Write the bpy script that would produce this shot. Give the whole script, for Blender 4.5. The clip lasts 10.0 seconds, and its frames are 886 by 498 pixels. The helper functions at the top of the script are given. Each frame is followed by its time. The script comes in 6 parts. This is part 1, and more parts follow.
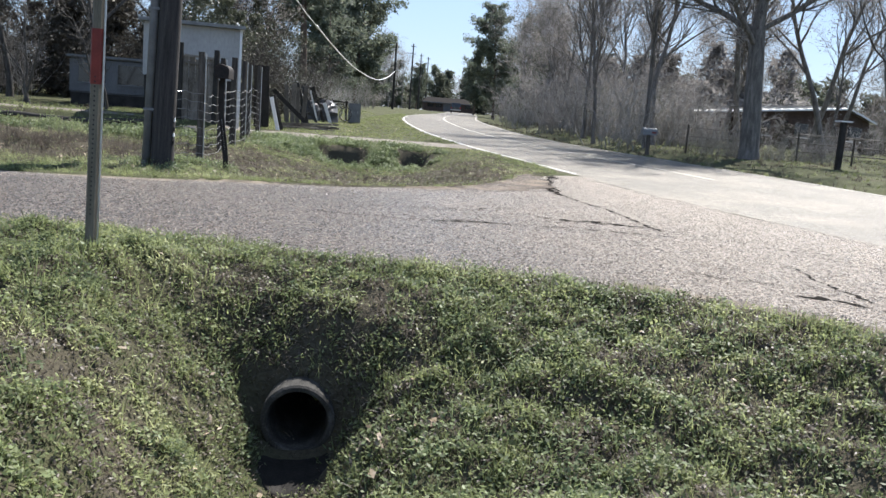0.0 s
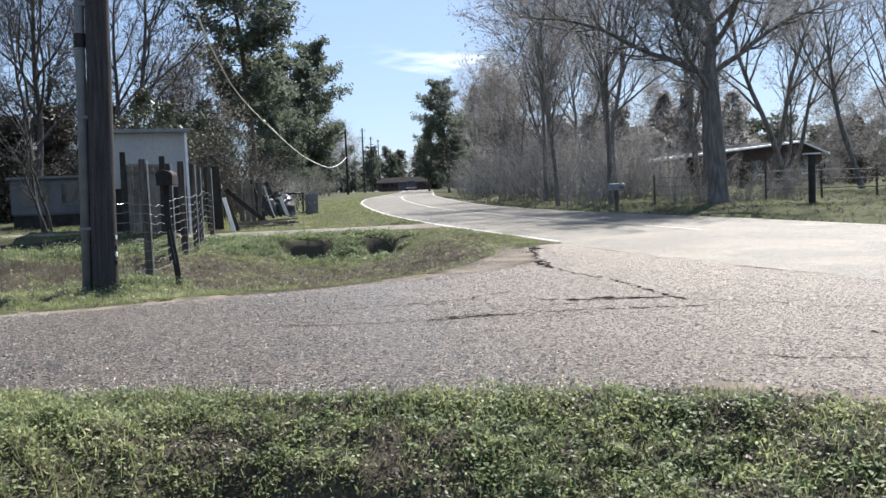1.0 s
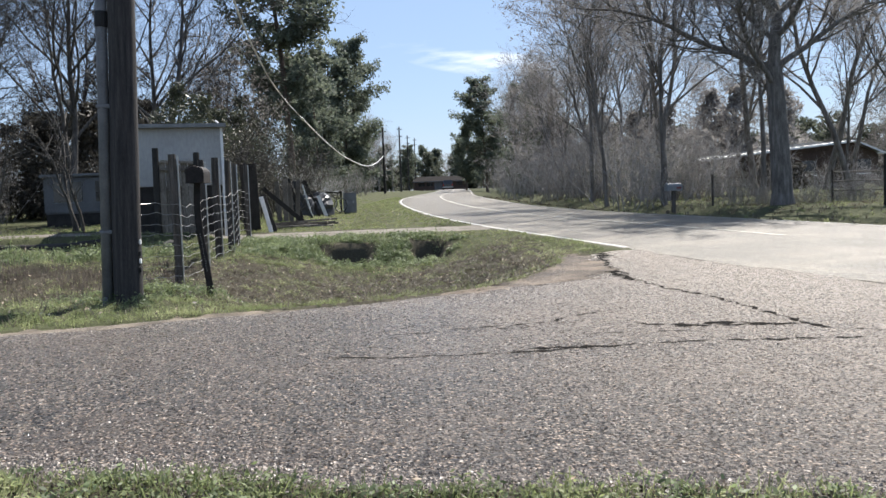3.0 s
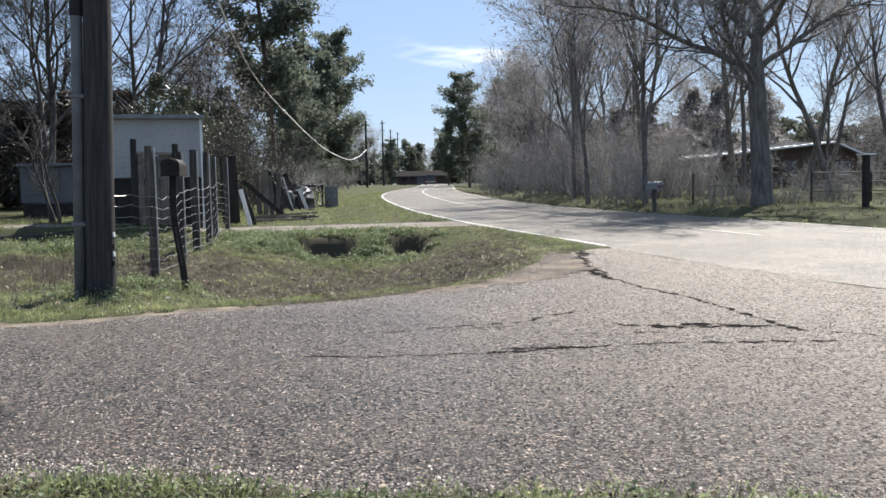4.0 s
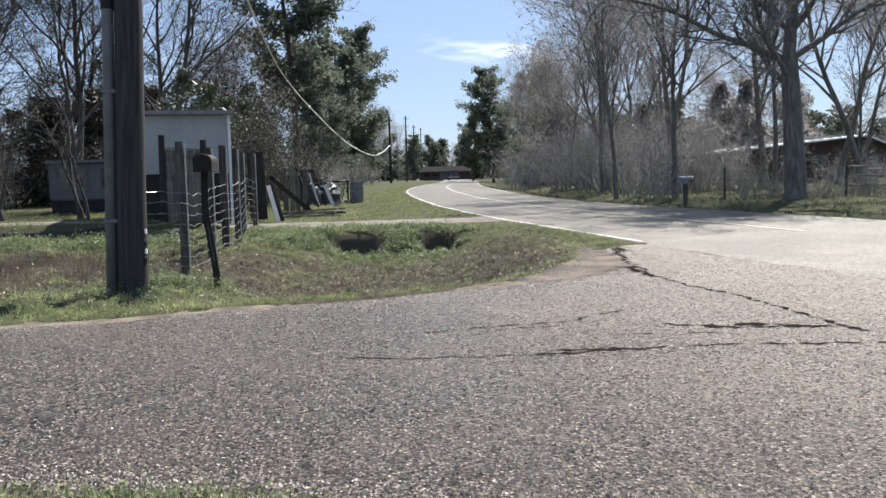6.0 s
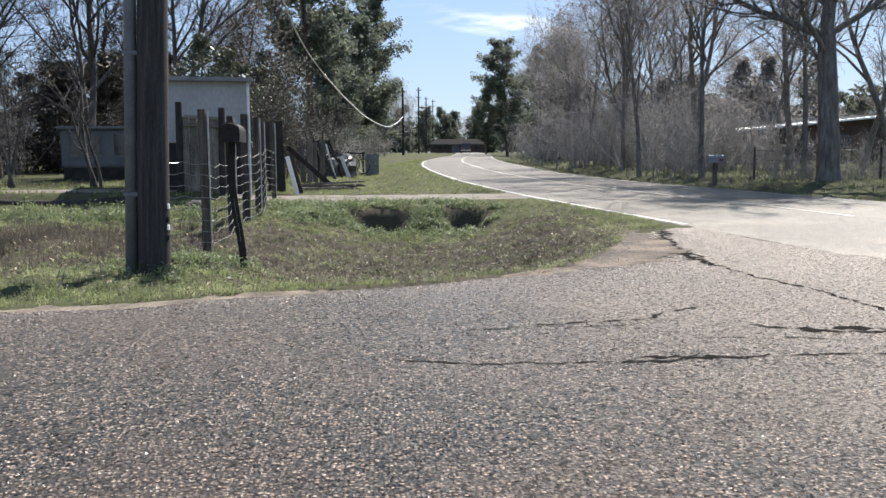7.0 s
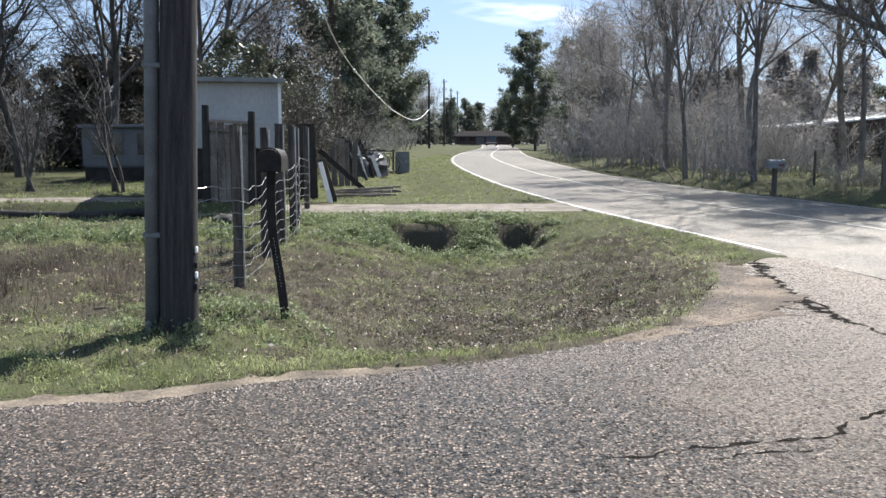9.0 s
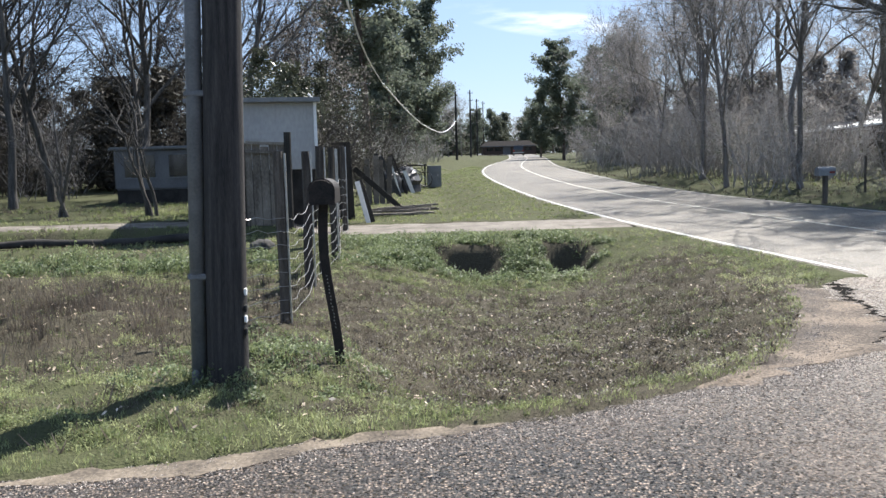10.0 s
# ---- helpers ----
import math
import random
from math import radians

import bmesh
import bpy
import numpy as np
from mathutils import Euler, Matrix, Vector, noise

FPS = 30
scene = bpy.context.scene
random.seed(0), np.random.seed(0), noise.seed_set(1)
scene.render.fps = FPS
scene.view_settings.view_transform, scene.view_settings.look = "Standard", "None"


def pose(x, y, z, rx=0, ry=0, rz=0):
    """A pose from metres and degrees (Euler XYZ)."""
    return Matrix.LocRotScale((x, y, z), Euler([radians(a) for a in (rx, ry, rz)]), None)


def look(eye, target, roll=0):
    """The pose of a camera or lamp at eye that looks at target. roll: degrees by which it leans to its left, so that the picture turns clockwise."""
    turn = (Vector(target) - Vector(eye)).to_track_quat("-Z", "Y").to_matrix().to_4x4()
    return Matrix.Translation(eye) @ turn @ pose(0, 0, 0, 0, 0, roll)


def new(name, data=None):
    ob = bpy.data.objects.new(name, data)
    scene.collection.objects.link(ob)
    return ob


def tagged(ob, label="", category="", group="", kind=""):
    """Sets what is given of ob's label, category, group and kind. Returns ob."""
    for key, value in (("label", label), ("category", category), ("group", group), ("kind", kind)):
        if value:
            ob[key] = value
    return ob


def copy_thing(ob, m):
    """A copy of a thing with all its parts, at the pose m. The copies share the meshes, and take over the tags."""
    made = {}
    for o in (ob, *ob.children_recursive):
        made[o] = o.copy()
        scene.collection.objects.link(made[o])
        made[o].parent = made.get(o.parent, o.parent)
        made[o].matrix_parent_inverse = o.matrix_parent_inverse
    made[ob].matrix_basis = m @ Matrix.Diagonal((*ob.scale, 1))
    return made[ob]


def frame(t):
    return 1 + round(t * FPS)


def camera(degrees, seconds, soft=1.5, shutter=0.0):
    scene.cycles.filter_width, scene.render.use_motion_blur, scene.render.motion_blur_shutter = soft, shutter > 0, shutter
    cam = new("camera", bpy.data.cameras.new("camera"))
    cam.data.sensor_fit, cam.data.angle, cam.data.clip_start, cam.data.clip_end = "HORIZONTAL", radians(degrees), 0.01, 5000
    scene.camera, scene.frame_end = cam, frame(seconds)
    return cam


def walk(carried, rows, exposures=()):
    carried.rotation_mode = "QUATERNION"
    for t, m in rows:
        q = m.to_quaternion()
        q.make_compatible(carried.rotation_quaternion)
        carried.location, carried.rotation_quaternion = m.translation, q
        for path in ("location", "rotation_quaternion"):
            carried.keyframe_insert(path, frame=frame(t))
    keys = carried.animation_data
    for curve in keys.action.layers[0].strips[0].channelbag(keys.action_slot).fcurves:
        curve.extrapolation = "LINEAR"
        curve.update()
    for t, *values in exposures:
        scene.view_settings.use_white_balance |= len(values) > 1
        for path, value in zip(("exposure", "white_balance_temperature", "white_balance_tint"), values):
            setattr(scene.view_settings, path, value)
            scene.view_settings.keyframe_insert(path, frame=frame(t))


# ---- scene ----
cam = camera(53.8, 10.0)
PATH = [
    (0, (0.172, 0.693, 0.947), (0.358, 2.662, 0.649), 4.4),
    (0.5, (0.136, 1.369, 0.961), (0.193, 3.36, 0.771), -0.2),
    (1, (0.083, 1.904, 0.985), (0.344, 3.883, 0.86), -2.4),
    (1.5, (0.002, 2.379, 0.991), (0.16, 4.37, 0.876), -2.2),
    (2, (-0.125, 2.818, 1.002), (0.026, 4.808, 0.871), -3.0),
    (2.5, (-0.105, 3.125, 1.005), (0.056, 5.115, 0.886), -2.6),
    (4, (-0.029, 3.328, 1.032), (0.194, 5.311, 0.895), -1.3),
    (4.5, (-0.01, 3.313, 1.033), (0.218, 5.295, 0.897), -1.0),
    (5, (0.007, 3.316, 1.032), (0.228, 5.299, 0.896), -1.1),
    (5.5, (-0.024, 3.363, 1.032), (0.176, 5.349, 0.895), -1.4),
    (6, (-0.151, 3.563, 1.031), (0.02, 5.551, 0.885), -1.5),
    (6.2, (-0.226, 3.711, 1.046), (-0.068, 5.7, 0.898), -1.4),
    (7.3, (-0.512, 4.477, 1.075), (-0.342, 6.455, 0.833), 0.3),
    (7.5, (-0.566, 4.631, 1.068), (-0.371, 6.603, 0.801), 0.9),
    (8, (-0.693, 5.038, 1.165), (-0.445, 6.995, 0.836), 2.6),
    (8.5, (-0.713, 5.425, 1.301), (-0.584, 7.402, 1.031), 1.6),
    (9, (-0.808, 5.762, 1.423), (-0.707, 7.746, 1.194), -0.1),
    (9.5, (-0.86, 6.08, 1.501), (-0.761, 8.067, 1.3), -0.5),
    (10, (-1.082, 6.381, 1.548), (-1.043, 8.371, 1.344), -1.5),
]
walk(cam, [(t, look(eye, target, roll)) for t, eye, target, roll in PATH],
     [(0, 1.38, 6250, 10), (0.5, 1.36, 6250, 10), (1.5, 1.28, 6300, 10), (2.5, 1.22, 6350, 10), (6, 1.16, 6350, 10), (7.5, 1.3, 6350, 10), (8.5, 1.38, 6300, 10), (10, 1.38, 6250, 10)])

# ---- world and sun ----
SUN_AZ, SUN_EL = 33.0, 51.0          # degrees right of +y, degrees up
scene.view_settings.exposure = 1.2
world = bpy.data.worlds.new("sky")
scene.world = world
world.use_nodes = True
wn, wl = world.node_tree.nodes, world.node_tree.links
wn.clear()
w_out = wn.new("ShaderNodeOutputWorld")
w_bg = wn.new("ShaderNodeBackground")
w_sky = wn.new("ShaderNodeTexSky")
w_sky.sky_type, w_sky.sun_disc = "NISHITA", False
w_sky.sun_elevation, w_sky.sun_rotation = radians(SUN_EL), radians(SUN_AZ)
w_sky.air_density, w_sky.dust_density, w_sky.ozone_density = 1.0, 0.4, 2.0
w_bg.inputs["Strength"].default_value = 0.059
# thin cirrus: stretched noise over the whole dome
w_co = wn.new("ShaderNodeTexCoord")
w_map = wn.new("ShaderNodeMapping")
w_map.inputs["Location"].default_value = (0.22, 0.0, 0.31)
w_map.inputs["Rotation"].default_value = (0.0, radians(-9), 0.0)
w_map.inputs["Scale"].default_value = (3.2, 2.0, 15.0)
w_no = wn.new("ShaderNodeTexNoise")
w_no.inputs["Scale"].default_value, w_no.inputs["Detail"].default_value, w_no.inputs["Roughness"].default_value = 1.0, 7.0, 0.55
w_ra = wn.new("ShaderNodeValToRGB")
w_ra.color_ramp.elements[0].position, w_ra.color_ramp.elements[1].position = 0.60, 0.82
w_mix = wn.new("ShaderNodeMixRGB")
w_mix.inputs["Color2"].default_value = (9.5, 9.8, 10.2, 1)
wl.new(w_co.outputs["Generated"], w_map.inputs["Vector"])
wl.new(w_map.outputs["Vector"], w_no.inputs["Vector"])
wl.new(w_no.outputs["Fac"], w_ra.inputs["Fac"])
def sky_math(op, a, b):
    q = wn.new("ShaderNodeMath")
    q.operation = op
    for i, v in enumerate((a, b)):
        if isinstance(v, (int, float)):
            q.inputs[i].default_value = v
        else:
            wl.new(v, q.inputs[i])
    return q.outputs[0]


w_sep = wn.new("ShaderNodeSeparateXYZ")
wl.new(w_co.outputs["Generated"], w_sep.inputs[0])
c_x = sky_math("SUBTRACT", w_sep.outputs["X"], 0.143)
c_z = sky_math("ADD", sky_math("SUBTRACT", w_sep.outputs["Z"], 0.146), sky_math("MULTIPLY", c_x, 0.12))
c_d = sky_math("ADD", sky_math("POWER", sky_math("DIVIDE", sky_math("ABSOLUTE", c_x, 0), 0.095), 2.0), sky_math("POWER", sky_math("DIVIDE", sky_math("ABSOLUTE", c_z, 0), 0.0155), 2.0))
w_fine = wn.new("ShaderNodeTexNoise")
w_fine.inputs["Scale"].default_value, w_fine.inputs["Detail"].default_value = 13.0, 9.0
w_map2 = wn.new("ShaderNodeMapping")
w_map2.inputs["Scale"].default_value = (1.0, 1.0, 6.0)
w_map2.inputs["Rotation"].default_value = (0.0, radians(10), 0.0)
wl.new(w_co.outputs["Generated"], w_map2.inputs["Vector"])
wl.new(w_map2.outputs["Vector"], w_fine.inputs["Vector"])
c_body = sky_math("MULTIPLY", sky_math("MAXIMUM", sky_math("SUBTRACT", 1.0, c_d), 0.0), sky_math("MULTIPLY", sky_math("MAXIMUM", sky_math("SUBTRACT", w_fine.outputs["Fac"], 0.4), 0.0), 4.6))
c_front = sky_math("MULTIPLY", c_body, sky_math("GREATER_THAN", w_sep.outputs["Y"], 0.0))
wl.new(sky_math("MINIMUM", sky_math("ADD", c_front, sky_math("MULTIPLY", w_ra.outputs["Color"], 0.5)), 0.8), w_mix.inputs["Fac"])
# a thin veil of high haze over the clear sky
w_haze = wn.new("ShaderNodeMixRGB")
w_haze.inputs["Fac"].default_value, w_haze.inputs["Color2"].default_value = 0.6, (3.5, 4.7, 7.0, 1)
wl.new(w_sky.outputs["Color"], w_haze.inputs["Color1"])
wl.new(w_haze.outputs["Color"], w_mix.inputs["Color1"])
wl.new(w_mix.outputs["Color"], w_bg.inputs["Color"])
wl.new(w_bg.outputs["Background"], w_out.inputs["Surface"])

sun = new("sun", bpy.data.lights.new("sun", "SUN"))
sun.data.energy, sun.data.angle, sun.data.color = 5.0, radians(0.55), (1.0, 0.94, 0.86)
sx, sy, sz = (math.sin(radians(SUN_AZ)) * math.cos(radians(SUN_EL)), math.cos(radians(SUN_AZ)) * math.cos(radians(SUN_EL)), math.sin(radians(SUN_EL)))
sun.matrix_world = look((sx * 60, sy * 60, sz * 60), (0, 0, 0))


# ---- materials ----
def material(name, colors, scale=8.0, fine=60.0, rough=0.8, bump=0.3, metal=0.0, spec=0.3, vary=0.0, island=False, stretch=(1, 1, 1), depth=0.01, through_light=0.0, coat=0.0):
    """A surface of two or three colours mixed by noise at two scales, with relief; vary: brightness spread between objects or islands."""
    m = bpy.data.materials.new(name)
    m.use_nodes = True
    n, l = m.node_tree.nodes, m.node_tree.links
    b = n["Principled BSDF"]
    co, mp = n.new("ShaderNodeTexCoord"), n.new("ShaderNodeMapping")
    mp.inputs["Scale"].default_value = stretch
    l.new(co.outputs["Object"], mp.inputs["Vector"])
    big, small = n.new("ShaderNodeTexNoise"), n.new("ShaderNodeTexNoise")
    big.inputs["Scale"].default_value, big.inputs["Detail"].default_value = scale, 5.0
    small.inputs["Scale"].default_value, small.inputs["Detail"].default_value = fine, 3.0
    l.new(mp.outputs["Vector"], big.inputs["Vector"])
    l.new(mp.outputs["Vector"], small.inputs["Vector"])
    mixf = n.new("ShaderNodeMath")
    mixf.operation = "MULTIPLY_ADD"
    mixf.inputs[1].default_value = 0.45
    l.new(small.outputs["Fac"], mixf.inputs[0])
    half = n.new("ShaderNodeMath")
    half.operation = "MULTIPLY"
    half.inputs[1].default_value = 0.55
    l.new(big.outputs["Fac"], half.inputs[0])
    l.new(half.outputs[0], mixf.inputs[2])
    ramp = n.new("ShaderNodeValToRGB")
    es = ramp.color_ramp.elements
    es[0].position, es[1].position = 0.36, 0.64
    es[0].color, es[1].color = (*colors[0], 1), (*colors[-1], 1)
    if len(colors) == 3:
        e = es.new(0.5)
        e.color = (*colors[1], 1)
    l.new(mixf.outputs[0], ramp.inputs["Fac"])
    out = ramp.outputs["Color"]
    if vary:
        hsv = n.new("ShaderNodeHueSaturation")
        src = n.new("ShaderNodeNewGeometry") if island else n.new("ShaderNodeObjectInfo")
        rng = n.new("ShaderNodeMapRange")
        rng.inputs["To Min"].default_value, rng.inputs["To Max"].default_value = 1 - vary, 1 + vary
        l.new(src.outputs["Random Per Island" if island else "Random"], rng.inputs["Value"])
        l.new(rng.outputs["Result"], hsv.inputs["Value"])
        l.new(out, hsv.inputs["Color"])
        out = hsv.outputs["Color"]
    l.new(out, b.inputs["Base Color"])
    b.inputs["Roughness"].default_value, b.inputs["Metallic"].default_value = rough, metal
    b.inputs["Specular IOR Level"].default_value = spec
    b.inputs["Coat Weight"].default_value = coat
    if bump:
        bp = n.new("ShaderNodeBump")
        bp.inputs["Strength"].default_value, bp.inputs["Distance"].default_value = bump, depth
        l.new(mixf.outputs[0], bp.inputs["Height"])
        l.new(bp.outputs["Normal"], b.inputs["Normal"])
    if through_light:
        tr, mx = n.new("ShaderNodeBsdfTranslucent"), n.new("ShaderNodeMixShader")
        mx.inputs[0].default_value = through_light
        l.new(out, tr.inputs["Color"])
        l.new(b.outputs[0], mx.inputs[1])
        l.new(tr.outputs[0], mx.inputs[2])
        l.new(mx.outputs[0], n["Material Output"].inputs["Surface"])
    return m


def chip_seal(name, stone_a, stone_b, tar, cell, rough, bump, patch, spec=0.5, worn=None):
    """Coarse stone chips in tar: cells of their own grey, dark gaps, worn lighter patches."""
    m = bpy.data.materials.new(name)
    m.use_nodes = True
    n, l = m.node_tree.nodes, m.node_tree.links
    b = n["Principled BSDF"]
    co = n.new("ShaderNodeTexCoord")
    vo = n.new("ShaderNodeTexVoronoi")
    vo.inputs["Scale"].default_value = cell
    l.new(co.outputs["Object"], vo.inputs["Vector"])
    sep = n.new("ShaderNodeSeparateColor")
    l.new(vo.outputs["Color"], sep.inputs["Color"])
    stones = n.new("ShaderNodeMixRGB")
    stones.inputs["Color1"].default_value, stones.inputs["Color2"].default_value = (*stone_a, 1), (*stone_b, 1)
    pw = n.new("ShaderNodeMath")
    pw.operation = "POWER"
    pw.inputs[1].default_value = 2.0
    l.new(sep.outputs["Red"], pw.inputs[0])
    l.new(pw.outputs[0], stones.inputs["Fac"])
    gap = n.new("ShaderNodeValToRGB")
    gap.color_ramp.elements[0].position, gap.color_ramp.elements[1].position = 0.3, 0.58
    l.new(vo.outputs["Distance"], gap.inputs["Fac"])
    tarred = n.new("ShaderNodeMixRGB")
    tarred.inputs["Color2"].default_value = (*tar, 1)
    l.new(gap.outputs["Color"], tarred.inputs["Fac"])
    l.new(stones.outputs["Color"], tarred.inputs["Color1"])
    grit = n.new("ShaderNodeTexNoise")
    grit.inputs["Scale"].default_value, grit.inputs["Detail"].default_value, grit.inputs["Roughness"].default_value = cell * 0.8, 5.0, 0.75
    l.new(co.outputs["Object"], grit.inputs["Vector"])
    gr = n.new("ShaderNodeValToRGB")
    gr.color_ramp.elements[0].position, gr.color_ramp.elements[1].position = 0.36, 0.62
    gr.color_ramp.elements[0].color, gr.color_ramp.elements[1].color = (0.12, 0.12, 0.12, 1), (2.2, 2.2, 2.2, 1)
    l.new(grit.outputs["Fac"], gr.inputs["Fac"])
    no = n.new("ShaderNodeTexNoise")
    no.inputs["Scale"].default_value, no.inputs["Detail"].default_value, no.inputs["Roughness"].default_value = 0.55, 6.0, 0.6
    l.new(co.outputs["Object"], no.inputs["Vector"])
    pr = n.new("ShaderNodeValToRGB")
    pr.color_ramp.elements[0].position, pr.color_ramp.elements[1].position = 0.45, 0.62
    pr.color_ramp.elements[0].color, pr.color_ramp.elements[1].color = (0, 0, 0, 1), (0.34, 0.34, 0.34, 1)
    l.new(no.outputs["Fac"], pr.inputs["Fac"])
    dusty = n.new("ShaderNodeMixRGB")
    dusty.inputs["Color2"].default_value = (*patch, 1)
    l.new(pr.outputs["Color"], dusty.inputs["Fac"])
    l.new(tarred.outputs["Color"], dusty.inputs["Color1"])
    base = dusty.outputs["Color"]
    if worn:
        # stones dusted paler toward the mouth; glare on the sunward side is painted in too
        xs, lo, hi, tone = n.new("ShaderNodeSeparateXYZ"), worn[0], worn[1], worn[2]
        l.new(co.outputs["Object"], xs.inputs[0])
        wob = n.new("ShaderNodeMath")
        wob.operation = "MULTIPLY_ADD"
        wob.inputs[1].default_value = 3.0
        l.new(no.outputs["Fac"], wob.inputs[0])
        l.new(xs.outputs["X"], wob.inputs[2])
        reach = n.new("ShaderNodeMapRange")
        reach.interpolation_type = "SMOOTHSTEP"
        reach.inputs["From Min"].default_value, reach.inputs["From Max"].default_value, reach.inputs["To Max"].default_value = lo + 1.5, hi + 1.5, 0.85
        l.new(wob.outputs[0], reach.inputs["Value"])
        dust_and_glare = n.new("ShaderNodeMixRGB")
        dust_and_glare.inputs["Color2"].default_value = (*tone, 1)
        l.new(reach.outputs["Result"], dust_and_glare.inputs["Fac"])
        l.new(base, dust_and_glare.inputs["Color1"])
        base = dust_and_glare.outputs["Color"]
    gritty = n.new("ShaderNodeMixRGB")
    gritty.blend_type = "MULTIPLY"
    gritty.inputs["Fac"].default_value = 1.0
    l.new(base, gritty.inputs["Color1"])
    l.new(gr.outputs["Color"], gritty.inputs["Color2"])
    l.new(gritty.outputs["Color"], b.inputs["Base Color"])
    b.inputs["Specular IOR Level"].default_value = spec
    rr = n.new("ShaderNodeMapRange")
    rr.inputs["To Min"].default_value, rr.inputs["To Max"].default_value = rough - 0.28, rough + 0.3
    l.new(sep.outputs["Green"], rr.inputs["Value"])
    l.new(rr.outputs["Result"], b.inputs["Roughness"])
    inv = n.new("ShaderNodeMath")
    inv.operation = "SUBTRACT"
    inv.inputs[0].default_value = 1.0
    l.new(vo.outputs["Distance"], inv.inputs[1])
    hgt = n.new("ShaderNodeMath")
    hgt.operation = "ADD"
    l.new(inv.outputs[0], hgt.inputs[0])
    l.new(grit.outputs["Fac"], hgt.inputs[1])
    bp = n.new("ShaderNodeBump")
    bp.inputs["Strength"].default_value, bp.inputs["Distance"].default_value = bump, 0.016
    l.new(hgt.outputs[0], bp.inputs["Height"])
    l.new(bp.outputs["Normal"], b.inputs["Normal"])
    return m


def ground_material():
    """Turf, dry thatch and bare soil, mixed by the sheet's own cover attribute and noise."""
    m = bpy.data.materials.new("turf_and_soil")
    m.use_nodes = True
    n, l = m.node_tree.nodes, m.node_tree.links
    b = n["Principled BSDF"]
    co = n.new("ShaderNodeTexCoord")
    att = n.new("ShaderNodeAttribute")
    att.attribute_name = "dryness"
    n1, n2 = n.new("ShaderNodeTexNoise"), n.new("ShaderNodeTexNoise")
    n1.inputs["Scale"].default_value, n1.inputs["Detail"].default_value = 1.3, 7.0
    n2.inputs["Scale"].default_value, n2.inputs["Detail"].default_value = 45.0, 8.0
    for q in (n1, n2):
        l.new(co.outputs["Object"], q.inputs["Vector"])
    green, dry = n.new("ShaderNodeMixRGB"), n.new("ShaderNodeMixRGB")
    green.inputs["Color1"].default_value, green.inputs["Color2"].default_value = (0.03, 0.034, 0.017, 1), (0.092, 0.097, 0.048, 1)
    dry.inputs["Color1"].default_value, dry.inputs["Color2"].default_value = (0.026, 0.023, 0.017, 1), (0.09, 0.08, 0.055, 1)
    l.new(n2.outputs["Fac"], green.inputs["Fac"])
    l.new(n2.outputs["Fac"], dry.inputs["Fac"])
    add = n.new("ShaderNodeMath")
    l.new(n1.outputs["Fac"], add.inputs[0])
    l.new(att.outputs["Fac"], add.inputs[1])
    rp = n.new("ShaderNodeValToRGB")
    rp.color_ramp.elements[0].position, rp.color_ramp.elements[1].position = 0.7, 0.95
    l.new(add.outputs[0], rp.inputs["Fac"])
    mx = n.new("ShaderNodeMixRGB")
    l.new(rp.outputs["Color"], mx.inputs["Fac"])
    l.new(green.outputs["Color"], mx.inputs["Color1"])
    l.new(dry.outputs["Color"], mx.inputs["Color2"])
    l.new(mx.outputs["Color"], b.inputs["Base Color"])
    b.inputs["Roughness"].default_value, b.inputs["Specular IOR Level"].default_value = 0.95, 0.1
    bp = n.new("ShaderNodeBump")
    bp.inputs["Strength"].default_value, bp.inputs["Distance"].default_value = 0.8, 0.03
    l.new(n2.outputs["Fac"], bp.inputs["Height"])
    l.new(bp.outputs["Normal"], b.inputs["Normal"])
    return m


M_GROUND = ground_material()
M_SIDE = chip_seal("chip_seal_side_road", (0.008, 0.007, 0.0062), (0.37, 0.286, 0.22), (0.0045, 0.004, 0.0035), 60.0, 0.41, 1.0, (0.072, 0.053, 0.04), 0.42, (-0.6, 4.6, (0.178, 0.147, 0.114)))
M_MAIN = chip_seal("chip_seal_main_road", (0.09, 0.08, 0.063), (0.235, 0.209, 0.163), (0.042, 0.037, 0.031), 70.0, 0.66, 0.35, (0.198, 0.175, 0.135), 0.34)
M_CRACK = material("dark_dirt_in_crack", [(0.006, 0.0055, 0.005), (0.02, 0.018, 0.016)], 30, 200, 1.0, 0.5, spec=0.02)
M_SAND = material("sandy_shoulder", [(0.05, 0.041, 0.032), (0.12, 0.098, 0.074), (0.2, 0.165, 0.124)], 4, 50, 0.95, 0.6, depth=0.015)
M_DIRT = material("gritty_tan_dirt", [(0.022, 0.018, 0.015), (0.075, 0.06, 0.047), (0.2, 0.158, 0.118)], 1.6, 42, 0.95, 1.0, depth=0.02)
M_GRAVEL = material("pale_gravel", [(0.065, 0.056, 0.045), (0.13, 0.114, 0.094), (0.21, 0.188, 0.158)], 2.5, 45, 0.9, 0.8, depth=0.02)
M_PAINT = material("worn_white_road_paint", [(0.33, 0.32, 0.29), (0.56, 0.545, 0.5)], 12, 60, 0.5, 0.2)
M_YPAINT = material("worn_pale_yellow_road_paint", [(0.36, 0.34, 0.28), (0.6, 0.575, 0.49)], 12, 60, 0.5, 0.2)
# dark grey mottled by noise, for the pipe and the stone
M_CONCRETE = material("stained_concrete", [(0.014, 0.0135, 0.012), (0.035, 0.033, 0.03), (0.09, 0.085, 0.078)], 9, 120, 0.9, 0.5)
# near-black that stands for shade on the pipe's floor
M_PIPE_SHADE = material("dark_wet_silt", [(0.006, 0.0055, 0.005), (0.018, 0.016, 0.014)], 14, 90, 0.75, 0.6, spec=0.15)
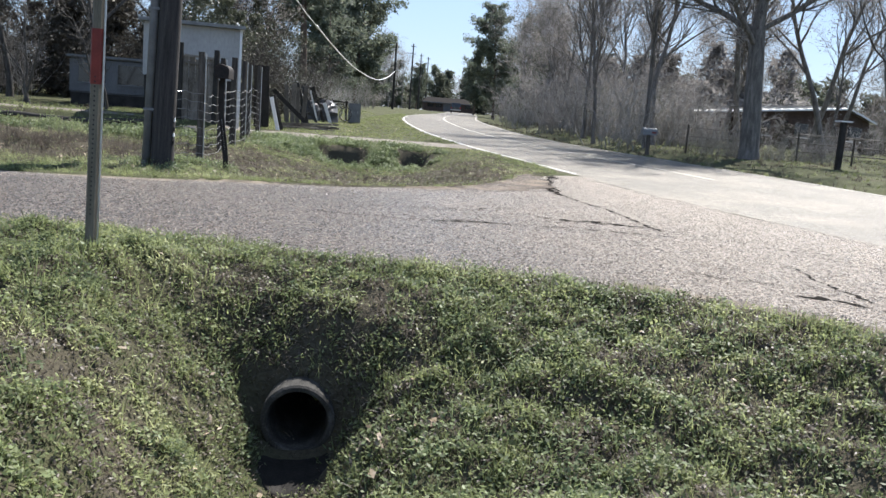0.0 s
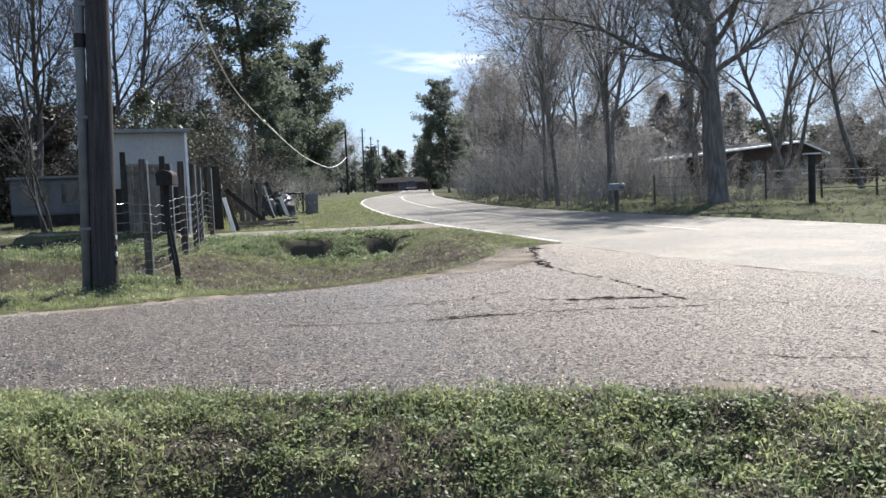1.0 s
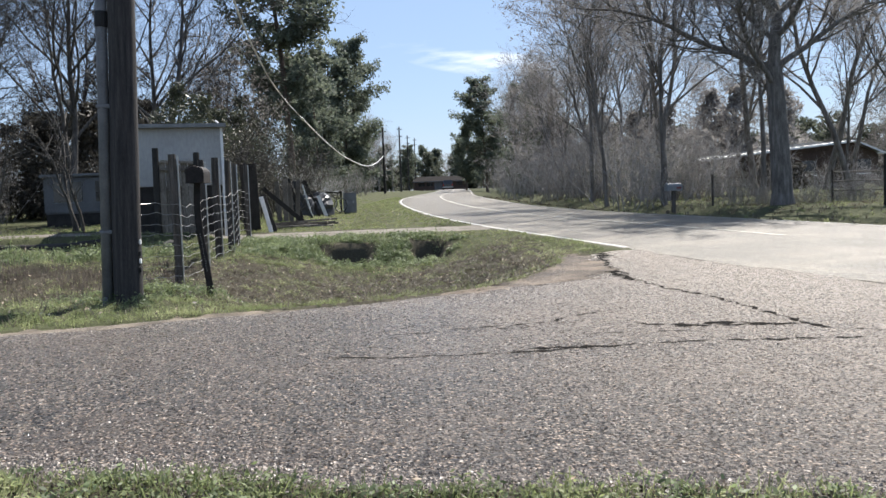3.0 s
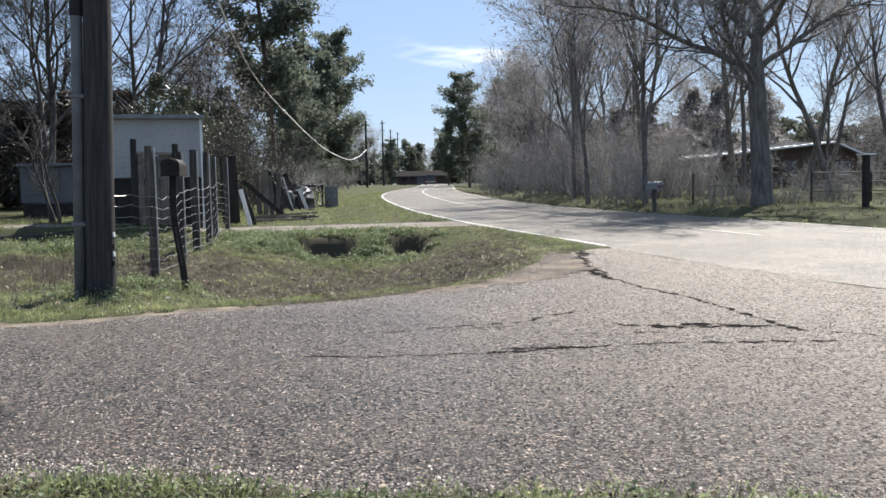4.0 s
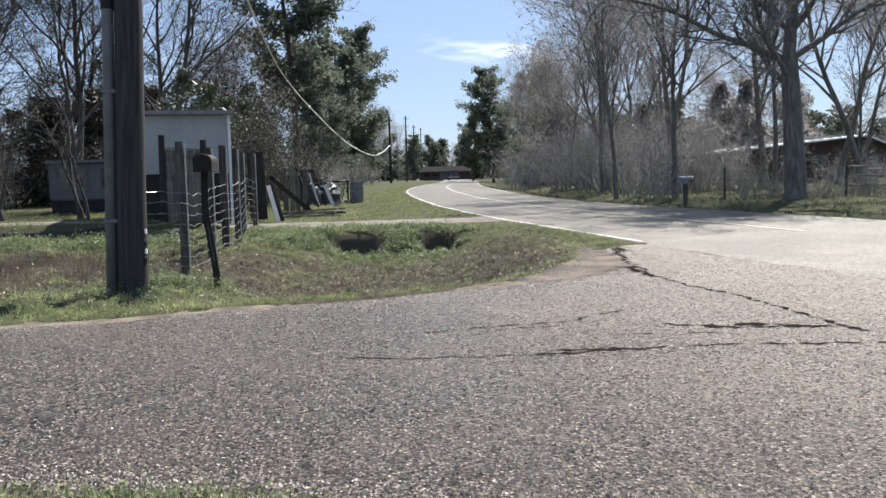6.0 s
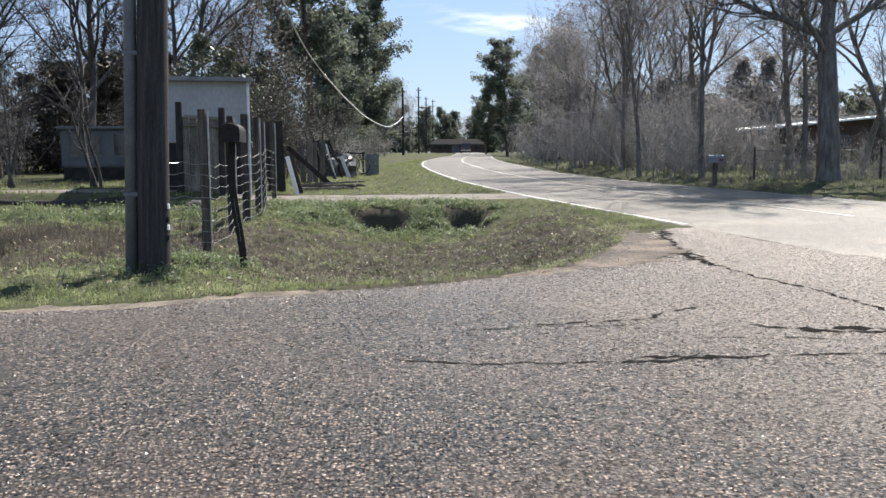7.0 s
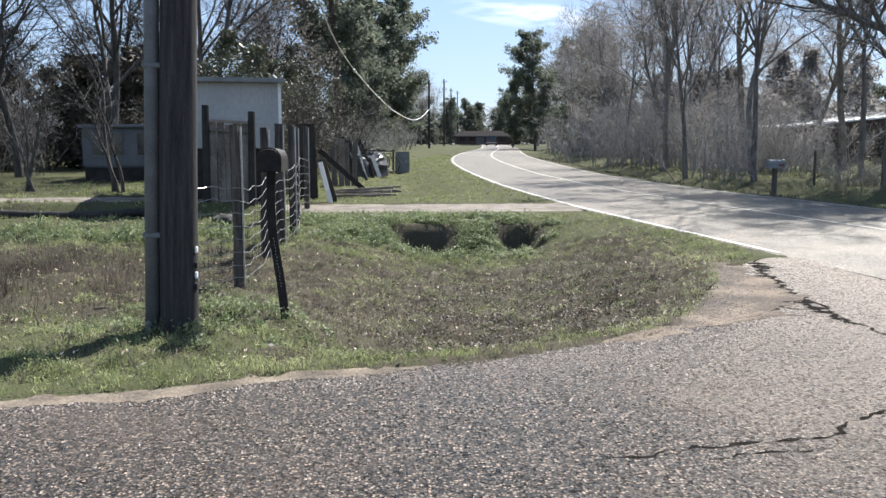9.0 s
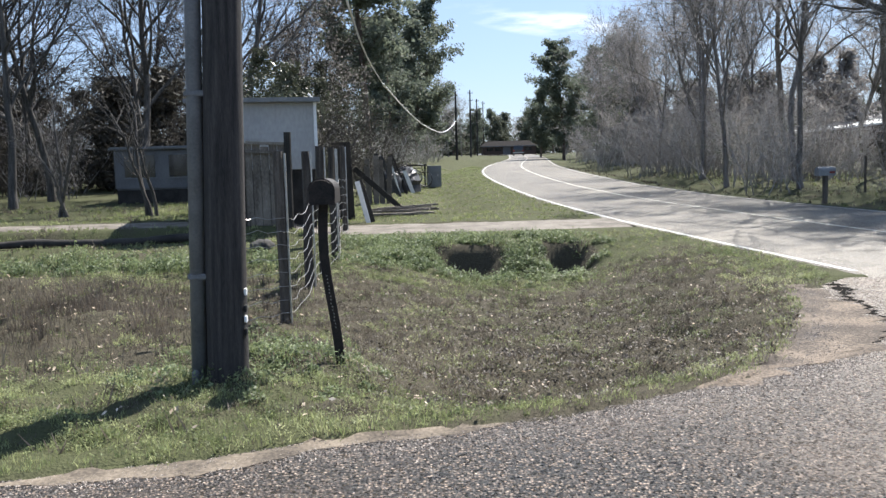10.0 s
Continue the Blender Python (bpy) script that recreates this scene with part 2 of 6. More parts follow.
M_POLE = material("creosoted_pine", [(0.016, 0.015, 0.015), (0.036, 0.033, 0.032), (0.065, 0.058, 0.054)], 5, 60, 0.85, 0.6, stretch=(6, 6, 0.35), depth=0.006)
M_CONDUIT = material("grey_plastic_conduit", [(0.11, 0.115, 0.122), (0.17, 0.175, 0.185)], 6, 60, 0.55, 0.1)
M_POST = material("weathered_cedar_post", [(0.03, 0.026, 0.022), (0.065, 0.056, 0.048), (0.12, 0.105, 0.09)], 6, 70, 0.9, 0.7, stretch=(5, 5, 0.5), vary=0.25, depth=0.006)
M_TPOST = material("galvanised_steel", [(0.32, 0.32, 0.32), (0.5, 0.5, 0.49)], 20, 90, 0.4, 0.1, metal=0.85, spec=0.5)
M_RUST = material("dark_rusted_steel", [(0.01, 0.009, 0.009), (0.02, 0.017, 0.016), (0.036, 0.027, 0.023)], 14, 90, 0.7, 0.3, metal=0.2)
M_WIRE = material("galvanised_wire", [(0.2, 0.195, 0.185), (0.32, 0.31, 0.29)], 20, 90, 0.4, 0.0, metal=0.5, spec=0.5)
M_CABLE = material("aluminium_cable", [(0.78, 0.77, 0.75), (0.86, 0.85, 0.83)], 3, 40, 0.42, 0.0, metal=0.6, spec=0.5)
M_STAKE = material("grey_brown_marker_post", [(0.09, 0.08, 0.062), (0.17, 0.15, 0.118)], 8, 70, 0.6, 0.3, stretch=(4, 4, 0.4))
M_RED = material("faded_red_reflector", [(0.13, 0.02, 0.016), (0.2, 0.032, 0.025)], 12, 80, 0.5, 0.1)
M_WHITEWALL = material("dull_white_siding", [(0.30, 0.30, 0.30), (0.40, 0.40, 0.39)], 1.2, 20, 0.7, 0.2, stretch=(1, 1, 0.4))
M_DARK = material("dark_weathered_board", [(0.02, 0.019, 0.018), (0.05, 0.046, 0.042)], 4, 50, 0.85, 0.4, spec=0.15)
M_BOARD = material("grey_weathered_board", [(0.07, 0.06, 0.05), (0.14, 0.122, 0.104), (0.21, 0.186, 0.16)], 5, 60, 0.85, 0.4, stretch=(1, 1, 0.3), vary=0.3)
M_WHITE = material("chipped_white_paint", [(0.6, 0.6, 0.6), (0.8, 0.8, 0.79)], 6, 50, 0.5, 0.15)
M_METALROOF = material("pale_metal_roof", [(0.5, 0.51, 0.52), (0.66, 0.66, 0.66)], 2, 30, 0.4, 0.05, metal=0.8, spec=0.5)
M_TARP = material("dark_tarpaulin", [(0.02, 0.022, 0.026), (0.05, 0.052, 0.058)], 4, 40, 0.45, 0.4)
M_GREYBOX = material("grey_painted_steel", [(0.13, 0.135, 0.14), (0.22, 0.225, 0.23)], 4, 50, 0.5, 0.1)
M_SIDING = material("dull_grey_siding", [(0.085, 0.087, 0.092), (0.14, 0.142, 0.148)], 2, 30, 0.7, 0.2, stretch=(1, 1, 0.3))
M_SHINGLE = material("dark_shingles", [(0.012, 0.011, 0.011), (0.026, 0.023, 0.022)], 3, 30, 0.95, 0.3, spec=0.05)
M_BRICK = material("dark_brown_brick", [(0.045, 0.032, 0.027), (0.09, 0.062, 0.05)], 6, 50, 0.9, 0.4)
M_GLASSD = material("dark_window_glass", [(0.012, 0.014, 0.016), (0.02, 0.022, 0.025)], 2, 20, 0.08, 0.0, spec=0.6)
M_RUBBER = material("black_rubber", [(0.015, 0.015, 0.015), (0.03, 0.03, 0.03)], 10, 90, 0.8, 0.2)
M_CARPAINT = material("dark_car_paint", [(0.015, 0.017, 0.02), (0.025, 0.027, 0.03)], 3, 40, 0.25, 0.0, spec=0.5, coat=0.5)
M_LAMPRED = material("red_tail_lamp", [(0.3, 0.015, 0.012), (0.4, 0.02, 0.018)], 10, 40, 0.2, 0.0)
# lifted a little to carry the glare across the road
M_BARK = material("grey_brown_bark", [(0.07, 0.063, 0.057), (0.155, 0.141, 0.128), (0.26, 0.238, 0.218)], 4, 40, 0.95, 0.8, stretch=(3, 3, 0.5), vary=0.25, depth=0.02)
# darker copy of the bark: backlit dimness of the yard trees is painted in
M_BARK_BACKLIT = material("dark_grey_bark", [(0.028, 0.026, 0.024), (0.07, 0.065, 0.06), (0.125, 0.117, 0.108)], 4, 40, 0.95, 0.8, stretch=(3, 3, 0.5), vary=0.25, depth=0.02)
M_BARKP = material("pine_bark", [(0.05, 0.038, 0.03), (0.12, 0.09, 0.07), (0.19, 0.145, 0.115)], 4, 30, 0.95, 0.8, stretch=(3, 3, 0.6), vary=0.2, depth=0.02)
# pale neutral grey: the glare over the roadside woods is put into the colour
M_TWIG = material("pale_winter_twigs", [(0.205, 0.195, 0.19), (0.37, 0.355, 0.345)], 3, 20, 0.8, 0.0, vary=0.3, through_light=0.3)
# also the yard-side twigs, kept dark where no glare falls
M_STEM = material("dark_stems", [(0.03, 0.026, 0.023), (0.075, 0.066, 0.058)], 3, 20, 0.9, 0.0, vary=0.3)
M_NEEDLE = material("pine_needles", [(0.085, 0.104, 0.078), (0.17, 0.19, 0.138)], 1.5, 9, 0.6, 0.0, vary=0.35, island=True, through_light=0.45)
M_CEDAR = material("evergreen_foliage", [(0.06, 0.07, 0.052), (0.125, 0.135, 0.098)], 1.5, 9, 0.7, 0.0, vary=0.35, island=True, through_light=0.42)
# browns greyed toward the haze colour
M_DEADLEAF = material("clinging_brown_leaves", [(0.145, 0.132, 0.122), (0.265, 0.243, 0.222)], 2, 9, 0.8, 0.0, vary=0.35, island=True, through_light=0.4)
M_VINE = material("dark_vine_leaves", [(0.036, 0.035, 0.03), (0.085, 0.078, 0.064)], 2, 9, 0.6, 0.0, spec=0.2, vary=0.4, island=True, through_light=0.25)
M_HEDGE = material("glossy_dark_shrub_leaves", [(0.03, 0.036, 0.022), (0.075, 0.082, 0.05)], 2, 9, 0.45, 0.0, spec=0.3, vary=0.4, island=True, through_light=0.25)
# haze over the far woods painted in as a lighter grey
M_FARWOOD = material("far_winter_woods", [(0.15, 0.14, 0.132), (0.29, 0.275, 0.26)], 0.2, 3, 0.9, 0.0, vary=0.35, island=True, through_light=0.4)
M_GRASS = material("green_grass_blades", [(0.096, 0.122, 0.056), (0.212, 0.243, 0.11), (0.368, 0.385, 0.204)], 0.9, 6, 0.55, 0.0, spec=0.25, vary=0.42, island=True, through_light=0.55)
M_DRYGRASS = material("dry_grass_blades", [(0.065, 0.054, 0.043), (0.175, 0.148, 0.118)], 0.9, 6, 0.5, 0.0, vary=0.4, island=True, through_light=0.35)
M_WEED = material("green_weed_leaves", [(0.088, 0.118, 0.056), (0.215, 0.255, 0.125)], 1.5, 8, 0.55, 0.0, spec=0.3, vary=0.45, island=True, through_light=0.45)
M_LITTERD = material("matted_brown_leaf_litter", [(0.05, 0.041, 0.033), (0.13, 0.107, 0.086)], 3, 12, 0.6, 0.0, spec=0.3, vary=0.5, island=True)
M_LITTER = material("pale_leaf_litter", [(0.2, 0.15, 0.1), (0.4, 0.34, 0.27)], 3, 12, 0.85, 0.0, spec=0.1, vary=0.5, island=True)


# ---- mesh helpers ----
class Geo:
    """Vertices and faces that become one mesh."""

    def __init__(self):
        self.v, self.f = [], []

    def add(self, verts, faces):
        k = len(self.v)
        self.v += [tuple(p) for p in verts]
        self.f += [tuple(k + i for i in q) for q in faces]
        return self

    def box(self, x0, y0, z0, x1, y1, z1, m=None):
        vs = [Vector((x, y, z)) for x in (x0, x1) for y in (y0, y1) for z in (z0, z1)]
        return self.add([m @ p for p in vs] if m else vs, [(0, 1, 3, 2), (4, 6, 7, 5), (0, 4, 5, 1), (2, 3, 7, 6), (0, 2, 6, 4), (1, 5, 7, 3)])

    def tube(self, pts, radii, sides=8, caps=True, wobble=0.0, rng=random):
        pts = [Vector(p) for p in pts]
        if not hasattr(radii, "__len__"):
            radii = [radii] * len(pts)
        k, up = len(self.v), None
        for i, p in enumerate(pts):
            d = (pts[min(i + 1, len(pts) - 1)] - pts[max(i - 1, 0)]).normalized()
            if up is None:
                up = Vector((1, 0, 0)) if abs(d.x) < 0.8 else Vector((0, 0, 1))
            a = (up - d * up.dot(d)).normalized()
            up, b = a, d.cross(a)
            for s in range(sides):
                w, r = 2 * math.pi * s / sides, radii[i] * (1 + (rng.uniform(-wobble, wobble) if wobble else 0))
                self.v.append(tuple(p + a * (math.cos(w) * r) + b * (math.sin(w) * r)))
        for i in range(len(pts) - 1):
            for s in range(sides):
                q, t = k + i * sides, (s + 1) % sides
                self.f.append((q + s, q + t, q + sides + t, q + sides + s))
        if caps:
            self.f.append(tuple(range(k + sides - 1, k - 1, -1)))
            self.f.append(tuple(range(k + (len(pts) - 1) * sides, k + len(pts) * sides)))
        return self

    def mesh(self, name, mat, smooth=False):
        me = bpy.data.meshes.new(name)
        me.from_pydata(self.v, [], self.f)
        me.materials.append(mat)
        if smooth:
            me.polygons.foreach_set("use_smooth", [True] * len(me.polygons))
        me.update()
        return me


def soft_box(geo, x0, y0, z0, x1, y1, z1, r=0.01, m=None):
    """A box with chamfered edges."""
    bm = bmesh.new()
    bmesh.ops.create_cube(bm, size=1)
    for v in bm.verts:
        v.co = Vector((x0 + (v.co.x + 0.5) * (x1 - x0), y0 + (v.co.y + 0.5) * (y1 - y0), z0 + (v.co.z + 0.5) * (z1 - z0)))
    bmesh.ops.bevel(bm, geom=bm.edges[:], offset=r, segments=2, affect="EDGES")
    bm.verts.index_update()
    geo.add([(m @ v.co) if m else v.co.copy() for v in bm.verts], [[v.index for v in f.verts] for f in bm.faces])
    bm.free()
    return geo


def thing(name, at=(0, 0, 0), turn=0.0, label="", category="", group="", kind=""):
    e = new(name)
    e.empty_display_size = 0.1
    e.matrix_basis = pose(*at, 0, 0, turn)
    return tagged(e, label, category, group, kind)


def part(name, geo, mat, parent, label="", smooth=False):
    me = geo if isinstance(geo, bpy.types.Mesh) else geo.mesh(name, mat, smooth)
    o = new(name, me)
    o.parent = parent
    if label:
        o["label"] = label
    return o


def single(name, geo, mat, label, category="", group="", kind="", smooth=False):
    return tagged(new(name, geo.mesh(name, mat, smooth)), label, category, group, kind)


def bulk(name, verts, faces_per, mat, label, category, kind="stuff"):
    """One mesh from numpy vertices, every faces_per vertices one polygon."""
    me = bpy.data.meshes.new(name)
    n = len(verts)
    me.vertices.add(n)
    me.vertices.foreach_set("co", np.ascontiguousarray(verts, dtype=np.float32).ravel())
    me.loops.add(n)
    me.loops.foreach_set("vertex_index", np.arange(n, dtype=np.int32))
    k = n // faces_per
    me.polygons.add(k)
    me.polygons.foreach_set("loop_start", np.arange(k, dtype=np.int32) * faces_per)
    me.polygons.foreach_set("loop_total", np.full(k, faces_per, dtype=np.int32))
    me.materials.append(mat)
    me.update(calc_edges=True)
    return tagged(new(name, me), label, category, "", kind)


# ---- lie of the land ----
def profile(y):
    return np.interp(y, [0, 13, 25, 60, 120, 250, 600, 3000], [0, 0, 0.24, 0.75, 1.5, 2.6, 4.2, 9.0])


def near_edge(x):
    return np.interp(x, [-60, -6, -2.2, -1.6, -0.7, 0.2, 1.1, 1.75, 2.45, 3.05, 4.0, 5.2, 6.2], [7.6, 6.9, 6.66, 6.66, 6.45, 6.15, 6.0, 5.76, 5.3, 4.75, 3.7, 1.2, -3.0])


def far_edge(x):
    return np.interp(x, [-60, -6, -3.2, -2.3, -1.7, -1.15, -0.1, 0.75, 1.1, 1.7, 2.35, 2.9], [10.0, 10.35, 10.66, 10.9, 11.15, 11.22, 11.55, 12.0, 12.2, 12.95, 14.1, 15.7])


ROAD_Y = [-120, -60, -30, 0, 8, 16.7, 20, 24, 28, 32, 38, 44, 55, 66, 75, 92, 107, 156, 200, 320]
ROAD_L = [42, 22, 13.6, 7.2, 5.55, 3.95, 3.37, 2.72, 2.35, 2.1, 1.95, 1.9, 2.05, 2.8, 3.7, 6.2, 8.7, 13.6, 17.5, 28]
ROAD_R = [50, 30, 21, 14.1, 12.2, 10.35, 9.65, 8.6, 7.75, 7.25, 6.95, 7.1, 7.6, 8.3, 9.1, 11.4, 13.2, 18.6, 23, 34]


FINE_Y = np.arange(-120.0, 321.0, 1.0)


def eased(values):
    """Far edge bends rounded off; the near bend kept."""
    raw = np.interp(FINE_Y, ROAD_Y, values)
    out = raw.copy()
    for i, y in enumerate(FINE_Y):
        h = int(np.clip((y - 40) * 0.45, 0, 14))
        h = min(h, len(raw) - 1 - i)
        out[i] = raw[i - h:i + h + 1].mean()
    return out


FINE_L, FINE_R = eased(ROAD_L), eased(ROAD_R)


def road_left(y):
    return np.interp(y, FINE_Y, FINE_L)


def road_right(y):
    return np.interp(y, FINE_Y, FINE_R)


def ss(v, a, b):
    t = np.clip((v - a) / (b - a), 0, 1)
    return t * t * (3 - 2 * t)


def rumple(x, y):
    return 0.6 * np.sin(1.7 * x + 0.6 * np.sin(1.3 * y)) * np.sin(1.9 * y + 1.1 * np.sin(0.9 * x)) + 0.4 * np.sin(4.3 * x + 1.7 * y) * np.sin(3.7 * y - 2.1 * x)


PIPE_X = -0.1
HOLLOWS = ((-0.4, 20.35, 0.46), (1.2, 20.3, 0.29))     # washed-out hollows of the far bank


def at_pipe(x, y):
    """The mouth of the near culvert and the washed-out hollows of the far bank, kept free of plants."""
    hollow = (((x + 0.42) / 0.5) ** 2 + ((y - 20.2) / 0.7) ** 2 < 1) | (((x - 1.2) / 0.33) ** 2 + ((y - 20.15) / 0.6) ** 2 < 1)
    return hollow | (abs(x - PIPE_X) < 0.2) & (y > 4.66) & (y < 5.16)


def on_road(x, y):
    """How far inside the paving a place lies, in metres (negative: outside)."""
    side = np.minimum(np.minimum(y - near_edge(x), far_edge(x) - y), np.where(x < 6.5, 9.0, -9.0))
    main = np.minimum(x - road_left(y), road_right(y) - x)
    # the flared mouth of the side road
    mouth = np.minimum(np.minimum(x - 2.4, 8.0 - x), np.minimum(y - near_edge(x), 16.3 - y - np.clip(3.6 - x, 0, 9) * 1.6))
    narrow = 0.75 * ss(-x, 2.6, 3.6)
    drive = np.minimum(np.minimum(y - 22.5 - narrow * 0.5, 24.5 - narrow * 0.5 - y), np.minimum(x + 15.5, 3.2 - x))
    return np.maximum(np.maximum(side, main), np.maximum(mouth, drive))


def track_rise(x, y):
    """The raised track that carries the drive on into the yard."""
    return 0.2 * ss(y, 22.15, 22.5) * (1 - ss(y, 24.5, 25.6)) * ss(-x, 2.9, 4.0) * (1 - ss(-x, 15.0, 17.0))


def land(x, y):
    """Height of the ground sheet."""
    x, y = np.asarray(x, float), np.asarray(y, float)
    z = profile(y) + 0.02
    d = near_edge(x) - y
    nearside = (x < 6.2)
    lee = 0.1 + 0.9 * ss(x, -1.2, -0.3)
    dip = lee * (0.05 * ss(d, 0.05, 0.6) + 0.42 * ss(d, 0.15, 2.3))
    dip += 0.3 * np.exp(-(((x - PIPE_X) / 0.72) ** 2)) * ss(d, 0.7, 1.18)
    dip += 0.26 * np.exp(-(((x - PIPE_X) / 0.33) ** 4)) * ss(d, 1.06, 1.2) * (1 - 0.85 * ss(d, 1.5, 2.4))
    dip -= 0.09 * np.exp(-(((x + 1.7) / 0.75) ** 2) - (((d - 1.1) / 0.8) ** 2))
    z -= np.where(nearside, dip, 0)
    e = y - far_edge(x)
    bowl = 0.44 * np.exp(-(((x - 0.3) / 1.75) ** 2)) * ss(e, 0.1, 1.6) * (1 - ss(y, 19.3, 21.4)) * ss(road_left(y) - x, 0.2, 2.0)
    bowl += 0.14 * ss(e, 0.3, 2.0) * np.exp(-(((x + 1.2) / 1.6) ** 2)) * (1 - ss(y, 16, 19))
    bowl += 0.25 * np.exp(-(((x + 0.25) / 0.35) ** 2)) * ss(e, 0.25, 0.6) * (1 - ss(e, 1.0, 2.2))
    z -= np.where(e > 0, bowl, 0)
    for hx, hy, hr in HOLLOWS:
        z -= 0.44 * np.exp(-(np.abs((x - hx) / hr) ** 2.6)) * ss(y, hy - 1.2, hy - 0.2) * (1 - ss(y, hy + 0.22, hy + 0.42))
    # second ditch beyond the drive and along the far side of the main road
    z -= 0.3 * np.exp(-(((x - road_left(y) + 2.6) / 1.0) ** 2)) * ss(y, 26, 30)
    z -= 0.25 * np.exp(-(((x - road_right(y) - 1.8) / 0.9) ** 2))
    z += 0.2 * np.exp(-(((x + 2.0) / 0.75) ** 2) - (((y - 13.0) / 0.9) ** 2))
    z += track_rise(x, y)
    yard = ss(-x, 3.0, 4.2) * ss(y, 11.4, 12.6) * (1 - ss(y, 20.5, 22.0))
    z += yard * (0.11 * np.sin(2.2 * y + 0.8 * np.sin(0.9 * x)) * (0.6 + 0.4 * np.sin(0.7 * x + 1)) + 0.04 * rumple(1.6 * x, 2.0 * y) - 0.05)
    out = on_road(x, y)
    z += 0.035 * rumple(x, y) * ss(-out, 0.1, 1.2)
    z += (0.05 * rumple(3.1 * x + 2, 3.4 * y) + 0.03 * rumple(6.3 * y, 5.7 * x + 1)) * ss(-out, 0.12, 0.6) * (1 - ss(y, 19.0, 22.0)) * (1 - np.exp(-(((x - PIPE_X) / 0.4) ** 4) - (((y - 5.0) / 0.4) ** 4)))
    z = np.where(out > 0, np.minimum(z, profile(y) + track_rise(x, y) - 0.02 - 0.03 * ss(out, 0.0, 0.3)), z)
    return z


def dryness(x, y):
    """0 lush, 1 dry thatch and soil, by the place's own patches."""
    q = 0.16 + 0.14 * rumple(0.7 * x + 3, 0.8 * y)
    q += 1.5 * np.exp(-(((x - 0.1) / 2.1) ** 2) - (((y - 15.2) / 2.5) ** 2))
    q += 0.4 * np.exp(-(((x - 2.0) / 0.8) ** 2) - (((y - 17.5) / 2.0) ** 2))
    q += 0.75 * np.exp(-(((x + 6.2) / 3.6) ** 2) - (((y - 15.4) / 2.2) ** 2))
    for hx, hy, hr in HOLLOWS:
        q += 1.2 * np.exp(-(((x - hx) / (hr + 0.1)) ** 4) - (((y - hy) / 0.6) ** 4))
    q -= 0.25 * np.exp(-(((x + 0.2) / 2.4) ** 2) - (((y - 20.2) / 1.3) ** 2))
    q += 0.22 * np.exp(-(((x - 0.15) / 0.45) ** 2) - (((y - 5.4) / 0.7) ** 2))
    q += 0.22 * ss(x, 0.6, 2.8) * (y < 8)
    q += 0.1 * ss(on_road(x, y), -0.28, 0.0)
    return q


def axis_steps(lo, hi, step, far_lo, far_hi):
    """Even steps from lo to hi, growing to the far ends."""
    mid = list(np.arange(lo, hi + 1e-6, step))
    a, s = [lo], step
    while a[-1] > far_lo:
        s *= 1.28
        a.append(max(far_lo, a[-1] - s))
    b, s = [hi], step
    while b[-1] < far_hi:
        s *= 1.2
        b.append(min(far_hi, b[-1] + s))
    return np.array(a[:0:-1] + mid + b[1:])


def build_ground():
    xs, ys = axis_steps(-5.0, 5.0, 0.1, -2500, 2500), axis_steps(-1.0, 26.0, 0.1, -2500, 3000)
    xs = np.unique(np.round(np.concatenate([xs, np.arange(-0.5, 0.31, 0.04)]), 4))
    ys = np.unique(np.round(np.concatenate([ys, np.arange(4.7, 5.5, 0.04)]), 4))
    gx, gy = np.meshgrid(xs, ys)
    gz = land(gx, gy)
    nx, ny = len(xs), len(ys)
    i = np.arange(nx * ny).reshape(ny, nx)
    faces = np.stack([i[:-1, :-1], i[:-1, 1:], i[1:, 1:], i[1:, :-1]], -1).reshape(-1, 4)
    mid = np.stack([g.ravel()[faces].mean(1) for g in (gx, gy, gz)], -1)
    shut = np.zeros(len(mid), bool)
    for px, pz, pr, ya, yb, slope in ((PIPE_X, -0.65, 0.165, 5.02, 12.5, 0.026),):
        axis = px + slope * (mid[:, 1] - ya)
        shut |= (np.hypot(mid[:, 0] - axis, mid[:, 2] - pz) < pr) & (mid[:, 1] > ya) & (mid[:, 1] < yb)
    faces = faces[~shut]
    me = bpy.data.meshes.new("ground")
    me.from_pydata(np.stack([gx, gy, gz], -1).reshape(-1, 3).tolist(), [], faces.tolist())
    me.polygons.foreach_set("use_smooth", [True] * len(me.polygons))
    att = me.attributes.new("dryness", "FLOAT", "POINT")
    att.data.foreach_set("value", (dryness(gx, gy) + 0.25 * ss(gy, 1.6, 3.0) * (gy < 8.0) * ss(gx, -5.6, -4.2) * (gx < 6.0)).ravel().astype(np.float32))
    me.materials.append(M_GROUND)
    tagged(new("ground", me), "grassy roadside ground with ditches and dry patches", "ground", kind="structure")


build_ground()


def strip(name, left, right, ys, cols, mat, label, category, lift, parent=None, kind="structure"):
    """A band between two edges given as functions of y."""
    g = Geo()
    for y in ys:
        for c in range(cols + 1):
            s = c / cols
            x = left(y) * (1 - s) + right(y) * s
            g.v.append((x, y, float(profile(y)) + lift + 0.03 * (1 - (2 * s - 1) ** 2) * (cols > 2)))
    for r in range(len(ys) - 1):
        for c in range(cols):
            k = r * (cols + 1) + c
            g.f.append((k, k + 1, k + cols + 2, k + cols + 1))
    if parent:
        return part(name, g, mat, parent, label, smooth=True)
    return single(name, g, mat, label, category, kind=kind, smooth=True)


main_ys = [float(v) for v in np.concatenate([np.arange(-120, 0, 10), np.arange(0, 60, 1.0), np.arange(60, 321, 5)])]
main_road = strip("road", road_left, road_right, main_ys, 8, M_MAIN, "pale worn two-lane chip-seal road curving away", "road", 0.004)


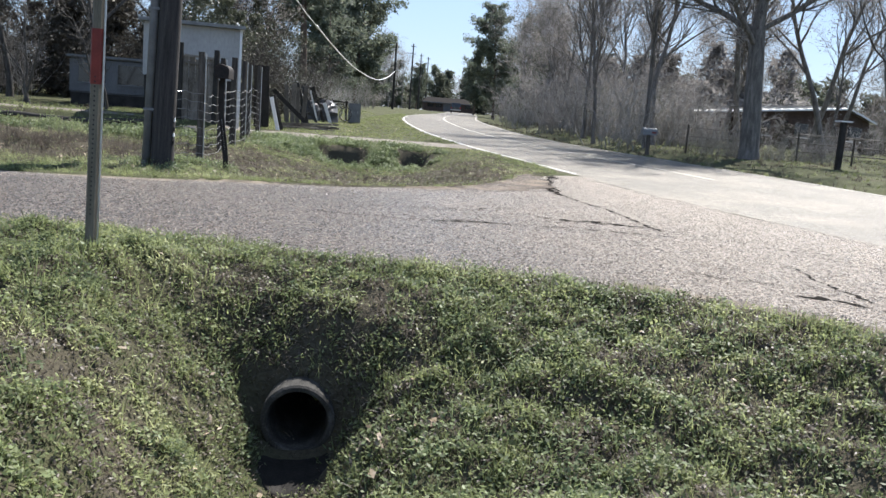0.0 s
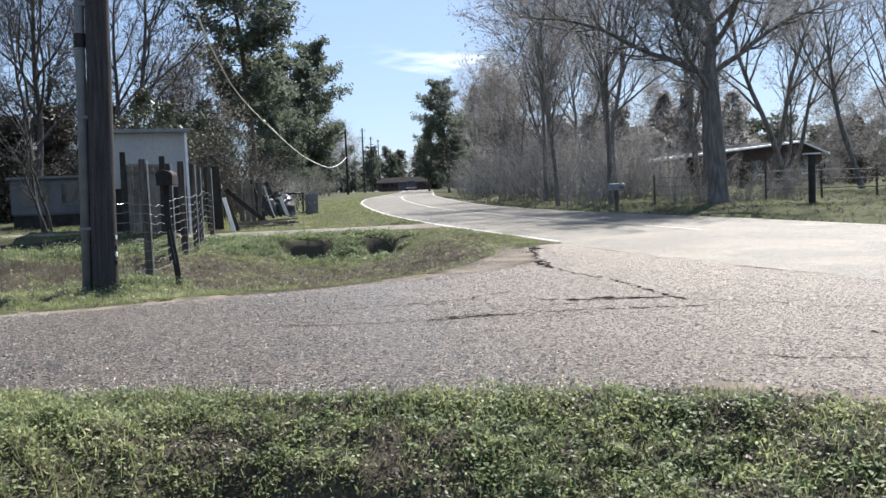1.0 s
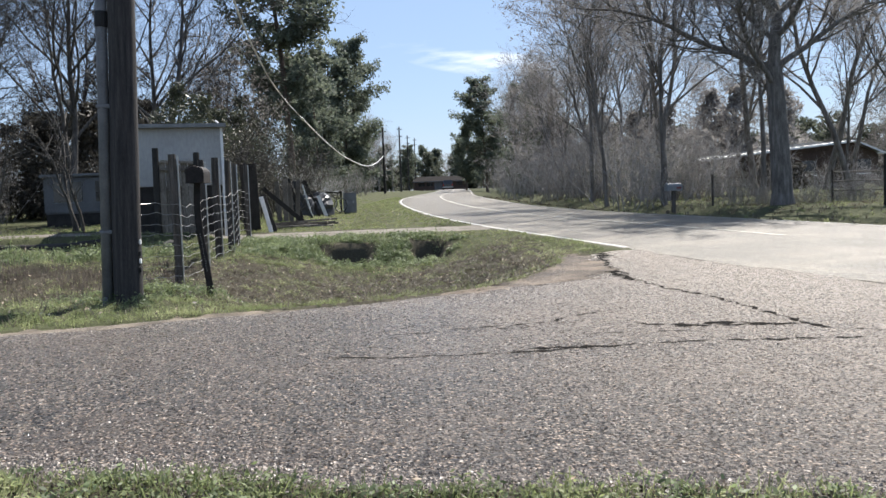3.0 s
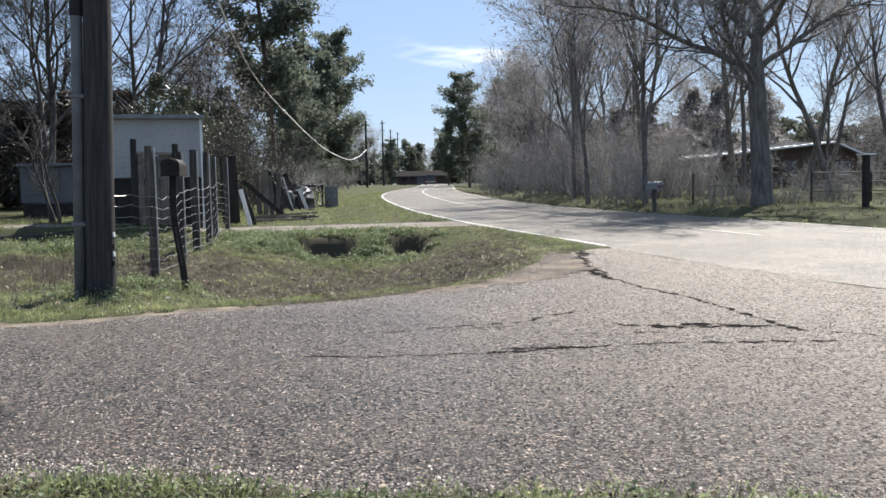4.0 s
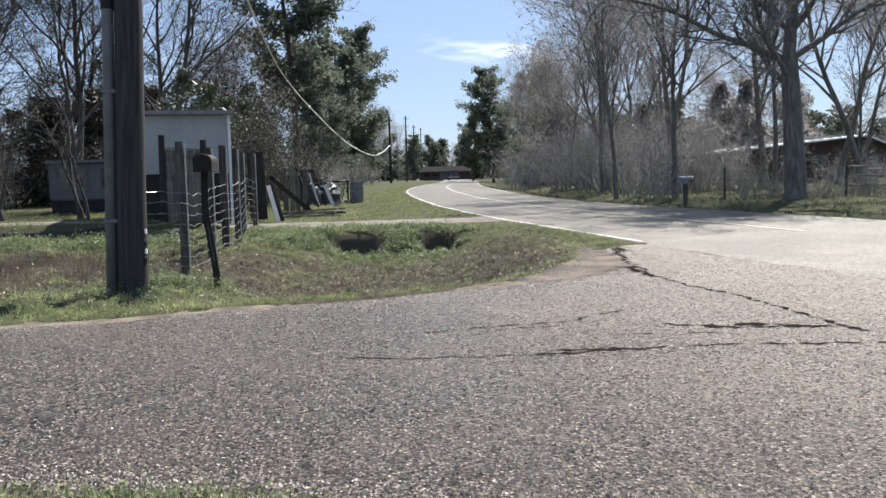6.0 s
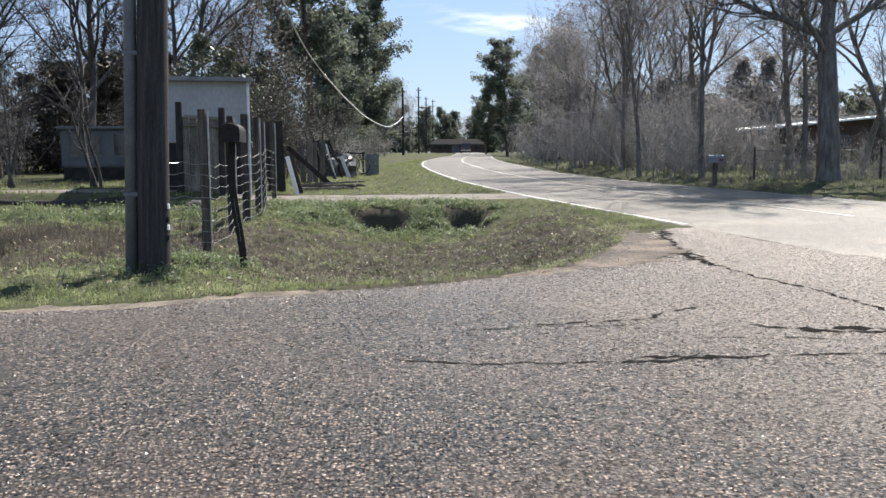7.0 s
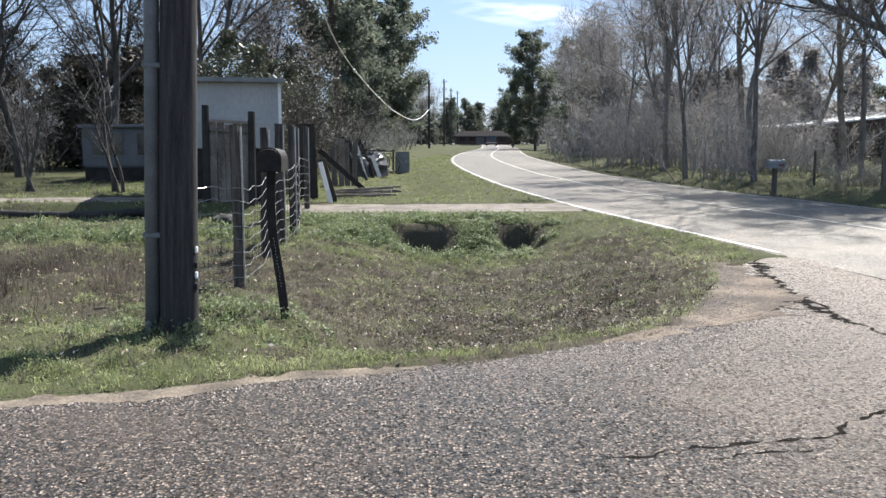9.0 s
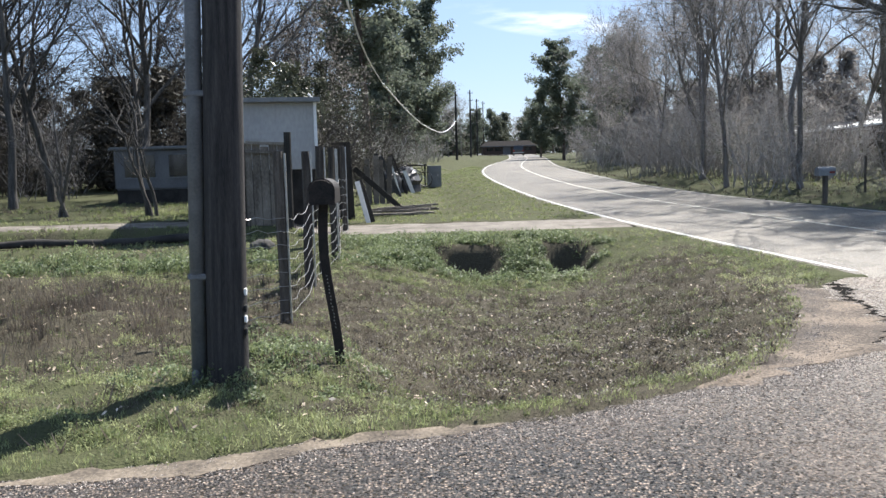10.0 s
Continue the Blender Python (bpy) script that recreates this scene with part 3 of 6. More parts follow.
def crown(y, x):
    s = (x - road_left(y)) / (road_right(y) - road_left(y))
    return 0.03 * (1 - (2 * s - 1) ** 2)


def paint_band(name, offset, width, ys, mat, label):
    g = Geo()
    for y in ys:
        for x in (offset(y) - width / 2, offset(y) + width / 2):
            g.v.append((x, y, float(profile(y)) + 0.004 + float(crown(y, x)) + 0.006))
    for r in range(len(ys) - 1):
        k = 2 * r
        g.f.append((k, k + 1, k + 3, k + 2))
    part(name, g, mat, main_road, label)


far_ys = [float(v) for v in np.concatenate([np.arange(16.7, 60, 0.8), np.arange(60, 200, 4)])]
paint_band("edge_line", lambda y: road_left(y) + 0.12, 0.085, far_ys, M_PAINT, "worn white edge line")
paint_band("edge_line", lambda y: road_right(y) - 0.15, 0.07, [float(v) for v in np.arange(-40, 200, 1.5)], M_PAINT, "worn white edge line")
paint_band("centre_line", lambda y: (road_left(y) + road_right(y)) / 2, 0.075, [float(v) for v in np.concatenate([np.arange(17.4, 60, 0.8), np.arange(60, 200, 4)])], M_YPAINT, "worn pale centre line")


def road_z(x, y):
    return float(profile(y)) + 0.004 + 0.005 * float(rumple(x * 0.6, y * 0.7))


def build_side_road():
    """The side road and its flared mouth, one sheet that dips 2 mm under the main road's edge."""
    g = Geo()
    xs = [-60, -40, -25, -15, -10] + [float(v) for v in np.arange(-8, 3.0, 0.2)]
    rows = 26
    for x in xs:
        a, b = float(near_edge(x)), float(far_edge(x))
        for r in range(rows + 1):
            s = r / rows
            y = a + (b - a) * s
            wob = 0.05 * math.sin(3.1 * x) + 0.03 * math.sin(7.7 * x + 1) + 0.02 * math.sin(17.3 * x)
            y += wob * (1 if r in (0, rows) else 0)
            g.v.append((x, y, road_z(x, y)))
    for i in range(len(xs) - 1):
        for r in range(rows):
            k = i * (rows + 1) + r
            g.f.append((k, k + rows + 1, k + rows + 2, k + 1))
    # mouth: from x = 2.8 to the main road
    k0, ys = len(g.v), [float(v) for v in np.linspace(0, 1, 40)]
    cols = 14
    for s in ys:
        for c in range(cols + 1):
            u = c / cols
            x_a = 2.8
            x = x_a + u * 3.9
            lo = max(float(near_edge(x)), -3.0)
            hi = 15.45 + 1.1 * min(1.0, u * 3)
            y = lo + (hi - lo) * s
            x_lim = float(road_left(y)) + 0.18 + 0.10 * math.sin(2.1 * y) + 0.06 * math.sin(5.3 * y + 1)
            xx = min(x, x_lim) if x_lim > x_a else x_a
            g.v.append((xx, y, road_z(xx, y) - (0.008 if x > x_lim else 0.0)))
    for i in range(len(ys) - 1):
        for c in range(cols):
            k = k0 + i * (cols + 1) + c
            g.f.append((k, k + 1, k + cols + 2, k + cols + 1))
    return single("side_road", g, M_SIDE, "coarse grey chip-seal side road with cracks", "road", kind="structure", smooth=True)


side_road = build_side_road()


def crack(points, width, rng):
    """A ragged dark strip along a line; the crack's depth is painted, not cut."""
    g, pts = Geo(), []
    for (x0, y0), (x1, y1) in zip(points, points[1:]):
        n = max(2, int(math.hypot(x1 - x0, y1 - y0) / 0.05))
        pts += [(x0 + (x1 - x0) * i / n, y0 + (y1 - y0) * i / n) for i in range(n)]
    pts.append(points[-1])
    drift = 0.0
    for i, (x, y) in enumerate(pts):
        (xa, ya), (xb, yb) = pts[max(i - 1, 0)], pts[min(i + 1, len(pts) - 1)]
        ln = math.hypot(xb - xa, yb - ya) or 1.0
        nx, ny = -(yb - ya) / ln, (xb - xa) / ln
        drift = 0.6 * drift + rng.uniform(-0.03, 0.03)
        end = min(1.0, min(i, len(pts) - 1 - i) / 4)
        w = width * end * max(0.0, rng.uniform(-0.25, 1.0)) * rng.uniform(0.4, 1.0) * 0.42 + 0.0015
        for o in (drift - w, drift + w):
            g.v.append((x + nx * o, y + ny * o, road_z(x, y) + 0.003))
    for i in range(len(pts) - 1):
        g.f.append((2 * i, 2 * i + 2, 2 * i + 3, 2 * i + 1))
    part("crack", g, M_CRACK, side_road, "ragged dark crack")


rng = random.Random(5)
for line, w in (
    ([(1.9, 9.56), (1.99, 9.49), (2.26, 9.38), (2.68, 9.37), (3.01, 9.18), (3.12, 8.95)], 0.26),
    ([(2.1, 9.38), (2.5, 9.3), (2.9, 9.2)], 0.1),
    ([(-0.4, 8.84), (-0.1, 8.76), (0.13, 8.69), (0.51, 8.66)], 0.05),
    ([(0.46, 8.66), (0.91, 8.7), (1.13, 8.7), (1.49, 8.72), (1.68, 8.76)], 0.15),
    ([(0.86, 8.72), (1.0, 8.8), (1.2, 8.76), (1.32, 8.84)], 0.12),
    ([(1.68, 8.72), (1.9, 8.72), (2.36, 8.65), (2.81, 8.58), (3.21, 8.55)], 0.12),
    ([(0.1, 9.58), (0.25, 9.63), (0.8, 9.75), (1.29, 9.85), (1.62, 10.12), (2.07, 10.39)], 0.075),
    ([(0.5, 9.5), (0.82, 9.62), (1.25, 9.7)], 0.04),
    ([(3.02, 13.56), (2.9, 12.9), (2.88, 12.29), (2.95, 11.48), (3.06, 10.78), (3.05, 9.88), (3.07, 9.29), (3.13, 8.95)], 0.1),
    ([(1.3, 9.12), (1.39, 9.17), (1.64, 9.23), (1.8, 9.2)], 0.075),
    ([(1.9, 9.22), (2.0, 9.18), (2.21, 9.04), (2.4, 9.08)], 0.06),
    ([(2.3, 13.02), (2.6, 13.25), (2.86, 13.1)], 0.09),
    ([(2.86, 5.92), (3.0, 5.84), (3.16, 5.79), (3.31, 5.56), (3.5, 5.3)], 0.2),
    ([(3.29, 7.28), (3.48, 7.09), (3.41, 6.6), (3.35, 6.19), (3.39, 5.68)], 0.075),
    ([(3.13, 8.95), (3.4, 8.75), (3.62, 8.47), (3.9, 8.1), (4.3, 7.9)], 0.05),
    ([(2.3, 6.6), (2.7, 6.35), (3.2, 6.2)], 0.035),
):
    crack(line, w, rng)


def ribbon(name, xs, low, high, mat, label, parent, lift, seed):
    """An uneven low sheet along the road's edge, between two lines over x."""
    g, r = Geo(), random.Random(seed)
    n = 4
    for i, x in enumerate(xs):
        taper = min(1.0, i / 5, (len(xs) - 1 - i) / 5)
        a, b = low(x), high(x)
        c = (a + b) / 2
        a, b = c + (a - c) * taper + r.gauss(0, 0.012) + 0.03 * math.sin(5 * x + seed), c + (b - c) * taper + r.gauss(0, 0.012)
        for k in range(n + 1):
            y = a + (b - a) * k / n
            inner = -0.01 if taper < 0.15 else r.uniform(0.002, 0.006) if 0 < k < n else (0.0025 if k == 0 else -0.05)
            g.v.append((x, y, max(road_z(x, y), float(land(x, y))) + lift + inner))
    for i in range(len(xs) - 1):
        for k in range(n):
            q = i * (n + 1) + k
            g.f.append((q, q + n + 1, q + n + 2, q + 1))
    return part(name, g, mat, parent, label, smooth=True)


ribbon("sand_drift", [float(v) for v in np.arange(-3.3, -0.55, 0.06)], lambda x: float(far_edge(x)) - 0.16 - 0.07 * math.sin(2.3 * x + 0.6), lambda x: float(far_edge(x)) + 0.05, M_SAND, "tan sand along the road's edge", side_road, 0.0, 3)
ribbon("sand_drift", [float(v) for v in np.arange(1.7, 3.7, 0.06)], lambda x: float(near_edge(x)) + 0.26 + 0.06 * math.sin(4 * x), lambda x: float(near_edge(x)) - 0.04, M_SAND, "tan sand along the near corner", side_road, 0.0, 5)


def dirt_patch():
    """Broken edge of the corner: grit and tan dirt between the grass and the long crack."""
    g, r = Geo(), random.Random(14)
    ys, cols = [float(v) for v in np.arange(11.95, 15.9, 0.07)], 14
    for i, y in enumerate(ys):
        xa = float(np.interp(y, [11.9, 12.2, 12.95, 14.1, 15.7], [0.7, 1.1, 1.7, 2.35, 2.9])) - 0.16
        wide = 0.2 + 0.62 * float(ss(y, 12.3, 13.2)) * (1 - float(ss(y, 13.6, 15.9)))
        xb = xa + 0.2 + wide + 0.1 * math.sin(7 * y) + 0.07 * math.sin(17 * y + 1) + r.gauss(0, 0.07)
        for c in range(cols + 1):
            x = xa + (xb - xa) * c / cols
            up = -0.05 if c == 0 else -0.01 if c == cols or i in (0, len(ys) - 1) else r.uniform(0.003, 0.008)
            g.v.append((x, y + r.uniform(-0.02, 0.02), max(road_z(x, y), float(land(x, y))) + up))
    for i in range(len(ys) - 1):
        for c in range(cols):
            q = i * (cols + 1) + c
            g.f.append((q, q + 1, q + cols + 2, q + cols + 1))
    part("dirt_patch", g, M_DIRT, side_road, "tan dirt and grit at the broken corner", smooth=True)


dirt_patch()
crack([(3.55, 16.1), (3.3, 15.4), (3.1, 14.5), (2.98, 13.8), (2.86, 13.1), (2.84, 12.5)], 0.42, rng)
crack([(2.75, 14.6), (2.8, 14.0), (2.7, 13.4), (2.5, 13.2)], 0.14, rng)


def build_drive():
    g, r = Geo(), random.Random(8)
    xs = [float(v) for v in np.arange(-15.6, 2.95, 0.2)]
    for x in xs:
        for k in range(9):
            nw = 0.375 * float(ss(-x, 2.6, 3.6))
            y = 22.5 + nw + (2.0 - 2 * nw) * k / 8 + (0.22 * r.uniform(-1, 1) if k in (0, 8) else 0)
            if x > 1.5 and k in (0, 8):
                y += (x - 1.5) * (-0.35 if k == 0 else 0.25)
            x_ = min(x, float(road_left(y)) + 0.1)
            g.v.append((x_, y, float(profile(y)) + float(track_rise(x_, y)) + 0.012 + (0.012 * r.random() if 0 < k < 8 else -0.01)))
    for i in range(len(xs) - 1):
        for k in range(8):
            q = i * 9 + k
            g.f.append((q, q + 9, q + 10, q + 1))
    return single("driveway", g, M_GRAVEL, "pale gravel driveway crossing the ditch", "driveway", kind="structure", smooth=True)


build_drive()


def culvert(at, turn, length, r_in, r_out, label):
    t = thing("culvert_pipe", at, turn, label, "pipe")
    g, n = Geo(), 28
    rings = [(0, r_out - 0.01), (0.0, r_in + 0.008), (0.012, r_in), (length, r_in), (length, r_out), (0.012, r_out)]
    for y, r in rings:
        g.v += [(r * math.cos(2 * math.pi * i / n), y, r * math.sin(2 * math.pi * i / n)) for i in range(n)]
    for k in range(len(rings)):
        for i in range(n):
            a, b, j = k * n, ((k + 1) % len(rings)) * n, (i + 1) % n
            g.f.append((a + i, b + i, b + j, a + j))
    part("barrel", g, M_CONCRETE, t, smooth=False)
    return t


def pipe_shade_sheet():
    """Dark sheet that paints the shade on the floor of the near pipe's mouth."""
    g, r = Geo(), random.Random(9)
    n, m = 14, 12
    for j in range(m + 1):
        y = 4.66 + 0.42 * j / m
        half = (0.2 + r.uniform(-0.02, 0.02)) * math.sin(math.pi * (0.02 + 0.8 * j / m)) ** 0.6
        for i in range(n + 1):
            x = PIPE_X + half * (2 * i / n - 1) + r.uniform(-0.012, 0.012)
            z = min(float(land(x, min(y, 4.93))), -0.745) if y > 4.9 else float(land(x, y))
            g.v.append((x, y, z + (0.006 if 0 < i < n and 0 < j else -0.01) + r.uniform(0, 0.004)))
    for j in range(m):
        for i in range(n):
            q = j * (n + 1) + i
            g.f.append((q, q + 1, q + n + 2, q + n + 1))
    single("silt", g, M_PIPE_SHADE, "dark sheet painting the shade in the mouth of the culvert pipe", "silt", kind="stuff", smooth=True)


pipe_shade_sheet()
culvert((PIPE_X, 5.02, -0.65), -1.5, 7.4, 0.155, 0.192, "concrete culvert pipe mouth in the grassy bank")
def slab_piece():
    """A broken slab below the second culvert."""
    g = soft_box(Geo(), -0.4, -0.12, -0.05, 0.4, 0.12, 0.02, 0.012)
    o = new("concrete_slab", g.mesh("concrete_slab", M_GRAVEL))
    o.matrix_basis = pose(1.28, 19.45, float(land(1.28, 19.45)) + 0.03, 6, -3, 8)
    tagged(o, "broken pale concrete slab lying in the ditch", "slab")


slab_piece()


# ---- utility poles and cable ----
def utility_pole(at, height, r0, label, arms=0, guard=False, face=0.0):
    t = thing("utility_pole", at, face, label, "utility pole", "utility poles by the road")
    r = random.Random(int(height * 10))
    g = Geo()
    zs = [-0.3] + [height * i / 12 for i in range(13)]
    g.tube([(0.006 * r.uniform(-1, 1), 0.006 * r.uniform(-1, 1), z) for z in zs], [r0 * (1 - 0.35 * max(z, 0) / height) for z in zs], 20, wobble=0.02, rng=r)
    part("shaft", g, M_POLE, t, smooth=True)
    for k in range(arms):
        z = height - 0.5 - 1.2 * k
        part("crossarm", soft_box(Geo(), -0.42, -r0 - 0.08, z - 0.04, 0.42, -r0 + 0.03, z + 0.04, 0.01), M_POLE, t)
        for x in (-0.38, 0.38):
            part("insulator", Geo().tube([(x, -r0 - 0.03, z + 0.06), (x, -r0 - 0.03, z + 0.13), (x, -r0 - 0.03, z + 0.15), (x, -r0 - 0.03, z + 0.24)], [0.02, 0.02, 0.05, 0.035], 8), M_GREYBOX, t)
    return t


near_pole = utility_pole((-2.555, 12.68, 0.0), 10.5, 0.15, "dark weathered utility pole with a grey riser conduit, standing in grass")
near_pole.matrix_basis = pose(-2.555, 12.68, 0.0, 0, 1.9, 0)
g = Geo()
g.tube([(-0.206, 0.0, -0.2), (-0.204, 0.0, 3.0), (-0.196, 0.0, 6.0), (-0.185, 0.0, 9.3)], 0.058, 14)
conduit = part("conduit", g, M_CONDUIT, near_pole, "grey riser conduit on stand-off brackets", smooth=True)
for z in (0.75, 2.05, 3.35, 4.65, 6.0, 7.4):
    part("bracket", soft_box(Geo(), -0.268, -0.062, z - 0.02, -0.06, 0.06, z + 0.02, 0.008), M_CONDUIT, near_pole, "steel stand-off bracket")
part("coupling", Geo().tube([(-0.204, 0.0, 2.86), (-0.204, 0.0, 3.02)], 0.068, 14), M_RUBBER, conduit, "black coupling on the conduit")
for z, m in ((0.62, M_WHITE), (0.50, M_RUBBER), (0.42, M_WHITE), (0.33, M_RUBBER)):
    part("tag_band", soft_box(Geo(), 0.138, -0.075, z, 0.156, -0.03, z + 0.05, 0.004), m, near_pole, "narrow tag strip nailed on")
part("ground_cap", Geo().tube([(-0.22, -0.05, -0.05), (-0.22, -0.05, 0.05), (-0.22, -0.05, 0.07)], [0.03, 0.03, 0.012], 12), M_CONDUIT, near_pole, "small grey cap at the foot")

for x, y, h, arms in ((2.95, 112, 8.2, 0), (6.75, 150, 10.9, 2), (10.3, 190, 11.8, 2), (14.0, 225, 13.2, 2)):
    utility_pole((x, y, float(profile(y))), h, 0.16, "tall dark utility pole by the distant road" if arms else "plain dark utility pole by the distant road", arms, face=10)

g = Geo()
way = [(-2.31, 12.68, 8.3), (-2.5, 17.0, 6.55), (-2.58, 22.8, 5.22), (-2.62, 27.9, 4.75), (-2.7, 32.3, 4.72), (-2.78, 38.6, 4.85), (-2.87, 48.5, 5.15)]
way2 = [(-2.87, 48.5, 5.15), (-1.95, 58.5, 4.45), (-0.9, 70, 4.0), (0.62, 86.9, 4.02), (1.9, 101, 4.9), (2.95, 112, 6.1)]


def smooth_line(pts, per=8):
    out, p = [], [Vector(q) for q in pts]
    p = [p[0] * 2 - p[1]] + p + [p[-1] * 2 - p[-2]]
    for i in range(1, len(p) - 2):
        for k in range(per):
            t = k / per
            a, b, c, d = p[i - 1], p[i], p[i + 1], p[i + 2]
            out.append(0.5 * (2 * b + (c - a) * t + (2 * a - 5 * b + 4 * c - d) * t * t + (3 * b - a - 3 * c + d) * t ** 3))
    return out + [p[-2]]


cable = thing("overhead_cable", (0, 0, 0), 0, "pale twisted overhead cable sagging between the poles", "cable")
part("span", Geo().tube(smooth_line(way), 0.024, 6), M_CABLE, cable)
part("span", Geo().tube(smooth_line(way2), 0.038, 6), M_CABLE, cable)
part("splice", Geo().tube([(-2.87, 48.0, 5.14), (-2.87, 48.2, 5.14), (-2.86, 48.9, 5.12), (-2.85, 49.1, 5.1)], [0.03, 0.07, 0.07, 0.03], 8), M_CABLE, cable, "cable splice")


# ---- marker post on the near bank ----
def marker_post():
    z0 = float(land(-1.31, 5.57))
    t = thing("marker_post", (-1.31, 5.57, z0), 0, "slim grey-brown marker post with a faded red band", "marker post")
    prof = [(-0.030, 0.008), (-0.02, -0.012), (0.02, -0.012), (0.030, 0.008), (0.026, 0.012), (0.016, -0.003), (-0.016, -0.003), (-0.026, 0.012)]
    def channel(za, zb, grow):
        g = Geo()
        for z in (za, zb):
            lean = 0.04 * z / 2
            g.v += [(x * grow + lean, y * grow, z) for x, y in prof]
        n = len(prof)
        g.f = [(i, (i + 1) % n, n + (i + 1) % n, n + i) for i in range(n)] + [tuple(range(n - 1, -1, -1)), tuple(range(n, 2 * n))]
        return g
    part("channel", channel(-0.2, 2.0, 1.0), M_STAKE, t)
    part("red_band", channel(0.98 - z0, 1.27 - z0, 1.13), M_RED, t, "faded red reflective band")
    hole = Geo().tube([(0, 0.0, 0), (0, -0.0015, 0)], 0.005, 6).mesh("hole", M_RUBBER)
    for k in range(30):
        o = part("hole", hole, M_RUBBER, t)
        o.matrix_basis = pose(0.04 * (0.2 + 0.0254 * k) / 2, -0.0125, 0.2 + 0.0254 * k)
    # thin bright tube that paints sunlight along the post's edge
    g = Geo()
    g.tube([(0.036, 0.004, -0.1), (0.036 + 0.04, 0.004, 2.0)], 0.006, 6)
    part("edge_strip", g, M_TPOST, t, "bright strip painting the sunlit edge of the post")


marker_post()


# ---- old mailbox on its bent post ----
def bent_mailbox():
    z0 = float(land(-1.77, 13.1))
    t = thing("mailbox", (-1.77, 13.1, z0), 0, "dark rusty mailbox on a bent perforated steel post", "mailbox")
    line = smooth_line([(0.01, 0, -0.25), (0.0, 0, 0.0), (-0.03, 0, 0.32), (-0.085, 0, 0.72), (-0.10, 0, 1.0), (-0.085, 0, 1.3 - z0)], 6)
    g = Geo()
    prof = [(-0.036, -0.012), (0.036, -0.012), (0.036, 0.006), (0.02, 0.006), (0.014, 0.022), (-0.014, 0.022), (-0.02, 0.006), (-0.036, 0.006)]
    n = len(prof)
    for p in line:
        g.v += [(p.x + x, p.y + y, p.z) for x, y in prof]
    for i in range(len(line) - 1):
        g.f += [(i * n + k, i * n + (k + 1) % n, (i + 1) * n + (k + 1) % n, (i + 1) * n + k) for k in range(n)]
    g.f.append(tuple(range((len(line) - 1) * n, len(line) * n)))
    post = part("post", g, M_RUST, t, "bent U-channel steel post")
    for k in range(16):
        z = 0.3 + 0.027 * k
        c = min(line, key=lambda p: abs(p.z - z))
        part("hole", Geo().tube([(c.x, -0.014, z), (c.x, -0.0125, z)], 0.0055, 6), M_WIRE, post, "bright punched hole")
    # box: flat floor, arched top, domed door
    g, m = Geo(), 12
    sec = [(-0.095, 0.0), (0.095, 0.0), (0.095, 0.10)] + [(0.095 * math.cos(a), 0.10 + 0.085 * math.sin(a)) for a in [math.pi * i / m for i in range(1, m)]] + [(-0.095, 0.10)]
    for y, s in ((-0.23, 0.97), (-0.22, 1.0), (0.23, 1.0), (0.24, 0.97)):
        g.v += [(x * s - 0.075, y, 1.24 - z0 + z * s) for x, z in sec]
    k = len(sec)
    for r in range(3):
        g.f += [(r * k + i, r * k + (i + 1) % k, (r + 1) * k + (i + 1) % k, (r + 1) * k + i) for i in range(k)]
    g.f += [tuple(range(k - 1, -1, -1)), tuple(range(3 * k, 4 * k))]
    part("box", g, M_RUST, t, "dark rusted sheet-steel box")
    part("door_rim", Geo().tube([(x * 1.02 - 0.075, -0.232, 1.24 - z0 + z * 1.02) for x, z in sec], 0.006, 5), M_RUST, t)


bent_mailbox()


# ---- wire fence along the yard ----
FENCE = [(-2.98, 14.3, 1.2), (-2.5, 15.0, 1.72), (-2.52, 17.1, 1.68), (-2.47, 18.1, 1.72), (-2.42, 19.15, 1.7), (-2.6, 21.2, 1.6), (-2.65, 23.4, 1.7)]


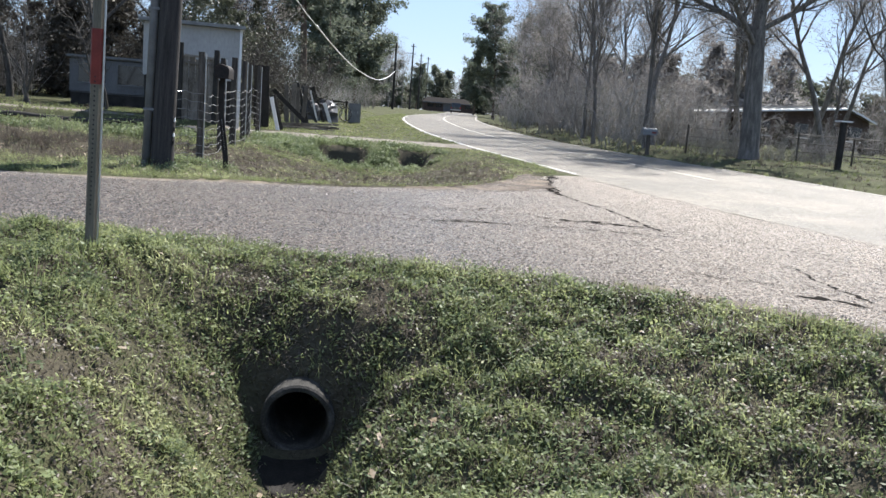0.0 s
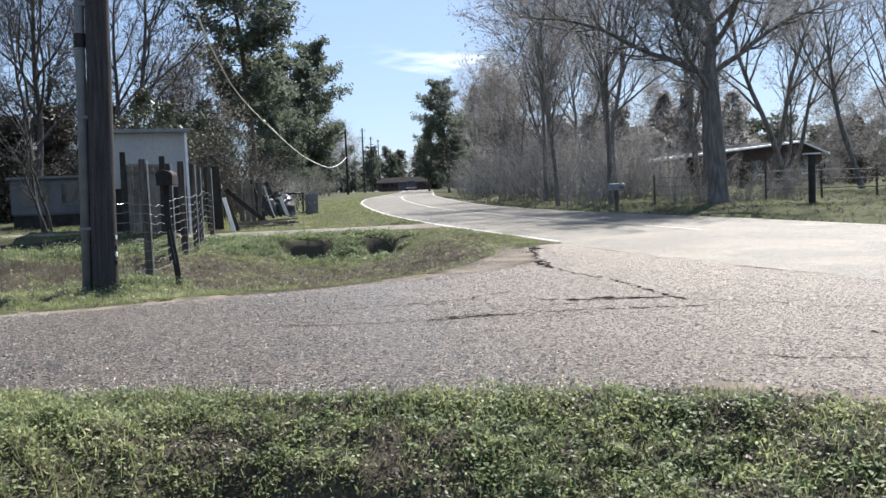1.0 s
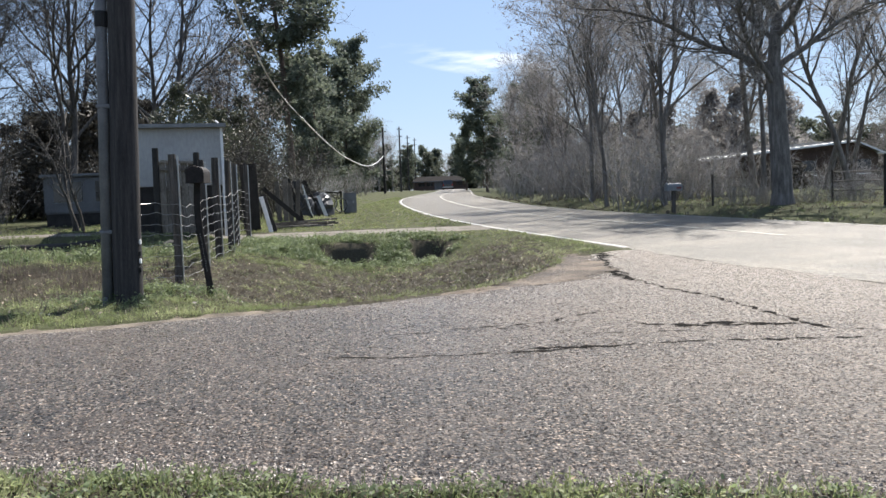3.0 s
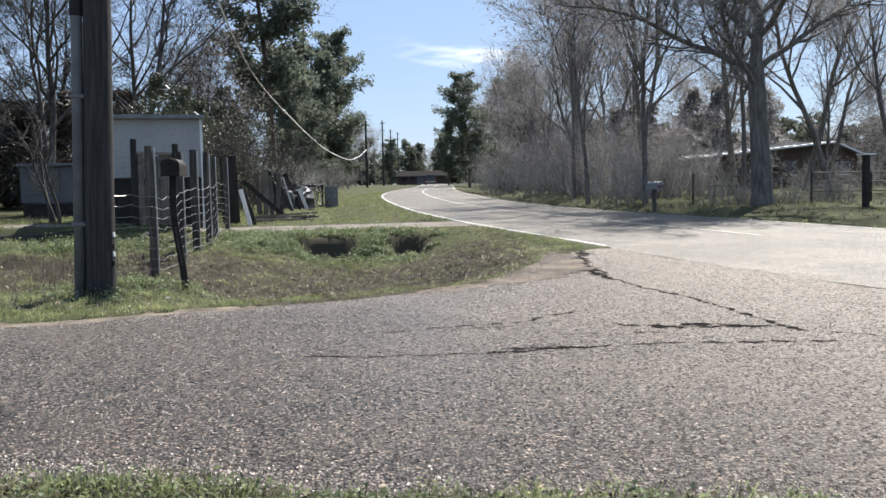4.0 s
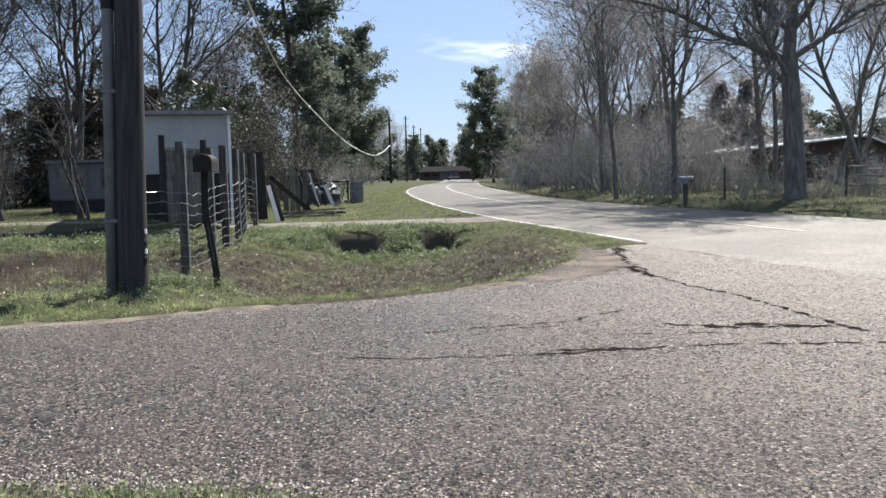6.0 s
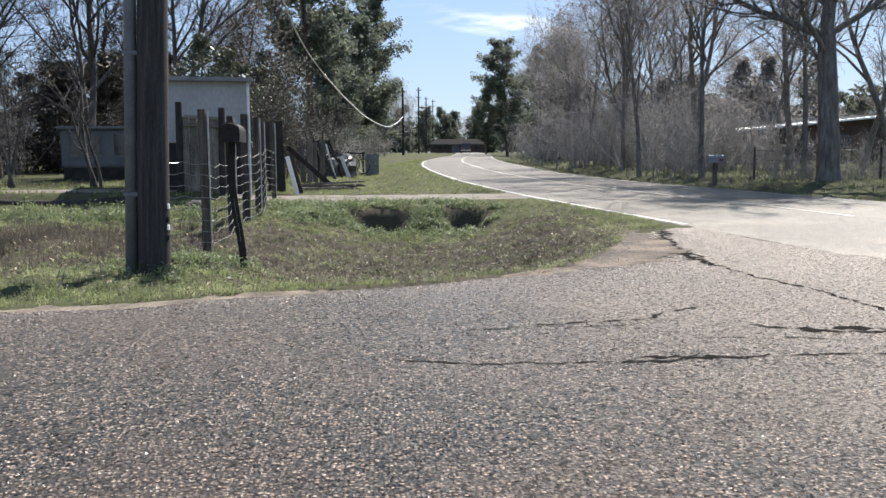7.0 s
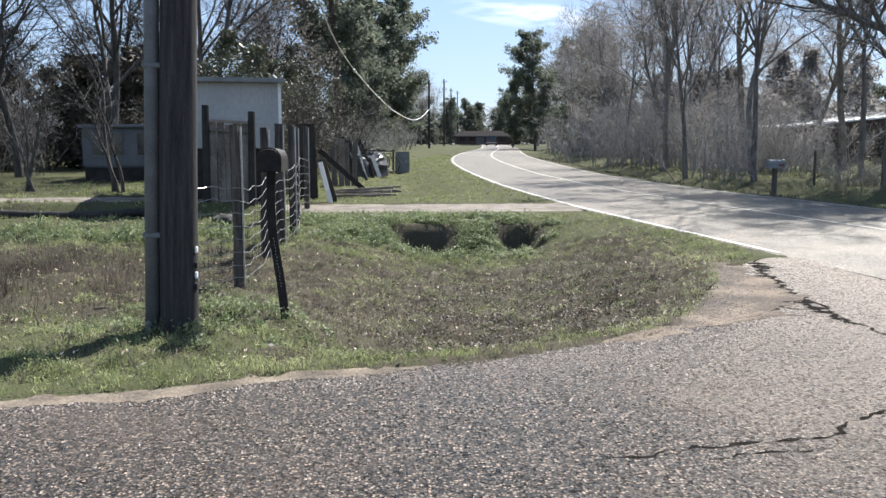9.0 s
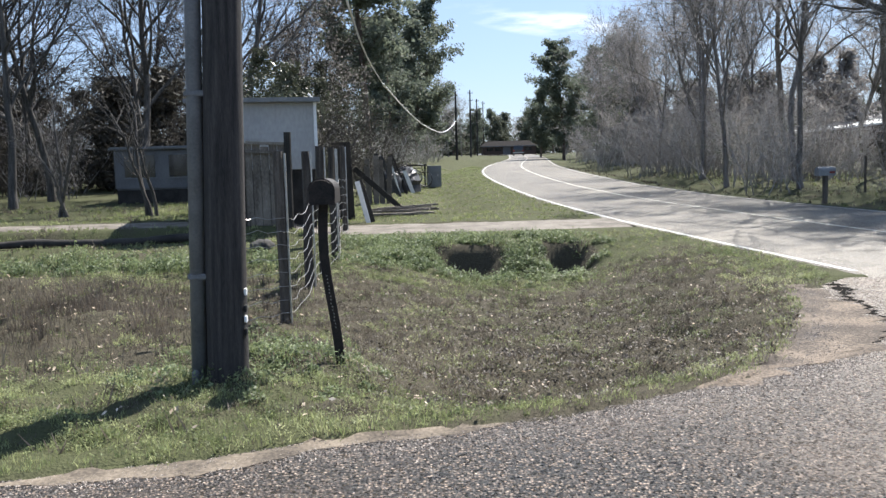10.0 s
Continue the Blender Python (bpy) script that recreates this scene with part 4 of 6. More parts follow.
def wire_fence():
    t = thing("wire_fence", (0, 0, 0), 0, "woven wire fence on weathered wooden posts", "fence")
    r = random.Random(21)
    for i, (x, y, h) in enumerate(FENCE):
        z0 = float(land(x, y))
        if i == 0:
            part("post", Geo().tube([(x, y, z0 - 0.2), (x, y, z0 + 1.15)], 0.03, 8), M_POST, t)
            continue
        g = Geo()
        w = r.uniform(0.05, 0.065)
        zs = [-0.25, 0, 0.5, 1.0, h]
        g.tube([(x + r.uniform(-0.012, 0.012), y + r.uniform(-0.012, 0.012), z0 + z) for z in zs], [w * 1.1, w * 1.05, w, w * 0.97, w * 0.9], 9, wobble=0.07, rng=r)
        part("post", g, M_POST, t)
        part("steel_post", soft_box(Geo(), x + w + 0.002, y - 0.02, z0 - 0.1, x + w + 0.018, y + 0.012, z0 + h - 0.02, 0.003), M_TPOST, t, "bright steel post against the wood")
    for k in range(8):
        zz = 0.12 + 0.135 * k
        line = []
        for i in range(len(FENCE) - 1):
            (x0, y0, _), (x1, y1, _) = FENCE[i], FENCE[i + 1]
            for s in range(6):
                u = s / 6
                x, y = x0 + (x1 - x0) * u, y0 + (y1 - y0) * u
                line.append((x + 0.07 + r.uniform(-0.012, 0.012), y, float(land(x, y)) + zz + r.uniform(-0.012, 0.012) - 0.03 * math.sin(math.pi * u)))
        part("strand", Geo().tube(line, 0.0042 if k in (0, 7) else 0.0034, 5), M_WIRE, t, "wavy galvanised strand")
    for i in range(len(FENCE) - 1):
        (x0, y0, _), (x1, y1, _) = FENCE[i], FENCE[i + 1]
        n = int(math.hypot(x1 - x0, y1 - y0) / 0.16)
        for s in range(1, n):
            u = s / n
            x, y = x0 + (x1 - x0) * u + 0.07, y0 + (y1 - y0) * u
            z0 = float(land(x, y)) - 0.03 * math.sin(math.pi * u)
            part("stay", Geo().tube([(x, y, z0 + 0.12), (x + r.uniform(-0.01, 0.01), y, z0 + 0.6), (x, y, z0 + 1.06)], 0.0016, 4), M_RUST, t)


wire_fence()


def board_screen():
    """Dark boarded screen and gate beside the shed."""
    t = thing("board_screen", (-4.45, 22.6, 0.34), 0, "grey weathered board screen on rough dark posts", "fence")
    r = random.Random(31)
    for x, h in ((0.0, 1.9), (0.86, 1.78)):
        part("post", Geo().tube([(x, 0, -0.2), (x + 0.02, 0, h)], [0.075, 0.065], 9, wobble=0.05, rng=r), M_DARK, t)
    for i in range(5):
        x = 0.06 + i * 0.155
        part("board", soft_box(Geo(), x, 0.03 + 0.01 * (i % 2), 0.05, x + 0.145, 0.055 + 0.01 * (i % 2), r.uniform(1.5, 1.62), 0.004), M_BOARD, t)
    for z in (1.42, 1.58):
        part("rail", soft_box(Geo(), 0.02, -0.02, z, 0.85, 0.025, z + 0.06, 0.006, pose(0, 0, 0, 0, 3, 0)), M_BOARD, t, "lighter top rail")


board_screen()


# ---- shed and trailer home ----
def shed():
    t = thing("shed", (-5.46, 23.18, 0.18), 10, "small white flat-roofed shed on a dark base", "shed")
    w, d, h = 2.33, 3.2, 2.54
    body = part("wall", soft_box(Geo(), 0, 0, 1.25, w, d, h, 0.01), M_WHITEWALL, t, "dull white siding")
    for i in range(1, 11):
        z = 1.25 + i * 0.118
        part("lap", soft_box(Geo(), -0.004, -0.008, z, w + 0.004, 0.002, z + 0.012, 0.002), M_WHITEWALL, body)
    part("base", soft_box(Geo(), 0.04, 0.04, -0.1, w - 0.04, d, 1.25, 0.01), M_DARK, t, "dark lower wall")
    part("roof", soft_box(Geo(), -0.12, -0.14, h, w + 0.1, d + 0.1, h + 0.09, 0.012, pose(0, 0, 0, 0.6, 0, 0)), M_GREYBOX, t, "flat grey roof with an overhang")
    part("corner_trim", soft_box(Geo(), w - 0.03, -0.025, 0.0, w + 0.03, 0.03, h + 0.08, 0.005), M_WHITE, t, "bright corner pipe")
    part("bracket", Geo().tube([(w - 0.12, -0.05, h + 0.16), (w, -0.05, h + 0.03), (w + 0.06, -0.05, h + 0.0)], 0.02, 6), M_WHITE, t)


shed()


def trailer_home():
    t = thing("trailer_home", (-10.9, 34.4, 0.38), 0, "old pale trailer home with dark windows behind the trees", "trailer home")
    w, d = 4.4, 3.2
    body = part("wall", soft_box(Geo(), 0, 0, 0.45, w, d, 1.72, 0.05), M_SIDING, t, "dull grey metal siding")
    part("roof", soft_box(Geo(), -0.1, -0.12, 1.72, w + 0.1, d + 0.1, 1.82, 0.03), M_CONDUIT, t, "pale roof edge")
    for x in (0.35, 1.75, 3.1):
        win = part("window", soft_box(Geo(), x, -0.03, 0.85, x + 0.95, 0.02, 1.55, 0.006), M_GLASSD, t, "dark window")
        part("frame", soft_box(Geo(), x - 0.04, -0.026, 0.8, x + 0.99, 0.0, 0.85, 0.004), M_CONDUIT, win)
    part("skirt", soft_box(Geo(), 0.05, 0.05, -0.2, w - 0.05, d, 0.45, 0.01), M_DARK, t, "dark skirting")


trailer_home()


# ---- junk along the fence line ----
def leaning_board(at, foot, length, width, thick, lean, turn, mat, label):
    o = new("board", soft_box(Geo(), -width / 2, -thick / 2, 0, width / 2, thick / 2, length, 0.004).mesh("board", mat))
    o.matrix_basis = pose(*at) @ pose(0, 0, 0, 0, 0, turn) @ pose(0, 0, 0, foot, lean, 0)
    tagged(o, label, "board", "boards leaning along the fence")


def zl(x, y):
    return float(land(x, y))


for x, y, foot, ln, w, lean, turn, mat, label in (
    (-2.28, 24.9, -4, 0.92, 0.1, -14, 0, M_WHITE, "white painted board leaning on the fence"),
    (-2.85, 25.9, -3, 1.75, 0.42, -2, 0, M_DARK, "wide dark panel standing against the fence"),
    (-2.2, 25.0, -4, 0.98, 0.13, -16, 0, M_DARK, "dark board leaning beside a white one"),
    (-1.55, 28.3, 0, 1.7, 0.13, -48, 0, M_DARK, "long dark board leaning at a slant"),
    (-2.62, 31.0, 0, 1.3, 0.16, -3, 0, M_BOARD, "upright grey weathered board"),
    (-2.44, 31.1, 0, 1.38, 0.16, 1, 0, M_BOARD, "upright grey weathered board"),
    (-2.27, 31.2, 0, 1.25, 0.15, -2, 0, M_BOARD, "upright grey weathered board"),
    (-2.1, 31.3, 0, 1.34, 0.14, 3, 0, M_BOARD, "upright grey weathered board"),
    (-2.15, 34.2, 0, 1.5, 0.12, -17, 0, M_DARK, "dark board leaning on the junk"),
    (-1.9, 35.6, 0, 1.5, 0.14, -24, 0, M_TARP, "dark pole-like plank leaning on the junk"),
    (-1.9, 36.4, 0, 1.3, 0.06, -15, 0, M_WHITE, "thin pale board leaning on the junk"),
    (-1.75, 37.6, 0, 1.5, 0.2, -20, 0, M_DARK, "wide dark board leaning on the junk"),
    (-1.5, 39.2, 0, 0.9, 0.14, -20, 0, M_WHITE, "white panel leaning against a tarpaulin"),
):
    leaning_board((x, y, zl(x, y) - 0.02), foot, ln, w, 0.03, lean, turn, mat, label)

r = random.Random(44)
for k in range(7):
    x, y = -1.75 + 0.05 * k, 26.4 + 0.28 * k
    o = new("plank", soft_box(Geo(), -0.75, -0.07, 0, 0.75, 0.07, 0.045, 0.006).mesh("plank", M_BOARD))
    o.matrix_basis = pose(x, y, zl(x, y) + 0.03 + 0.05 * (k % 3), r.uniform(-2, 2), r.uniform(-3, 3), r.uniform(-14, 10))
    tagged(o, "grey plank in a low heap on the grass", "plank", "planks heaped on the grass")


def tarp_heap(x, y, rx, ry, h, mat, label, name="tarpaulin"):
    g, n, m = Geo(), 18, 8
    rr = random.Random(int(100 * (x + y)))
    z0 = zl(x, y) - 0.03
    for j in range(m + 1):
        a = math.pi / 2 * j / m
        for i in range(n):
            w = 2 * math.pi * i / n
            k = 1 + rr.uniform(-0.1, 0.1)
            g.v.append((x + rx * math.cos(w) * math.cos(a) ** 0.7 * k, y + ry * math.sin(w) * math.cos(a) ** 0.7 * k, z0 + h * math.sin(a) ** 0.8 * (1 + rr.uniform(-0.05, 0.05))))
    for j in range(m):
        for i in range(n):
            g.f.append((j * n + i, j * n + (i + 1) % n, (j + 1) * n + (i + 1) % n, (j + 1) * n + i))
    single(name, g, mat, label, "tarpaulin")


tarp_heap(-1.75, 40.2, 0.55, 0.8, 0.95, M_TARP, "dark tarpaulin thrown over a heap")
tarp_heap(-2.3, 37.8, 0.5, 0.7, 0.8, M_TARP, "dark tarpaulin thrown over a low heap")


def bicycle(x, y, turn, label):
    t = thing("bicycle", (x, y, zl(x, y)), turn, label, "bicycle", "bicycles parked by the junk")
    def ring(cx, r, thick):
        g = Geo()
        pts = [(cx + r * math.cos(2 * math.pi * i / 20), 0, 0.34 + r * math.sin(2 * math.pi * i / 20)) for i in range(21)]
        return g.tube(pts, thick, 6, caps=False)
    for cx in (-0.52, 0.52):
        wheel = part("wheel", ring(cx, 0.30, 0.012), M_TPOST, t, "steel rim")
        part("tyre", ring(cx, 0.325, 0.022), M_RUBBER, wheel, "black tyre")
        for k in range(6):
            a = math.pi * k / 6
            part("spoke", Geo().tube([(cx + 0.3 * math.cos(a), 0, 0.34 + 0.3 * math.sin(a)), (cx - 0.3 * math.cos(a), 0, 0.34 - 0.3 * math.sin(a))], 0.003, 3), M_TPOST, wheel)
    g = Geo()
    for a, b in (((-0.52, 0.34), (-0.1, 0.33)), ((-0.52, 0.34), (-0.2, 0.8)), ((-0.1, 0.33), (-0.22, 0.86)), ((-0.1, 0.33), (0.38, 0.74)), ((-0.2, 0.8), (0.36, 0.82)), ((0.52, 0.34), (0.35, 0.95))):
        g.tube([(a[0], 0, a[1]), (b[0], 0, b[1])], 0.016, 6)
    part("frame", g, M_RUST, t, "dark bicycle frame")
    part("saddle", soft_box(Geo(), -0.34, -0.07, 0.86, -0.1, 0.07, 0.92, 0.02), M_RUBBER, t)
    part("handlebar", Geo().tube([(0.3, -0.28, 0.98), (0.36, -0.1, 0.97), (0.36, 0.1, 0.97), (0.3, 0.28, 0.98)], 0.012, 6), M_TPOST, t)


bicycle(-2.0, 43.6, 10, "old dark bicycle standing by a workbench")
bicycle(-1.5, 44.8, -25, "second dark bicycle standing by a grey cabinet")


def metal_cabinet():
    t = thing("metal_cabinet", (-0.62, 46.4, zl(-0.62, 46.4)), 4, "grey steel cabinet at the end of the junk row", "cabinet")
    part("body", soft_box(Geo(), -0.31, -0.3, 0, 0.31, 0.3, 1.0, 0.02), M_GREYBOX, t)
    for x in (-0.295, 0.008):
        door = part("door", soft_box(Geo(), x, -0.32, 0.06, x + 0.285, -0.295, 0.95, 0.006), M_GREYBOX, t)
        part("handle", soft_box(Geo(), x + 0.12, -0.34, 0.5, x + 0.16, -0.315, 0.62, 0.004), M_TPOST, door)


def workbench():
    t = thing("workbench", (-1.75, 45.9, zl(-1.75, 45.9)), 0, "rough dark wooden workbench among the junk", "workbench")
    part("top", soft_box(Geo(), -0.8, -0.35, 0.82, 0.8, 0.35, 0.9, 0.01), M_DARK, t)
    for x in (-0.72, 0.72):
        for y in (-0.28, 0.28):
            part("leg", soft_box(Geo(), x - 0.04, y - 0.04, -0.05, x + 0.04, y + 0.04, 0.82, 0.006), M_DARK, t)


metal_cabinet()
workbench()


# ---- across the main road ----
def roadside_mailbox():
    x, y = 9.24, 28.7
    z0 = zl(x, y)
    t = thing("mailbox", (x, y, z0), 8, "pale grey mailbox on a wooden post beside the road", "mailbox")
    g, m = Geo(), 10
    sec = [(-0.1, 0.0), (0.1, 0.0), (0.1, 0.13)] + [(0.1 * math.cos(a), 0.13 + 0.1 * math.sin(a)) for a in [math.pi * i / m for i in range(1, m)]] + [(-0.1, 0.13)]
    base = 0.88 - z0
    for xx in (-0.24, 0.24):
        g.v += [(xx, yy, base + z) for yy, z in sec]
    k = len(sec)
    g.f = [(i, (i + 1) % k, k + (i + 1) % k, k + i) for i in range(k)] + [tuple(range(k - 1, -1, -1)), tuple(range(k, 2 * k))]
    part("box", g, M_GREYBOX, t, "pale grey box")
    part("post", soft_box(Geo(), -0.05, -0.05, -0.2, 0.05, 0.05, base, 0.006), M_POST, t)
    part("flag", soft_box(Geo(), 0.05, -0.115, base + 0.06, 0.2, -0.105, base + 0.11, 0.002), M_RED, t, "red signal flag")


roadside_mailbox()


def gate_post():
    x, y = 14.17, 25.8
    t = thing("gate_post", (x, y, zl(x, y)), 5, "dark wooden gate post with a pale flat cap", "post")
    part("shaft", soft_box(Geo(), -0.075, -0.075, -0.2, 0.075, 0.075, 1.42, 0.012), M_DARK, t)
    part("cap", soft_box(Geo(), -0.2, -0.17, 1.42, 0.2, 0.17, 1.46, 0.012), M_WHITE, t, "pale flat cap board")


gate_post()


def yard_post():
    x, y = -6.3, 15.75
    z0 = zl(x, y)
    t = thing("yard_post", (x, y, z0), 0, "tall weathered wooden post with a steel strip in the yard", "post")
    part("shaft", Geo().tube([(0, 0, -0.3), (0, 0, 0.5), (-0.02, 0, 1.2), (-0.03, 0, 2.05)], [0.075, 0.07, 0.065, 0.055], 10, wobble=0.05, rng=random.Random(3)), M_POST, t)
    part("steel_strip", soft_box(Geo(), 0.062, -0.02, 0.0, 0.074, 0.012, 2.0, 0.003, pose(0, 0, 0, 0, -1.0, 0)), M_TPOST, t, "bright steel strip")


yard_post()


def cross_road():
    g = Geo()
    for x in (-30, -10, 5, 20, 35, 60):
        for y in (192.0, 197.0):
            g.v.append((x, y, float(profile(y)) + 0.06))
    g.f = [(2 * i, 2 * i + 2, 2 * i + 3, 2 * i + 1) for i in range(5)]
    single("cross_road", g, M_MAIN, "pale cross road at the far end", "road", kind="structure")


cross_road()


def rail_fence():
    t = thing("rail_fence", (0, 0, 0), 0, "low fence of posts, wire and wooden rails by a lawn", "fence")
    pts = [(11.2 + 1.9 * i, 30.5 - 0.22 * i) for i in range(11)]
    for x, y in pts:
        z = zl(x, y)
        part("post", Geo().tube([(x, y, z - 0.2), (x, y, z + 1.0)], 0.036, 8), M_POST, t)
    for (x0, y0), (x1, y1) in zip(pts, pts[1:]):
        if x0 < 14.0:
            for h in (0.3, 0.6, 0.9):
                part("wire", Geo().tube([(x0, y0 - 0.04, zl(x0, y0) + h), ((x0 + x1) / 2, (y0 + y1) / 2 - 0.04, zl((x0 + x1) / 2, (y0 + y1) / 2) + h - 0.03), (x1, y1 - 0.04, zl(x1, y1) + h)], 0.005, 4), M_RUST, t, "dark thin wire")
            continue
        for h in (0.35, 0.65, 0.95):
            part("rail", Geo().tube([(x0, y0 - 0.05, zl(x0, y0) + h), (x1, y1 - 0.05, zl(x1, y1) + h)], 0.02, 6), M_BOARD, t)


rail_fence()


def gabled_house():
    t = thing("house", (33.3, 60.0, 0.7), 0, "low dark brick house with a long shallow metal roof", "house")
    # ridge at x = 0; long shallow slope one way, short slope the other; the roof climbs away from its front eave
    wl_, wr, d, hr, hl, he = -11.2, 2.1, 12.0, 2.98, 1.98, 2.1
    part("wall", Geo().add([(wl_ + 3.6, 0, -0.3), (wr - 0.3, 0, -0.3), (wr - 0.3, 0, he), (0, 0, hr - 0.12), (wl_ + 3.6, 0, hl + 0.2),
                            (wl_ + 3.6, d, -0.3), (wr - 0.3, d, -0.3), (wr - 0.3, d, he), (0, d, hr - 0.12), (wl_ + 3.6, d, hl + 0.2)],
                           [(0, 1, 2, 3, 4), (9, 8, 7, 6, 5), (0, 5, 6, 1), (1, 6, 7, 2), (2, 7, 8, 3), (3, 8, 9, 4), (4, 9, 5, 0)]), M_BRICK, t, "dark brick wall")
    for x0, z0, x1, z1 in ((wl_, hl, 0.0, hr), (0.0, hr, wr, he)):
        roof = part("roof", Geo().add([(x0, -0.5, z0), (x1, -0.5, z1), (x1, d, z1 + 0.4), (x0, d, z0 + 0.4), (x0, -0.5, z0 - 0.12), (x1, -0.5, z1 - 0.12), (x1, d, z1 + 0.28), (x0, d, z0 + 0.28)],
                                      [(0, 1, 2, 3), (7, 6, 5, 4), (0, 4, 5, 1), (1, 5, 6, 2), (2, 6, 7, 3), (3, 7, 4, 0)]), M_METALROOF, t, "pale metal roof")
        n = int(abs(x1 - x0) / 0.6)
        for i in range(n + 1):
            u = i / n
            x, z = x0 + (x1 - x0) * u, z0 + (z1 - z0) * u
            part("seam", Geo().add([(x - 0.02, -0.5, z), (x + 0.02, -0.5, z), (x + 0.02, d, z + 0.4), (x - 0.02, d, z + 0.4), (x - 0.02, -0.5, z + 0.04), (x + 0.02, -0.5, z + 0.04), (x + 0.02, d, z + 0.44), (x - 0.02, d, z + 0.44)],
                                   [(4, 5, 6, 7), (0, 1, 5, 4), (3, 7, 6, 2), (0, 4, 7, 3), (1, 2, 6, 5)]), M_METALROOF, roof)
    for x in (wl_ + 0.3, wl_ + 1.9):
        part("carport_post", soft_box(Geo(), x - 0.06, -0.3, -0.3, x + 0.06, -0.18, hl - 0.1 + (x - wl_) * 0.089, 0.01), M_DARK, t, "dark carport post")
    for x in (-6.4, -3.6, 0.3):
        win = part("window", soft_box(Geo(), x, -0.03, 0.75, x + 1.0, 0.03, 1.7, 0.005), M_GLASSD, t, "dark window")
        part("frame", soft_box(Geo(), x - 0.08, -0.05, 0.67, x + 1.08, 0.0, 0.75, 0.005), M_WHITE, win, "white frame")
    part("door", soft_box(Geo(), -5.0, -0.03, -0.1, -4.1, 0.03, 1.85, 0.005), M_DARK, t, "dark door")


gabled_house()


def end_house():
    t = thing("house", (18.5, 205, float(profile(205))), 0, "long low dark house closing the end of the road", "house")
    part("wall", soft_box(Geo(), -6, 0, -0.3, 6, 7, 2.0, 0.02), M_BRICK, t)
    part("roof", Geo().add([(-6.5, -0.6, 2.0), (6.5, -0.6, 2.0), (6.5, 7.6, 2.0), (-6.5, 7.6, 2.0), (-5, 3.5, 3.2), (5, 3.5, 3.2)], [(0, 1, 5, 4), (1, 2, 5), (2, 3, 4, 5), (3, 0, 4), (3, 2, 1, 0)]), M_SHINGLE, t, "dark shingle roof")
    part("fascia", soft_box(Geo(), -6.5, -0.66, 1.82, 6.5, -0.58, 2.03, 0.01), M_SIDING, t, "dull grey fascia board")
    for x in (-5.2, -3.3, 0.8, 3.6):
        part("window", soft_box(Geo(), x, -0.04, 0.9, x + 1.4, 0.03, 1.7, 0.01), M_GLASSD, t, "dark window")
    part("garage_door", soft_box(Geo(), -1.5, -0.05, 0.0, 0.2, 0.03, 1.75, 0.01), M_SIDING, t, "pale door")


end_house()


def pickup():
    t = thing("pickup_truck", (15.6, 160, float(profile(160)) + 0.02), -6, "dark pickup truck far along the road", "car")
    body = soft_box(Geo(), -0.95, -2.6, 0.45, 0.95, 2.6, 1.05, 0.08)
    b = part("body", body, M_CARPAINT, t)
    part("cab", Geo().add([(-0.9, -0.9, 1.05), (0.9, -0.9, 1.05), (0.9, 1.3, 1.05), (-0.9, 1.3, 1.05), (-0.72, -0.65, 1.75), (0.72, -0.65, 1.75), (0.72, 0.7, 1.75), (-0.72, 0.7, 1.75)],
                          [(0, 1, 5, 4), (1, 2, 6, 5), (2, 3, 7, 6), (3, 0, 4, 7), (4, 5, 6, 7)]), M_CARPAINT, t)
    part("rear_window", Geo().add([(-0.7, -0.88, 1.15), (0.7, -0.88, 1.15), (0.6, -0.7, 1.68), (-0.6, -0.7, 1.68)], [(0, 1, 2, 3)]), M_GLASSD, t)
    part("bumper", soft_box(Geo(), -0.95, -2.72, 0.42, 0.95, -2.58, 0.62, 0.03), M_TPOST, t, "chrome bumper")
    for x in (-0.85, 0.72):
        part("tail_lamp", soft_box(Geo(), x, -2.63, 0.72, x + 0.13, -2.58, 1.0, 0.01), M_LAMPRED, b, "red tail lamp")
    for x in (-0.95, 0.72):
        for y in (-1.7, 1.7):
            wheel = part("wheel", Geo().tube([(x, y, 0.38), (x + 0.23, y, 0.38)], 0.38, 18), M_RUBBER, t, "black tyre")
            part("rim", Geo().tube([(x - 0.005, y, 0.38), (x + 0.235, y, 0.38)], 0.22, 12), M_TPOST, wheel, "steel rim")


pickup()


# ---- trees ----
def limb(g, start, way, length, r0, r1, steps, rng, droop=0.0, wander=0.25, sides=6):
    """A crooked tapering limb; returns its points."""
    pts, d, p = [start.copy()], way.normalized(), start.copy()
    for i in range(steps):
        d = (d + Vector((rng.gauss(0, wander), rng.gauss(0, wander), rng.gauss(0, wander * 0.7) + droop))).normalized()
        p = p + d * (length / steps)
        pts.append(p.copy())
    n = len(pts) - 1
    g.tube(pts, [r0 + (r1 - r0) * i / n for i in range(n + 1)], sides, caps=False)
    return pts


def sliver(g, start, way, length, width, rng):
    """A fine twig: a narrow bent blade of two faces; returns its end."""
    d = way.normalized()
    a = d.cross(Vector((rng.gauss(0, 1), rng.gauss(0, 1), rng.gauss(0, 1)))).normalized() * width
    mid, end = start + d * (length * 0.5), start + (d + Vector((rng.gauss(0, 0.2), rng.gauss(0, 0.2), rng.gauss(0, 0.12)))).normalized() * length
    k = len(g.v)
    g.v += [tuple(start - a), tuple(start + a), tuple(mid + a * 0.8), tuple(mid - a * 0.8), tuple(end)]
    g.f += [(k, k + 1, k + 2, k + 3), (k + 3, k + 2, k + 4)]
    return end


